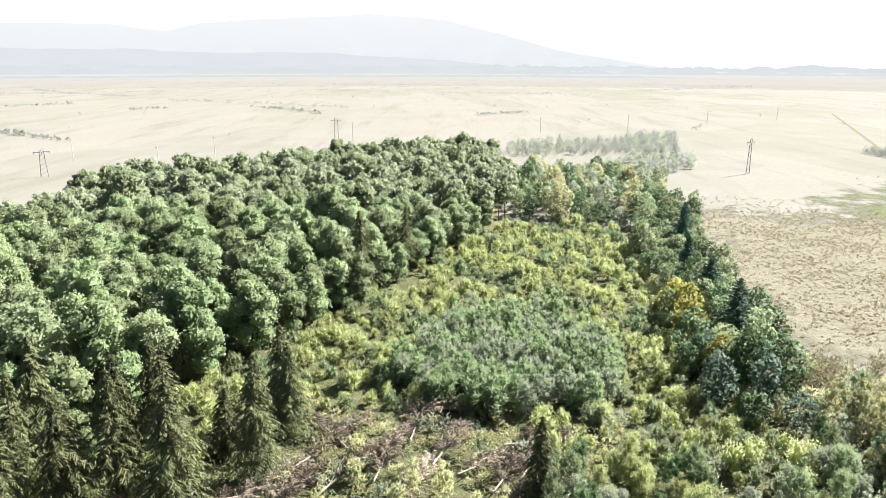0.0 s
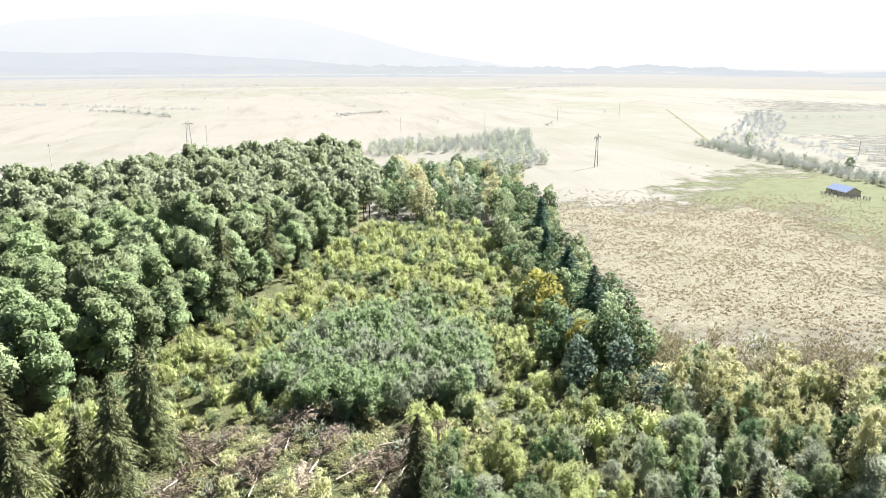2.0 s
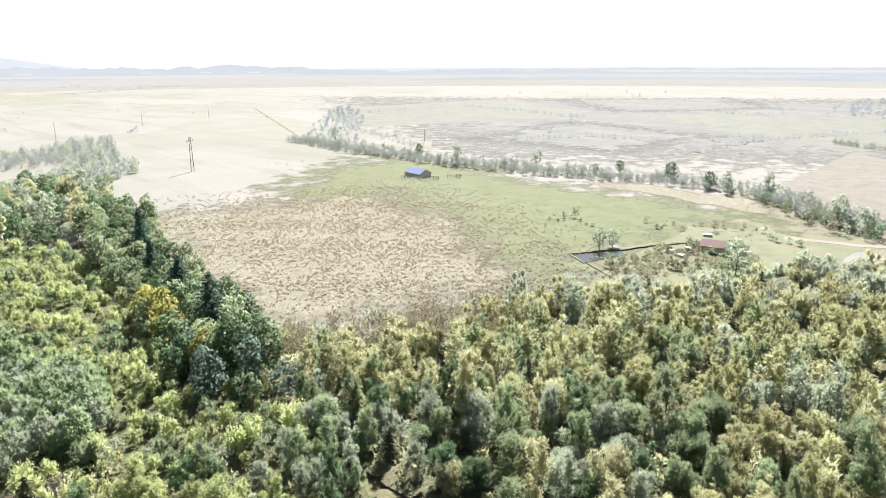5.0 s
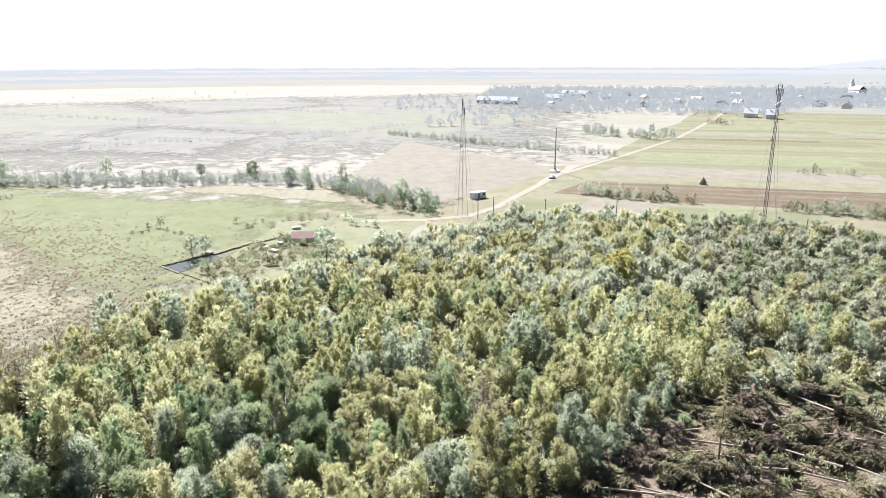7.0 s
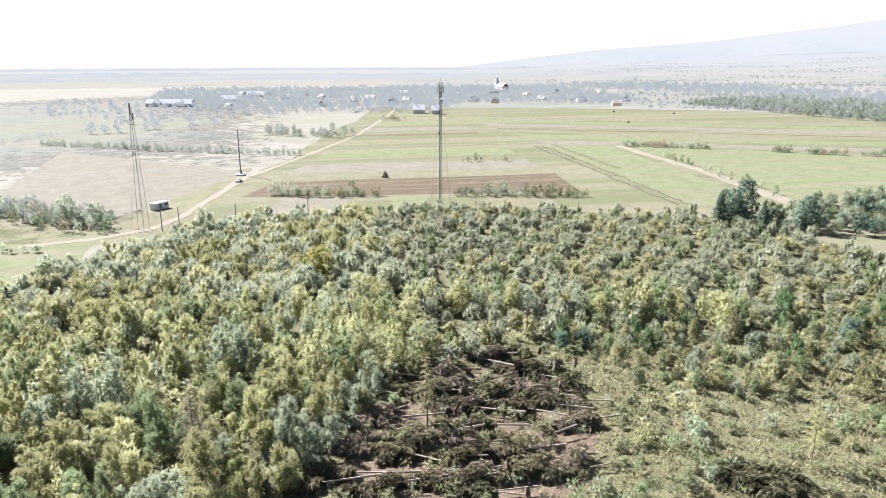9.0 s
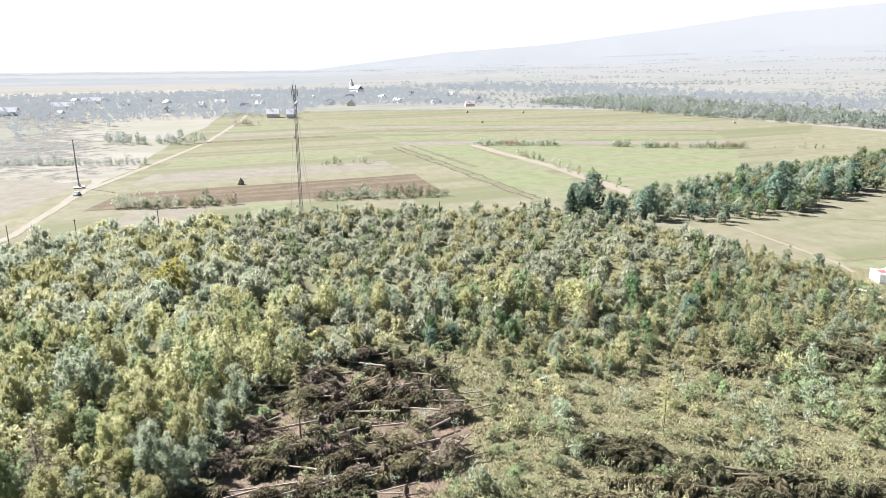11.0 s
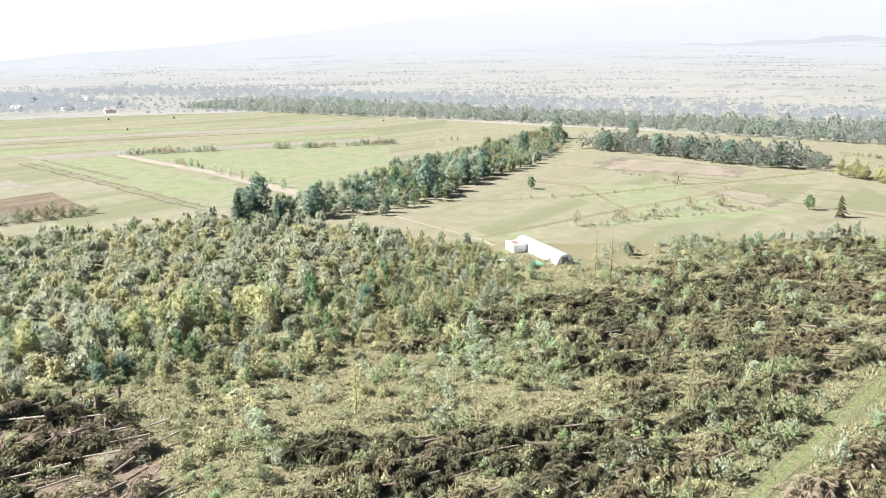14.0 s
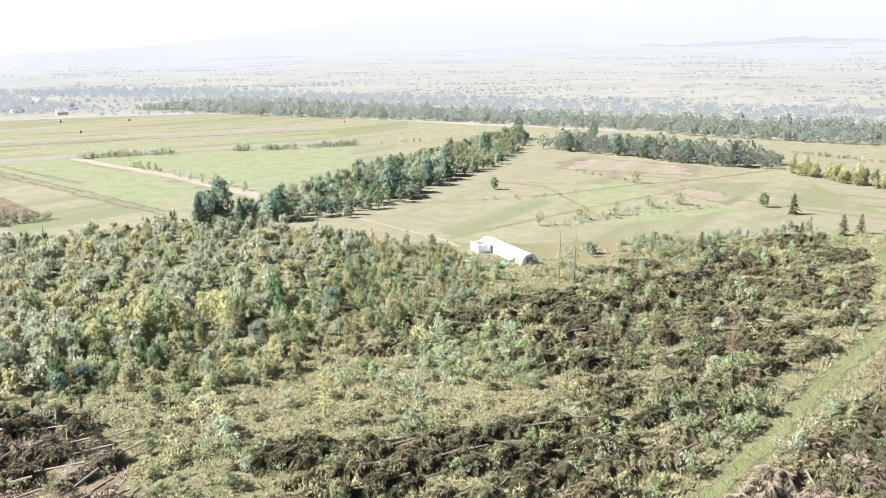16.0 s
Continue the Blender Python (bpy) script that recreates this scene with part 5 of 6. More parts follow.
# ---- tree line by the meadow ----
pines = [spruce(70 + i, h, r_, 0.06, 150, 0, 0.05) for i, (h, r_) in enumerate(((12.0, 4.2), (10.0, 3.8)))]
line_w = [(46, 96), (50, 112), (53, 130), (57, 150), (58, 165), (62, 185), (66, 200), (70, 214), (70, 240), (74, 262), (82, 285)]
row = sown(line_poly(line_w, 18), 5.0, 33)
belt = [broadleaf(80 + i, h, r_, 0.5, 620, 0.58, 13, r_ * 0.42, 4, 0.15) for i, (h, r_) in enumerate(((9.0, 3.2), (7.5, 3.0), (9.8, 2.8)))]
grove_things("belt_tree", row, [(belt, DARKLEAF), (belt, OAK), (belt, DARKLEAF), (belt[1:], OAK)], 34, ["dark green tree beside the meadow", "green tree beside the meadow", "dark green tree beside the meadow", "green tree beside the meadow"], "trees of the meadow belt", 18, 0.75, 1.0)
trees("belt_tree", belt, [DEEPLEAF, DARKLEAF, DEEPLEAF], [(47, 92), (43, 87), (50, 99), (52, 105), (45, 99), (40, 93), (49, 86), (44, 108), (55, 112)], 133, "dark green tree beside the meadow", "tree", "trees of the meadow belt", 0.75, 1.0)
COPSE = [(20, 214), (36, 212), (52, 200), (66, 212), (70, 240), (84, 250), (80, 290), (64, 303), (34, 303), (28, 250)]
grove_things("copse_tree", sown(COPSE, 6.5, 37), [(belt, OAK), (belt, WILLOW), (belt, DARKLEAF), (belt, YOUNG)], 38, "green tree in a copse by the forest", "trees of the copse", 25, 0.95, 1.25)
SCRUB = [(34, 372), (130, 388), (160, 480), (150, 488), (100, 440), (40, 430)]
grove("scrub_growth", sown(SCRUB, 5.0, 39), [(far_saps, FARLEAF), (far_saps, WILLOW), (far_saps, FARLEAF)], 40, "bushy scrub beyond the forest", "thicket", 40, 0.7, 1.2)
grove("scrub_growth", sown([(74, 290), (120, 330), (134, 390), (110, 390), (70, 320)], 5.5, 41), [(far_saps, WILLOW), (far_saps, FARLEAF)], 42, "pale bushes beyond the copse", "thicket", 40, 0.8, 1.3)
trees("pine_tree", pines, [PINE], [(61, 172), (57.5, 157), (55, 137), (53, 117), (64, 180), (14, 336), (20, 342), (8, 338), (26, 340)], 35, "dark blue-green pine with tiered branches", "tree", "pines", 1.0, 1.25)
trees("yellow_tree", belt[1:2], [YELLOW], [(46.5, 131), (45, 119), (44, 101), (47.5, 127), (154, -7)], 36, "tree with bright yellow autumn leaves", "tree", "yellow trees", 1.1, 1.25)

# ---- windthrow ----
logs = [fallen(90 + i, L, re, b_, n) for i, (L, re, b_, n) in enumerate(((15.0, 4.2, 0.22, 84), (13.0, 3.8, 0.28, 72), (17.0, 4.4, 0.18, 92), (11.0, 3.6, 0.16, 66), (14.0, 4.0, 0.2, 78)))]
bare_logs = [fallen(290 + i, L, re, b_, n) for i, (L, re, b_, n) in enumerate(((15.0, 3.2, 0.5, 50), (13.0, 3.0, 0.55, 44), (14.0, 3.4, 0.45, 54)))]


dry_logs = [fallen(190 + i, L, re, b_, n, 0.2, True) for i, (L, re, b_, n) in enumerate(((13.0, 3.4, 0.25, 70), (11.0, 3.0, 0.2, 60)))]


def windthrown(places, seed, mats, label, group, turn=60, spread=22, rooted=0.4, logs=logs, bark=LOGBARK):
    r = np.random.default_rng(seed)
    firsts = {}
    for i, (x, y) in enumerate(places):
        k, m_ = int(r.integers(len(logs))), mats[int(r.integers(len(mats)))]
        s, with_root = r.uniform(0.75, 1.1), r.random() < rooted
        m = pose(x, y, 0, 0, 0, turn + r.normal() * spread) @ Matrix.Diagonal((s, s, s * 1.2, 1))
        if (k, m_.name, with_root) in firsts:
            copy_thing(firsts[(k, m_.name, with_root)], Matrix()).matrix_basis = m
            continue
        ob = thing("fallen_spruce", 0, 0, 0, label, "fallen tree", group)
        n_, t_, p_, s_ = logs[k]
        part("foliage", n_, m_, ob)
        part("trunk", t_, bark, ob, "bare pale brown trunk")
        if with_root:
            root = part("root_plate", p_, SOIL, ob, "upturned plate of earth")
            part("root", s_, BARK, root)
        ob.matrix_basis = m
        firsts[(k, m_.name, with_root)] = ob


thrown = sown(WINDTHROW, 5.2, 43)
thrown = thrown[field(thrown[:, 0], thrown[:, 1], 2.0, 24.0) > -0.25]
thrown = np.concatenate([sown(THROW_NEAR, 4.4, 143), sown(THROW_SIDE, 6.0, 144), thrown]) - (4.5, 6.0)
WHEELS = line_poly(TRACK_LINE, 5.5)
for step in (0.0, 6.0, 11.0, 14.0):
    thrown = thrown[~within(WHEELS, thrown[:, 0] + step * 0.57, thrown[:, 1] + step * 0.82)]
windthrown(thrown, 42, [NEEDLE, NEEDLE, BROWNED], "wind-thrown spruce with dark drooping branches", "fallen spruces", 55, 22, 0.0)
near_places = sown(NEAR_THROW, 4.3, 171, 0.7) - (-1.0, 5.0)
windthrown(near_places, 43, [BROWNED, BROWNED, NEEDLE, RUST], "wind-thrown spruce with bare trunk and root plate", "fallen spruces", 82, 18, 0.22, [bare_logs[0], logs[3], bare_logs[1], logs[1], dry_logs[0], logs[3]], PALEBARK)
windthrown([(-32, 66), (-26, 68), (-20, 66), (-14, 70), (-8, 72), (-4, 68), (2, 74), (6, 70), (-12, 80), (-4, 82), (-18, 76), (8, 80), (-36, 64), (-28, 62), (-23, 73), (-10, 66), (-1, 76), (-15, 84), (-8, 78), (4, 64), (-6, 88), (10, 74)], 44, [DRYTWIG, DRYTWIG, RUST], "wind-thrown spruce with dry bare branches", "fallen spruces", 60, 30, 0.1, dry_logs, PALEBARK)
windthrown([(6, -88), (4, -93), (1.5, -100), (2, -106), (-0.5, -119), (-2, -134), (-1, -93), (1, -118), (0, -112), (-2, -107), (2, -104), (4, -99), (-3, -101), (1, -95), (5, -94), (-4, -97), (-1, -90), (4, -88), (-5, -120), (-2, -125)], 45, [NEEDLE, RUST, NEEDLE, BROWNED], "wind-thrown spruce with rusty dry branches", "fallen spruces", 104, 10, 0.0)
windthrown([(21, -92), (18, -100), (17, -108), (15, -117), (13, -126), (25, -85), (23, -98), (20, -113), (28, -82), (31, -90), (26, -106)], 46, [NEEDLE, NEEDLE, BROWNED], "wind-thrown spruce lying beside the wheel track", "fallen spruces", 80, 8, 0.0, logs[1:4])
windthrown([(5.5, -93), (6.5, -91), (2.5, -104), (4, -101), (2.5, -111), (-0.5, -125), (7, -88), (5, -97), (1, -116), (-3, -90), (1, -86), (-5, -104), (-7, -112), (-4, -126), (-6, -132), (-2, -98), (4, -84), (-9, -121)], 47, [NEEDLE, NEEDLE, BROWNED, RUST], "wind-thrown spruce with rusty dry branches", "fallen spruces", 82, 7, 0.0, logs[1:4])
OPEN = WEEDY
DARKBUSH = [(108, -48), (106, -51), (104, -60), (108, -93), (101, -105), (101, -110), (90, -82), (108, -72), (106, -47), (101, -61), (105, -92), (97, -99), (124, -140)]
low = sown(OPEN, 3.1, 46)
lowk = field(low[:, 0], low[:, 1], 3.0, 26.0) > -0.6
TRACK = line_poly(TRACK_LINE, 3.8)
clear_of = lambda p, poly: p[~within(poly, p[:, 0], p[:, 1])]
low = clear_of(low[lowk], TRACK)
busy = within(WINDTHROW, low[:, 0], low[:, 1])
low = low[~busy | (np.arange(len(low)) % 2 == 0)]
grove("low_bushes", low, [(tiny_shrubs, WEEDLEAF), (tiny_shrubs, HERB), (tiny_shrubs, WEEDLEAF), (tiny_shrubs, WILLOW), (tiny_shrubs, WEEDLEAF), (tiny_shrubs, HERB)], 47, "low green bushes and brambles in the windthrow", "bushes", 20, 0.5, 1.0)
LUSH = [[(10, -90), (20, -86), (30, -96), (20, -118), (12, -112)], [(70, -185), (46, -182), (44, -198), (62, -200)], [(60, -110), (72, -106), (70, -88), (50, -86), (44, -92)]]
for k, poly in enumerate(LUSH):
    grove("lush_bushes", clear_of(sown(poly, 2.4, 150 + k), TRACK), [(shrubs, WEEDLEAF), (shrubs, WILLOW), (shrubs, OAK)], 155 + k, "fresh green bushes between fallen trees", "bushes", 12, 0.8, 1.3)
grove("track_bushes", clear_of(sown([(-3, -84), (8, -84), (6, -110), (-4, -122), (-12, -110)], 5.5, 158, 0.8), WHEELS), [(shrubs, WEEDLEAF), (shrubs, DARKLEAF), (shrubs, WEEDLEAF)], 159, "green bushes beside the wheel track", "bushes", 10, 0.7, 1.2)
RING = [(112, -50), (104, -78), (112, -112), (128, -150), (100, -152), (80, -134), (74, -112), (78, -84), (84, -60), (96, -48)]
grove("bush_growth", sown(RING, 3.2, 48), [(saps, GOLD), (saps, WILLOW), (shrubs, YOUNG), (saps, OAK), (saps, YOUNG)], 49, "yellow-green bushes thinning out to the clearing", "thicket", 18, 0.5, 0.9)
scattered = sown(WEEDY, 8.5, 148, 0.9)
scattered = clear_of(scattered[field(scattered[:, 0], scattered[:, 1], 5.0, 34.0) > -0.35], WHEELS)
grove("scattered_bushes", scattered, [(saps, WEEDLEAF), (saps, WILLOW), (saps, WEEDLEAF), (saps, OAK)], 149, "scattered green bushes among weeds", "bushes", 16, 0.4, 0.75)
trees("dark_bush", bushes[:3], [DARKLEAF, DEEPLEAF], DARKBUSH, 160, "dark green round bush at the edge of the windthrow", "bush", "dark bushes", 0.6, 0.95)
patchy = sown(WEEDY, 3.3, 161, 1.1)
patchy = clear_of(patchy[(field(patchy[:, 0], patchy[:, 1], 7.0, 21.0) > -0.3) & ~within(NEAR_THROW, patchy[:, 0], patchy[:, 1]) & ~((patchy[:, 0] < 14) & (patchy[:, 1] < -70))], WHEELS)
grove("weed_bushes", patchy, [(shrubs, WEEDLEAF), (shrubs, WILLOW), (shrubs, WEEDLEAF), (shrubs, OAK), (shrubs, YOUNG)], 162, "low green bushes over the weedy clearing", "bushes", 15, 0.7, 1.35)
herbs = clear_of(sown(OPEN, 1.45, 50, 1.3), TRACK)
herbs = herbs[~within(NEAR_THROW, herbs[:, 0], herbs[:, 1]) | (np.arange(len(herbs)) % 4 == 0)]
mounds("herb_clumps", herbs[herbs[:, 0] > -14], 51, HERB, 22, 0.95, 0.5, "low clumps of pale green and straw-coloured weeds", "weeds", 0.42, True)
tufts("track_tufts", sown(line_poly(TRACK_LINE, 5.4), 0.55, 58, 0.7), 59, WEEDLEAF, 4, 0.3, 0.5, "short grass tufts on the wheel track", "grass")
tus = sown([(58, 262), (112, 262), (206, 232), (192, 150), (160, 96), (134, 74), (97, 82), (70, 90), (50, 106), (56, 148)], 0.95, 52, 2.4)
deep = sum(within(BOG_AREA, tus[:, 0] + 17 * math.cos(k * 0.785), tus[:, 1] + 17 * math.sin(k * 0.785)) * 1.0 for k in range(8)) / 8
tus = tus[np.random.default_rng(3).random(len(tus)) < 0.06 + 0.8 * deep * (0.7 + 0.6 * field(tus[:, 0], tus[:, 1], 1.0, 24.0)).clip(0.1, 1.3)]
mounds("bog_tussocks", tus, 53, TUSSOCK, 8, 0.42, 0.36, "dark brown grass tussocks", "tussocks")
dots = sown(MEADOW_AREA, 4.5, 54, 0.9)
mounds("meadow_tussocks", dots[field(dots[:, 0], dots[:, 1], 1.0, 40.0) > 0.5], 55, TUSSOCK, 8, 0.36, 0.26, "dark tussocks on the grazed meadow", "tussocks")

# ---- belts and far woods ----
DIAGONAL = [(184, -128), (200, -176), (216, -232), (226, -276), (236, -356), (250, -436), (226, -436), (190, -350), (178, -308), (168, -246), (157, -203), (154, -168)]
diag = sown(DIAGONAL, 7.5, 61)
grove_things("belt_tree", diag[:110], [(belt, WILLOW), (belt, DEEPLEAF), (belt[1:], WILLOW), (belt, DARKLEAF)], 62, ["grey-green tree in the field belt", "deep green tree in the field belt", "grey-green low tree in the field belt", "dark green tree in the field belt"], "trees of the field belt", 40, 0.5, 0.75)
grove("belt_growth", sown(DIAGONAL, 6.0, 60), [(far_bushes, WILLOW), (far_bushes, OAK), (far_bushes, DEEPLEAF), (far_bushes, WEEDLEAF)], 59, "bushes filling the field belt", "hedge", 40, 0.8, 1.1)
DARKS = [(181, -130), (190, -137), (175, -140), (184, -136), (178, -133), (187, -142), (172, -152), (167, -205), (172, -214), (171, -236), (177, -243), (172, -251), (179, -262), (200, -330), (170, -374), (140, -372), (122, -370), (100, -364), (76, -362), (227, -417), (183, -440)]
big = [broadleaf(86 + i, h, r_, 0.3, 1500, 0.62, 24, r_ * 0.32, 6, 0.3, 1.05) for i, (h, r_) in enumerate(((13.5, 4.6), (11.5, 4.2)))]
trees("dark_tree", [pines[0], big[1], pines[1], big[0]], [DEEPLEAF], DARKS, 63, "large dark broad-crowned tree", "tree", "large dark trees", 0.75, 1.1)
tiny = [broadleaf(100 + i, h, r_, 0.0, 90, 1.5, 7, r_ * 0.5, 0, 0.15, 0.8) for i, (h, r_) in enumerate(((10, 4.6), (8, 4.2), (12, 4.4)))]
speck = [broadleaf(110 + i, h, r_, 0.0, 34, 2.1, 6, r_ * 0.45, 0, 0.12, 0.9) for i, (h, r_) in enumerate(((9, 4.6), (7, 4.2), (11, 4.4)))]
BELT_SOUTH = [(190, -376), (134, -367), (88, -356), (56, -364), (58, -392), (120, -412), (190, -420)]
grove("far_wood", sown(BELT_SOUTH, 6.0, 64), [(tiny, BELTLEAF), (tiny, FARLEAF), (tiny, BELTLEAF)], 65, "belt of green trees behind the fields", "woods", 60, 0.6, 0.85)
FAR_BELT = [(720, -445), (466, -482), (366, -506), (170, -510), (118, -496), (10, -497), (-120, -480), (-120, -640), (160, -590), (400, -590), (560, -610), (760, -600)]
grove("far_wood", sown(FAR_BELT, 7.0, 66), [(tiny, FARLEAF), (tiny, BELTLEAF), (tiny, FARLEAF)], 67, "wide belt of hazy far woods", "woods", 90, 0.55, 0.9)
BEHIND = [(1300, -500), (760, -605), (400, -600), (160, -600), (-150, -650), (-150, -760), (300, -760), (800, -800), (1300, -760)]
# Solid trees, but their glowing crowns carry the haze in their colour.
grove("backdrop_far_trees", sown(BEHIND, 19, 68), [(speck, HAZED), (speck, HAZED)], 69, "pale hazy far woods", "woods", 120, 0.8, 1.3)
DITCH = [(246, 392), (240, 306), (242, 243), (252, 192), (268, 146), (268, 103), (230, 56)]
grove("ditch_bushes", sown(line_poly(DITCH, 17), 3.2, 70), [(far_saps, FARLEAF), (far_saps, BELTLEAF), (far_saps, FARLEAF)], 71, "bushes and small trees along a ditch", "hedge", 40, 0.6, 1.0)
trees("ditch_tree", belt, [WILLOW, DARKLEAF], [(263, 375), (252, 281), (245, 245), (262, 208), (276, 171), (276, 146), (267, 124), (261, 114), (267, 101), (269, 118), (235, 67), (230, 58), (161, 66), (165, 53)], 72, "round green tree beside a ditch", "tree", "trees along the ditch", 0.75, 1.1)
WEDGE = [(246, 392), (262, 340), (300, 400), (400, 520), (470, 640), (430, 620)]
# Crowns glow in a hazy tone instead of taking sunlight.
grove("wedge_bushes", sown(WEDGE, 8.0, 73), [(speck, SLOPEWOOD), (speck, HAZED)], 74, "pale bushes in the hazy plain", "bushes", 60, 0.2, 0.42)

# ---- hedges and bushes in the fields ----


def hedge(points, width, gap, seed, kinds, label, low=0.6, high=1.0):
    return grove("hedge", sown(line_poly(points, width), gap, seed), kinds, seed + 1, label, "hedge", 30, low, high)


DULL = [(far_saps, WILLOW), (far_saps, DARKLEAF), (far_saps, TWIG)]
hedge([(270, 4), (262, -13), (259, -36)], 6, 2.4, 201, DULL, "brushy hedge along a ploughed field", 0.55, 0.95)
hedge([(252, -64), (249, -78), (244, -93), (239, -112)], 6, 2.4, 203, DULL, "brushy hedge along a ploughed field", 0.55, 0.95)
hedge([(383, -198), (356, -243)], 5, 2.0, 205, DULL, "dark hedge between hay fields", 0.5, 0.8)
hedge([(338, -268), (332, -276)], 5, 2.0, 207, DULL, "dark hedge between hay fields", 0.5, 0.8)
hedge([(328, -280), (315, -297)], 5, 2.0, 209, DULL, "dark hedge between hay fields", 0.5, 0.8)
hedge([(312, -303), (295, -332)], 5, 2.0, 211, DULL, "dark hedge between hay fields", 0.5, 0.8)
hedge([(290, -342), (262, -385)], 4, 5.0, 213, DULL, "thin hedge between hay fields", 0.4, 0.7)
hedge([(332, -198), (287, -194), (262, -188), (219, -182)], 5, 4.5, 215, DULL, "bushes along a bare strip", 0.4, 0.9)
hedge([(466, 140), (415, 55), (394, 16), (383, -12)], 6, 2.8, 217, [(far_saps, BELTLEAF), (far_saps, FARLEAF)], "low hedge across the stubble", 0.5, 0.9)
hedge([(520, 10), (489, -3), (472, -48)], 14, 6.0, 219, [(tiny, FARLEAF), (tiny, BELTLEAF)], "small hazy copse beside the road", 0.35, 0.6)
hedge([(345, -87), (337, -117)], 3, 4.0, 221, DULL, "row of low field bushes", 0.4, 0.7)
hedge([(338, -84), (338, -100)], 3, 3.5, 223, DULL, "row of low field bushes", 0.4, 0.7)
hedge([(600, -86), (588, -104)], 5, 3.5, 225, [(far_saps, TWIG), (far_saps, FARLEAF)], "row of dark bushes by the village", 0.6, 0.9)
hedge([(220, 50), (238, 75), (258, 98)], 12, 4.5, 227, DULL, "bushes on the reedy bank", 0.5, 1.0)
hedge([(200, 62), (206, 84), (192, 110)], 10, 5.0, 229, [(shrubs, TWIG), (shrubs, WILLOW)], "low scrub on the meadow", 0.7, 1.2)
hedge([(186, 122), (176, 138)], 14, 5.5, 231, [(shrubs, TWIG), (shrubs, WILLOW)], "low scrub on the meadow", 0.7, 1.2)
hedge([(95, -192), (88, -211), (78, -242), (70, -256)], 3, 2.6, 233, [(shrubs, WILLOW), (shrubs, TWIG)], "low bushes along a field edge", 0.4, 0.8)
hedge([(134, -218), (110, -255), (93, -282)], 2, 4.0, 235, [(shrubs, TWIG), (shrubs, WILLOW)], "low weeds along a field edge", 0.4, 0.7)
hedge([(150, -310), (120, -300), (100, -290)], 3, 4.0, 237, [(shrubs, TWIG), (shrubs, WILLOW)], "low weeds along a field edge", 0.5, 0.9)
hedge([(52, -357), (39, -351), (24, -338), (10, -331), (-30, -318)], 9, 3.4, 243, [(saps, YOUNG), (saps, GOLD), (saps, WEEDLEAF)], "yellow-green bushes along a field edge", 0.9, 1.5)
hedge([(62, -436), (38, -426), (14, -414), (-40, -400)], 6, 3.6, 245, [(shrubs, WEEDLEAF), (shrubs, TWIG), (shrubs, WILLOW)], "low scrub across the far meadow", 0.7, 1.3)
hedge([(92, -195), (80, -220), (58, -257)], 3, 2.6, 247, [(shrubs, WILLOW), (shrubs, TWIG)], "low bushes along a field edge", 0.4, 0.8)
hedge([(76, -168), (58, -178), (44, -204), (24, -232)], 9, 3.2, 239, [(shrubs, YOUNG), (saps, WILLOW), (shrubs, WILLOW)], "green bushes bordering the field", 0.6, 0.9)
plain_lines = [[(-656, 1049), (-560, 1090), (-455, 1156)], [(-484, 770), (-430, 834)], [(-325, 730), (-294, 758)], [(-215, 780), (-170, 745), (-117, 681)], [(-237, 1532), (-120, 1490), (-5, 1477)], [(-4, 1137), (80, 1130), (169, 1088)], [(-221, 1236), (-88, 1175)], [(335, 1219), (470, 1330), (615, 1420)], [(-352, 910), (-230, 850), (-101, 765)], [(-697, 1210), (-560, 1080), (-431, 993)], [(-315, 496), (-239, 444)], [(30, 664), (82, 703)], [(188, 529), (196, 536)], [(430, 1570), (603, 1419)]]
for i, pts in enumerate(plain_lines):
    far_one = max(abs(v) for p in pts for v in p) > 900
    # MIST and HAZED crowns glow, with haze painted in.
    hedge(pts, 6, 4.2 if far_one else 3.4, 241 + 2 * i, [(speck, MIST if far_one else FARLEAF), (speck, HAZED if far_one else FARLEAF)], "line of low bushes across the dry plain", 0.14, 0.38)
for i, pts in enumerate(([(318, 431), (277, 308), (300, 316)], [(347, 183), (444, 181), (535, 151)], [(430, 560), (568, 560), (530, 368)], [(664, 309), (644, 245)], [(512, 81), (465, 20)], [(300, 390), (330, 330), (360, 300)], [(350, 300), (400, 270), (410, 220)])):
    # These bushes glow: haze is painted as emission.
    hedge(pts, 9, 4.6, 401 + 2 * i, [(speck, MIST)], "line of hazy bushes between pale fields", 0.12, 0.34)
SCATTER = [(-700, 400), (-200, 420), (60, 520), (330, 520), (520, 1500), (-300, 1700), (-1000, 1300)]
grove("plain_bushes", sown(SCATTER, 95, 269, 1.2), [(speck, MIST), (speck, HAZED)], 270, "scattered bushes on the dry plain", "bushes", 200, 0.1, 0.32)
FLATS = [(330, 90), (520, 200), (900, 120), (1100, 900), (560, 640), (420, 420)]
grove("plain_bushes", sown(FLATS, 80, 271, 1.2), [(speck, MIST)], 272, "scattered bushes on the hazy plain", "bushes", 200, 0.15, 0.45)

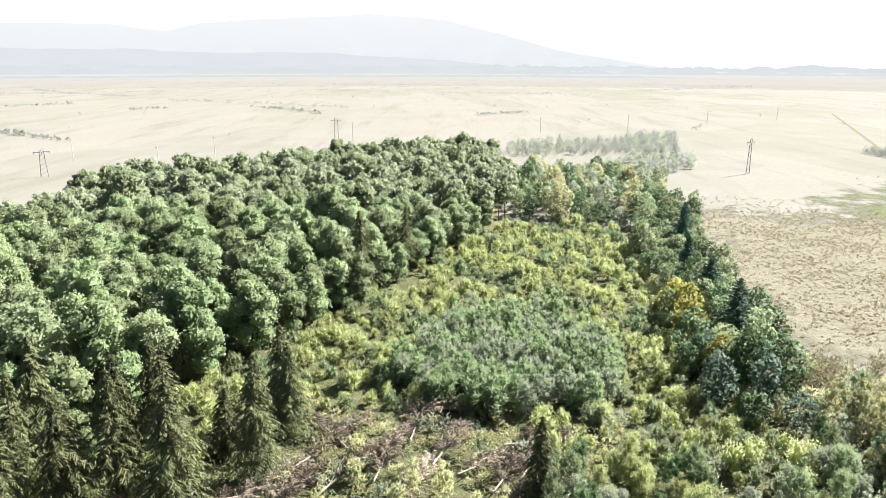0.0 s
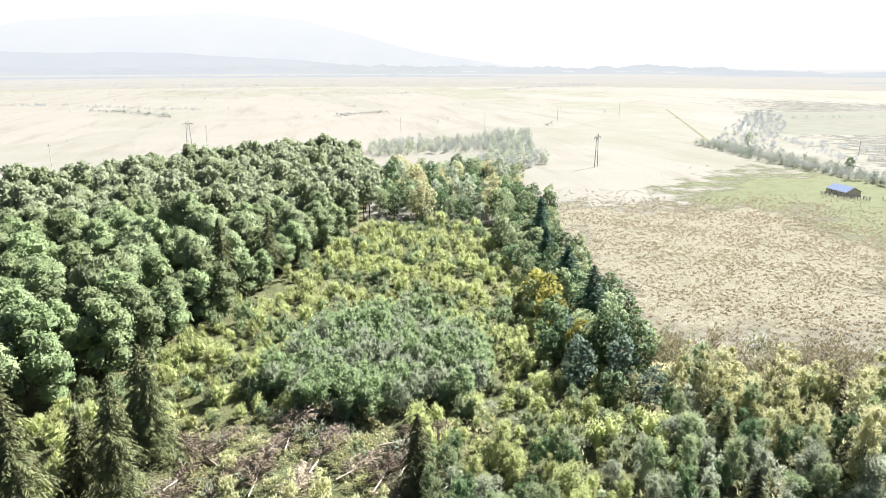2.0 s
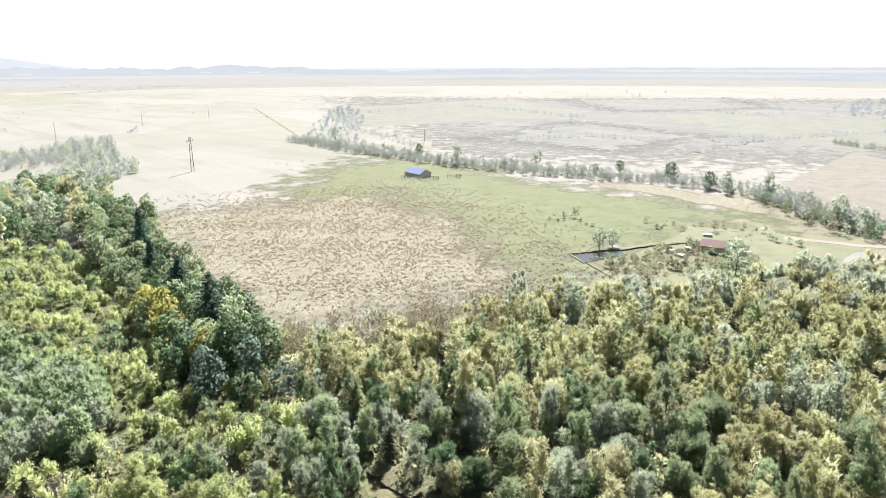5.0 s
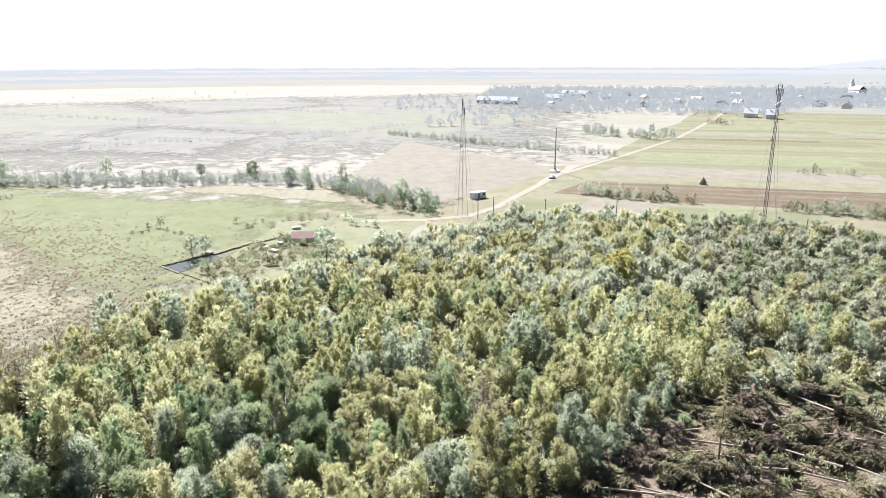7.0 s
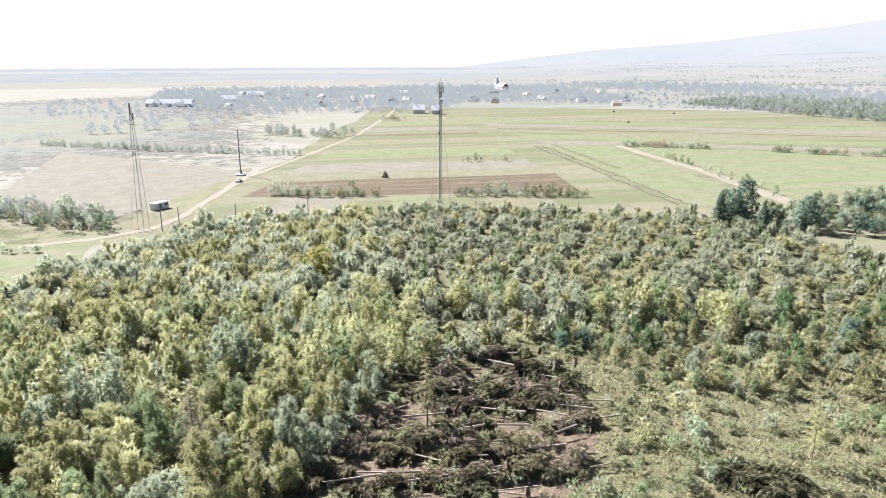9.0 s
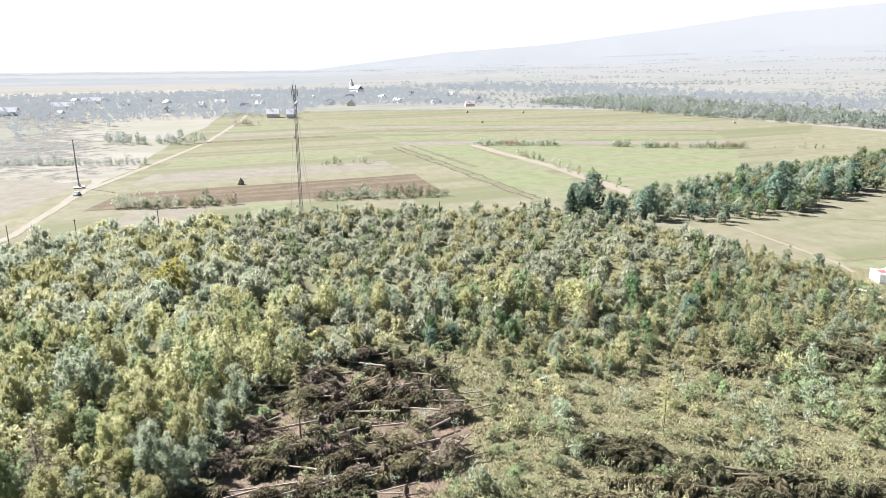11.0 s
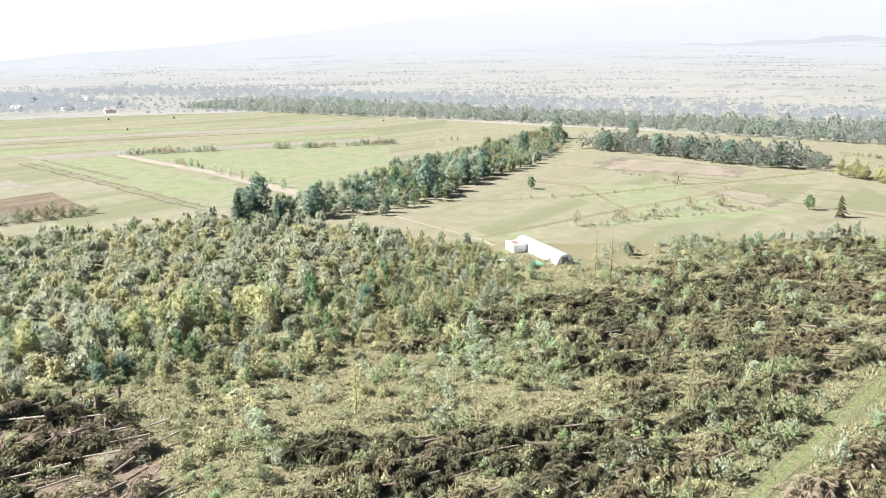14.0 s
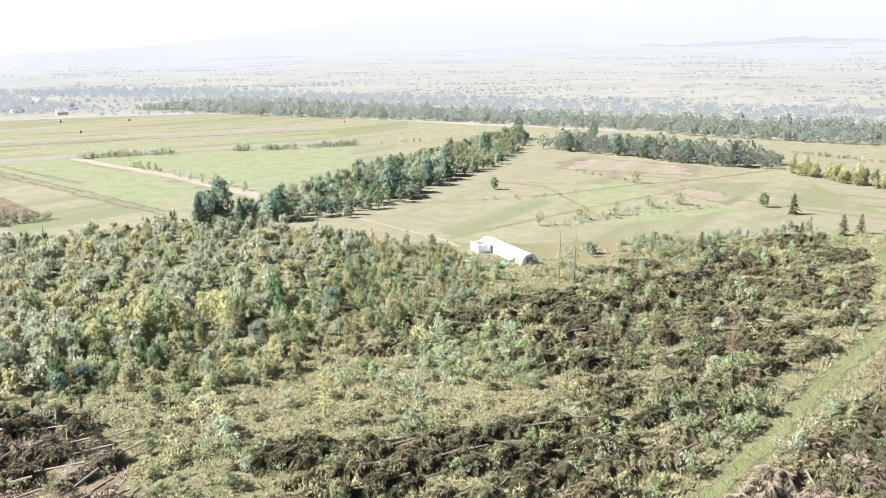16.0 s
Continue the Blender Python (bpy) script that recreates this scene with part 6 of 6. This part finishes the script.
# slopes far to the south, with hedges and copses
slope_r = np.random.default_rng(77)
sl = []
for i in range(330):
    az, d = radians(slope_r.uniform(108, 205)), 780 + 3400 * slope_r.random() ** 1.4
    n = int(slope_r.integers(6, 30))
    run = radians(slope_r.uniform(75, 105)) + az
    for k in range(n):
        q = (k - n / 2) * 9 + slope_r.normal() * 4
        sl.append((d * math.sin(az) + q * math.sin(run), d * math.cos(az) + q * math.cos(run)))
sl = np.array(sl)
crowns = [broadleaf(210 + i, h, 4.4, 0.0, 14, 3.0, 4, 2.4, 0, 0.1, 0.9)[0] for i, h in enumerate((9, 7, 11))]
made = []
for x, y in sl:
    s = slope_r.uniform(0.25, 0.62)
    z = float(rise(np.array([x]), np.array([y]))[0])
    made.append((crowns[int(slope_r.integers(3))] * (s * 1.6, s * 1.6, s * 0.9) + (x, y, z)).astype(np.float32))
# Slope crowns glow in a tone that holds the haze.
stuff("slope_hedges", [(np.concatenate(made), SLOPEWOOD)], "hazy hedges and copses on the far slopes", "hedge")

# ---- single trees in the southern field ----
trees("field_tree", belt[1:2], [DARKLEAF], [(142, -242), (44, -264)], 301, "small round tree alone in a field", "tree", "field trees", 0.6, 0.75)
trees("field_spruce", small_fir, [NEEDLE], [(33, -257), (52, -153), (26, -222), (12, -238), (16, -232), (4, -240), (46, -190)], 302, "small dark conifer at the field edge", "tree", "field conifers", 1.0, 1.9)
trees("bare_field_tree", wispy, [TWIG], [(97, -194), (91, -211), (88, -209), (78, -242), (76, -240), (83, -222), (71, -253), (99, -289), (69, -252)], 303, "thin half-bare tree in the field", "tree", "half-bare trees", 0.9, 1.5)
dead = [bare_tree(400 + i, h, sp, n) for i, (h, sp, n) in enumerate(((12.0, 2.8, 70), (9.0, 2.0, 50), (13.0, 0.7, 26)))]
for i, (x, y, k, m_) in enumerate(((21, -115, 0, TWIG), (27, -93, 0, TWIG), (51, -153, 1, TWIG), (41, -160, 1, TWIG), (66, -143, 2, TWIG), (63, -145, 2, TWIG), (65, -64, 1, GOLD), (99, -76, 1, TWIG), (50, -134, 1, TWIG), (84, -18, 0, TWIG), (0, -114, 0, RUST), (-3, -104, 1, RUST), (30, -120, 1, TWIG), (80, 12, 0, RUST), (-24, 96, 0, TWIG))):
    ob = thing("dead_tree", x, y, 0, "bare dead standing conifer with thin twigs", "tree", "dead trees", "", i * 50.0)
    part("twig_crown", dead[k][0], m_, ob)
    part("trunk", dead[k][1], LOGBARK, ob)

# ---- polytunnel and its yard ----
TURN_T = math.degrees(math.atan2(-11.5, 21.0))
tunnel = thing("polytunnel", 79.0, -153.0, 0, "white plastic polytunnel standing in the grass", "greenhouse", "", "", TURN_T)
L_T, W_T, H_T = 22.0, 4.8, 2.7
arc = [(-W_T / 2 * math.cos(a_), H_T * min(1.0, 1.08 * math.sin(a_))) for a_ in np.linspace(0, math.pi, 13)]
ribs = [[(L_T * k / 16, y * (1 - 0.02 * (k % 2)), z * (1 - 0.02 * (k % 2))) for y, z in arc] for k in range(17)]
skin = [(r0[j], r1[j], r1[j + 1], r0[j + 1]) for r0, r1 in zip(ribs, ribs[1:]) for j in range(12)]
part("cover", np.array(skin), WHITE, tunnel, "taut white plastic film")
for k in (0, 16):
    x = L_T * k / 16
    part("hoop", tube([(x, y, z + 0.02) for y, z in arc], [0.06] * 13, 5), GALV, tunnel)
    wall = [((x, arc[j][0], arc[j][1]), (x, arc[12 - j][0], arc[12 - j][1]), (x, arc[11 - j][0], arc[11 - j][1]), (x, arc[j + 1][0], arc[j + 1][1])) for j in range(6)]
    part("end_wall", np.array(wall), WHITE, tunnel)
part("door", block(-0.07, -0.02, -0.9, 0.9, 0, 2.1), GALV, tunnel, "grey door frame with clear film")
part("side_vent", block(3, 15, -W_T / 2 - 0.12, -W_T / 2 - 0.04, 0.35, 0.95), STEEL, tunnel, "dark rolled-up side opening")
shed = thing("shed", 96.5, -157.5, 0, "white shed with a sunken reddish roof opening", "shed", "", "", TURN_T)
part("wall", block(-2.2, 2.2, -2.0, 2.0, 0, 2.3), WALLWHITE, shed)
part("roof", block(-2.3, 2.3, -2.1, -0.6, 2.3, 2.45), WHITE, shed)
part("roof_edge", block(-2.3, 2.3, 1.6, 2.1, 2.3, 2.45), WHITE, shed)
part("roof_opening", block(-1.5, 1.3, -0.6, 1.6, 2.3, 2.36), REDPAINT, shed, "dull red sheet under the open roof")
tarp = thing("tarp", 84.5, -149.0, 0, "crumpled green tarp beside the polytunnel", "tarp", "", "", TURN_T)
n = 9
u, v = np.meshgrid(np.linspace(-2.2, 2.2, n), np.linspace(-0.9, 0.9, n), indexing="ij")
w_ = 0.35 + 0.25 * np.sin(u * 3) * np.cos(v * 4) - 0.12 * (u / 2.2) ** 2
tp = np.stack([u, v, w_], -1)
part("sheet", np.stack([tp[:-1, :-1], tp[1:, :-1], tp[1:, 1:], tp[:-1, 1:]], 2).reshape(-1, 4, 3), GREENTARP, tarp)
part("folded_edge", tube([(-2.2, -0.9, 0.12), (0, -1.0, 0.2), (2.2, -0.9, 0.12)], [0.12, 0.16, 0.12], 6), GREENTARP, tarp)
for i, (x, y, s, tn) in enumerate(((94, -142.5, 1.0, 10), (91, -143.5, 0.8, 50), (88.5, -144.5, 1.1, -20), (96, -144, 0.7, 80))):
    ob = thing("pallet", x, y, 0, "pale wooden pallet lying in the weeds", "pallet", "pallets in the yard", "", tn)
    for k in range(5):
        part("slat", block(-1.2 * s, 1.2 * s, -0.9 * s + k * 0.4 * s, -0.9 * s + k * 0.4 * s + 0.22, 0.22, 0.27), STONE, ob)
    for k in range(3):
        part("bearer", block(-1.2 * s + k * 1.1 * s, -1.2 * s + k * 1.1 * s + 0.15, -0.9 * s, 0.95 * s, 0.02, 0.22), WOOD, ob)
ob = thing("cart", 93, -144.5, 0, "white farm cart standing in the weeds", "cart", "", "", 30)
part("bed", block(-1.3, 1.3, -0.7, 0.7, 0.7, 0.95), WALLWHITE, ob)
part("drawbar", tube([(1.3, 0, 0.7), (2.8, 0, 0.4)], [0.06, 0.05], 5), STEEL, ob)
for sx in (-0.8, 0.8):
    for sy in (-0.78, 0.78):
        part("wheel", tube([(sx, sy - 0.08, 0.38), (sx, sy + 0.08, 0.38)], [0.38, 0.38], 12), RUBBER, ob)

# ---- shelter on the meadow ----
barn = thing("barn", 206, 231, 0, "low open barn with a blue sheet roof", "barn", "", "", 88)
Lb, Wb, Hb = 11.0, 7.0, 3.5
for sgn in (-1, 1):
    part("roof_sheet", np.array([((-Lb / 2, sgn * Wb / 2, 1.6), (Lb / 2, sgn * Wb / 2, 1.6), (Lb / 2, 0, Hb), (-Lb / 2, 0, Hb)), ((-Lb / 2, sgn * Wb / 2, 1.5), (-Lb / 2, 0, Hb - 0.1), (Lb / 2, 0, Hb - 0.1), (Lb / 2, sgn * Wb / 2, 1.5))]), BLUE, barn, "blue profiled sheet")
part("back_wall", block(-Lb / 2 + 0.3, Lb / 2 - 0.3, -Wb / 2 + 0.3, -Wb / 2 + 0.42, 0, 1.6), WOOD, barn)
part("front_wall", block(-Lb / 2 + 0.3, Lb / 2 - 0.3, Wb / 2 - 0.42, Wb / 2 - 0.3, 0, 1.4), WALLSAND, barn)
for x in (-5.5, -2.7, 0, 2.7, 5.5):
    part("post", tube([(x, Wb / 2 - 0.3, 0), (x, Wb / 2 - 0.3, 1.6)], [0.12, 0.12], 6), WOOD, barn)
for end in (-1, 1):
    x = end * (Lb / 2 - 0.2)
    part("gable", np.array([((x, -Wb / 2, 1.5), (x, Wb / 2, 1.5), (x, 0.05, Hb - 0.1), (x, -0.05, Hb - 0.1))]), WALLSAND, barn)
    part("end_wall", block(x - 0.06, x + 0.06, -Wb / 2 + 0.45, Wb / 2 - 0.45, 0, 1.5), WALLSAND, barn)
for i, (x, y, l, tn) in enumerate(((200, 222, 7, 120), (198, 230, 5, 110), (205, 219, 4, 100), (214, 216, 6, 150))):
    ob = thing("fence_panel", x, y, 0, "pale wooden pen fence beside the barn", "fence", "pen fences", "", tn)
    for z in (0.4, 0.8, 1.2):
        part("rail", block(-l / 2, l / 2, -0.05, 0.05, z, z + 0.14), STONE, ob)
    for k in range(4):
        part("post", block(-l / 2 + k * l / 3 - 0.08, -l / 2 + k * l / 3 + 0.08, -0.09, 0.09, 0, 1.4), WOOD, ob)

# ---- water basin and bank ----
basin = [(143.5, 97), (147.5, 104.5), (160, 98), (157.5, 93.5)]
bq = np.array([[(x, y, 0.10) for x, y in basin]])
tagged(new("water", mesh_of("water", bq[:, ::-1], [water_mat])), "still water basin reflecting the white sky", "water", "", "structure")
for nm, a_, b_ in (("bank_north", (147.5, 104.5), (161, 98)), ("bank_west", (143, 97), (147.5, 105)), ("bank_south", (143.5, 96.5), (135, 80))):
    d = np.array(b_) - np.array(a_)
    ob = tagged(new(nm, mesh_of(nm, turned(block(0, float(np.linalg.norm(d)), -0.3, 0.3, -0.1, 0.35 if nm == "bank_north" else 0.2), pose(a_[0], a_[1], 0, 0, 0, math.degrees(math.atan2(d[1], d[0])))), [WEEDS])), "weedy earth bank beside the basin", "bank", "", "structure")
ENCLOSURE = [(145, 96), (158, 92), (170, 90), (184, 82), (180, 70), (166, 62), (150, 74), (138, 82)]
patch("field_yard", [(126, 84), (198, 100), (216, 50), (162, 48)], CROP, "green grass round the old yard", 0.033, 4.0)
patch("field_overgrown", [(146, 95), (172, 90), (182, 70), (140, 80)], WEEDS, "overgrown yard inside the earth bank", 0.08)
grove("overgrown_bushes", sown(ENCLOSURE, 3.0, 311), [(shrubs, WEEDLEAF), (shrubs, OAK), (tiny_shrubs, WEEDLEAF), (shrubs, WEEDLEAF)], 312, "bushes overgrowing an old yard", "bushes", 18, 0.9, 1.5)
band("bank_rim", [(160, 98), (172, 94), (184, 87)], 2.0, WEEDS, "old earth bank round the yard", 0.35, "bank")
trees("basin_tree", belt[:2], [WILLOW], [(157, 102), (162, 101), (172, 72)], 313, "round grey-green tree beside the basin", "tree", "trees by the basin", 0.6, 0.75)
hut = thing("hut", 177, 79, 0, "small hut with a dull red roof", "hut", "", "", -75)
part("wall", block(-3, 3, -2, 2, 0, 2.0), WALLSAND, hut)
for sgn in (-1, 1):
    part("roof", np.array([((-3.4, sgn * 2.5, 1.9), (3.4, sgn * 2.5, 1.9), (3.4, 0, 3.3), (-3.4, 0, 3.3)), ((-3.4, sgn * 2.5, 1.8), (-3.4, 0, 3.2), (3.4, 0, 3.2), (3.4, sgn * 2.5, 1.8))]), HUTTILES, hut)
for i, (x, y) in enumerate(((168, 87), (174, 85), (166, 83), (192, 88), (181, 72), (128, 78))):
    r = np.random.default_rng(320 + i)
    q = block(-1.1, 1.1, -0.7, 0.7, 0, 0.7)
    ob = thing("stone_block", x, y, 0, "pale concrete block lying in the grass", "stone", "concrete blocks", "", i * 37.0)
    part("block", q, STONE, ob)
    part("broken_edge", block(0.9, 1.6, -0.4, 0.3, 0, 0.4), STONE, ob)

# ---- masts, poles and pylons ----


def lattice_mast(x, y, height, base, top, label, steel, seed, leg=0.10, panels=6, spread=0.9):
    ob = thing("radio_mast", x, y, 0, label, "mast", "radio masts", "", seed * 20.0)
    ang = [radians(90 + 120 * k) for k in range(3)]
    legs = []
    for k in range(3):
        p0, p1 = np.array([math.cos(ang[k]) * base, math.sin(ang[k]) * base, 0]), np.array([math.cos(ang[k]) * top, math.sin(ang[k]) * top, height])
        legs.append((p0, p1))
        part("leg", tube([p0, p1], [leg, leg * 0.8], 5), steel, ob)
    n = int(height / (1.6 if base < 1 else 2.4))
    for i in range(n):
        f, g = i / n, (i + 1) / n
        for k in range(3):
            a_, b_ = legs[k], legs[(k + 1) % 3]
            part("brace", tube([a_[0] + (a_[1] - a_[0]) * f, b_[0] + (b_[1] - b_[0]) * g], [leg * 0.35, leg * 0.35], 3), steel, ob)
    for i in range(panels):
        a_ = i * 6.3 / panels
        z = height - 1.2 - (i % 3) * 1.4
        part("antenna", block(math.cos(a_) * spread - 0.14, math.cos(a_) * spread + 0.14, math.sin(a_) * spread - 0.14, math.sin(a_) * spread + 0.14, z, z + 2.0), GALV, ob, "pale panel antenna")
        part("arm", tube([(0, 0, z + 1), (math.cos(a_) * spread, math.sin(a_) * spread, z + 1)], [0.05, 0.05], 4), steel, ob)
    part("whip", tube([(0, 0, height), (0, 0, height + 2.5)], [0.05, 0.02], 4), steel, ob)
    for k in range(3):
        for z in (height * 0.97, height * 0.6):
            e_ = (math.cos(ang[k] + 1.0) * 4.2, math.sin(ang[k] + 1.0) * 4.2, 0.0)
            part("guy_wire", tube([(0, 0, z), e_], [leg * 0.35, leg * 0.35], 3), GALV, ob)
    part("dish", tube([(0.5, 0, height * 0.62), (0.9, 0, height * 0.62)], [0.1, 0.55], 10), WALLWHITE, ob, "white dish")
    return ob


lattice_mast(229, -53, 42.0, 0.55, 0.4, "tall dark guyed radio mast with antennas on top", STEEL, 1)
lattice_mast(222, 42, 37.0, 1.9, 0.35, "tall slender steel radio mast with pale antennas", GALV, 2, 0.06, 3, 0.45)
tall = thing("utility_mast", 322, 18, 0, "dark tubular mast beside the dirt road", "mast", "", "", 0)
part("shaft", tube([(0, 0, 0), (0, 0, 20)], [0.32, 0.2], 8), GALV, tall)
part("footing", block(-2.5, 2.5, -2, 2, 0, 0.5), STONE, tall)
part("crossarm", block(-1.4, 1.4, -0.1, 0.1, 18.6, 18.9), STEEL, tall)
part("cabinet", block(1, 2.2, -0.5, 0.5, 0.5, 2.0), GALV, tall)
cabin = thing("cabin", 252, 42, 0, "white container cabin with a flat roof", "cabin", "", "", -40)
part("wall", block(-3, 3, -1.2, 1.2, 0, 2.3), WALLWHITE, cabin)
part("roof", block(-3.15, 3.15, -1.35, 1.35, 2.3, 2.42), WHITE, cabin)
part("door", block(-1, 0, -1.26, -1.21, 0, 2.0), BLUE, cabin)
part("window", block(1.4, 2.6, -1.26, -1.21, 1.0, 1.9), PANE, cabin)
for i, (x, y, h) in enumerate(((224, 32, 6.0), (226, 15, 5.8), (217, 36, 7.0), (231, -8, 5.5), (206, -94, 5.0), (216, -62, 5.0))):
    ob = thing("wooden_pole", x, y, 0, "dark wooden pole with a small crossarm", "pole", "wooden poles", "", i * 40.0)
    part("shaft", tube([(0, 0, 0), (0, 0, h)], [0.16, 0.11], 7), WOOD, ob)
    part("crossarm", block(-0.7, 0.7, -0.06, 0.06, h - 0.6, h - 0.48), WOOD, ob)
    for sx in (-0.55, 0.55):
        part("insulator", tube([(sx, 0, h - 0.48), (sx, 0, h - 0.25)], [0.05, 0.04], 5), WALLWHITE, ob)


def portal_pylon(x, y, h, turn):
    ob = thing("power_pylon", x, y, 0, "two-legged steel power pylon on the plain", "pylon", "power pylons", "", turn)
    for sx in (-1, 1):
        part("leg", tube([(sx * 1.5, 0, 0), (sx * 0.8, 0, h)], [0.17, 0.12], 6), GALV, ob)
    for k in range(6):
        f = (k + 0.5) / 6
        w0 = 1.5 - 0.7 * f
        part("brace", tube([(-w0, 0, f * h), (w0 - 0.1, 0, (f + 0.12) * h)], [0.06, 0.06], 4), GALV, ob)
    part("crossarm", block(-3.2, 3.2, -0.12, 0.12, h * 0.9, h * 0.9 + 0.3), GALV, ob)
    for sx in (-3, 0, 3):
        part("insulator", tube([(sx, 0, h * 0.9), (sx, 0, h * 0.9 - 1.0)], [0.08, 0.08], 5), GALV, ob)


for x, y, h, tn in ((140, 317, 16.0, 40), (-176, 304, 12.0, 30), (-66, 432, 16.0, 20)):
    portal_pylon(x, y, h, tn)
for i, (x, y, h) in enumerate(((-189, 354, 11), (-142, 345, 9), (-122, 371, 11), (-58, 448, 12), (70, 505, 11), (139, 528, 11), (217, 578, 12), (294, 620, 12), (300, 330, 8))):
    ob = thing("concrete_pole", x, y, 0, "pale concrete power pole on the plain", "pole", "concrete poles", "", 35.0 + i * 5)
    part("shaft", tube([(0, 0, 0), (0, 0, h)], [0.2, 0.13], 6), STONE, ob)
    part("crossarm", block(-0.9, 0.9, -0.07, 0.07, h - 0.9, h - 0.75), GALV, ob)

# ---- car, hay, village ----


def car(x, y, turn):
    ob = thing("car", x, y, 0, "small white car parked on the dirt road", "car", "", "", turn)
    lower = block(-2.1, 2.1, -0.85, 0.85, 0.35, 0.9)
    top = block(-1.2, 1.3, -0.75, 0.75, 0.9, 1.45)
    top[:, :, 0] = np.where(top[:, :, 2] > 1.2, top[:, :, 0] * 0.75, top[:, :, 0])
    part("body", np.concatenate([lower, top]), WALLWHITE, ob)
    part("windscreen", np.array([((1.32, -0.65, 0.95), (1.32, 0.65, 0.95), (1.02, 0.6, 1.38), (1.02, -0.6, 1.38))]), PANE, ob)
    for sy in (-0.76, 0.76):
        part("side_window", block(-0.8, 0.8, sy - 0.01, sy + 0.01, 1.0, 1.35), PANE, ob)
    for sx in (-1.3, 1.3):
        for sy in (-0.8, 0.8):
            w_ = part("wheel", tube([(sx, sy - 0.1, 0.32), (sx, sy + 0.1, 0.32)], [0.32, 0.32], 12), RUBBER, ob)
            part("rim", tube([(sx, sy - 0.11, 0.32), (sx, sy + 0.11, 0.32)], [0.18, 0.18], 8), GALV, w_)


car(303, 18, -14)


def haystack(x, y, s):
    ob = thing("haystack", x, y, 0, "dark conical haystack on a mown field", "haystack", "haystacks")
    part("cone", tube([(0, 0, 0), (0, 0, 0.8 * s), (0, 0, 1.9 * s), (0, 0, 2.9 * s)], [1.5 * s, 1.6 * s, 1.0 * s, 0.1 * s], 10), HAY, ob)
    part("pole", tube([(0, 0, 2.6 * s), (0, 0, 3.5 * s)], [0.06, 0.04], 5), WOOD, ob)


for x, y, s in ((300, -44, 1.0), (636, -320, 0.8), (525, -278, 0.7), (602, -365, 0.8), (420, -455, 0.7)):
    haystack(x, y, s)


def house(x, y, wide, deep, high, turn, wall, roof):
    ob = thing("house", x, y, 0, "small village house with a pitched roof", "house", "village houses", "", turn)
    part("wall", np.concatenate([block(-wide / 2, wide / 2, -deep / 2, deep / 2, 0, high), np.array([((sx * wide / 2, -deep / 2, high), (sx * wide / 2, deep / 2, high), (sx * wide / 2, 0.05, high + deep * 0.4), (sx * wide / 2, -0.05, high + deep * 0.4)) for sx in (-1, 1)])]), wall, ob)
    for sgn in (-1, 1):
        e_ = deep / 2 + 0.5
        part("roof", np.array([((-wide / 2 - 0.4, sgn * e_, high - 0.3), (wide / 2 + 0.4, sgn * e_, high - 0.3), (wide / 2 + 0.4, 0, high + deep * 0.42), (-wide / 2 - 0.4, 0, high + deep * 0.42))]), roof, ob)
    for k in (-0.25, 0.25):
        part("window", block(k * wide - 0.5, k * wide + 0.5, -deep / 2 - 0.04, -deep / 2 - 0.01, 1.0, 2.2), PANE, ob)
    part("chimney", block(wide * 0.2 - 0.3, wide * 0.2 + 0.3, 0.5, 1.1, high + deep * 0.2, high + deep * 0.42 + 0.8), STONE, ob)


vr = np.random.default_rng(88)
for x, y in list(zip(np.interp(vr.random(24), [0, 0.35, 0.6, 1], [760, 700, 800, 830]), np.linspace(60, -440, 24))):
    x = x + vr.uniform(0, 240)
    house(x, y + vr.normal() * 8, vr.uniform(9, 15), vr.uniform(7, 9), vr.uniform(2.8, 4), vr.uniform(0, 180), (VILLAGEWALL, WALLSAND)[int(vr.integers(2))], (TILES, SLATE, TILES, SLATE)[int(vr.integers(4))])
for x, y, w_ in ((668, -132, 11), (655, -146, 8), (830, 122, 40), (822, 100, 18), (1009, 28, 26), (900, 55, 24)):
    house(x, y, w_, 10, 4, 75, VILLAGEWALL, SLATE)
church = thing("church", 1110, -356, 0, "white church with a low tower beyond the village", "church", "", "", 20)
part("nave", block(-11, 11, -6, 6, 0, 8), VILLAGEWALL, church)
part("roof", np.array([((-11.5, s_ * 6.5, 7.8), (11.5, s_ * 6.5, 7.8), (11.5, 0, 13), (-11.5, 0, 13)) for s_ in (-1, 1)]), SLATE, church)
part("tower", block(10, 15, -2.5, 2.5, 0, 16), VILLAGEWALL, church)
part("spire", tube([(12.5, 0, 16), (12.5, 0, 24)], [3.2, 0.1], 8), SLATE, church)
VILLAGE = [(690, 30), (684, -60), (676, -110), (680, -150), (800, -220), (792, -300), (740, -350), (760, -430), (1250, -500), (1250, 180), (850, 150)]
# Garden trees glow, with haze painted into the crowns.
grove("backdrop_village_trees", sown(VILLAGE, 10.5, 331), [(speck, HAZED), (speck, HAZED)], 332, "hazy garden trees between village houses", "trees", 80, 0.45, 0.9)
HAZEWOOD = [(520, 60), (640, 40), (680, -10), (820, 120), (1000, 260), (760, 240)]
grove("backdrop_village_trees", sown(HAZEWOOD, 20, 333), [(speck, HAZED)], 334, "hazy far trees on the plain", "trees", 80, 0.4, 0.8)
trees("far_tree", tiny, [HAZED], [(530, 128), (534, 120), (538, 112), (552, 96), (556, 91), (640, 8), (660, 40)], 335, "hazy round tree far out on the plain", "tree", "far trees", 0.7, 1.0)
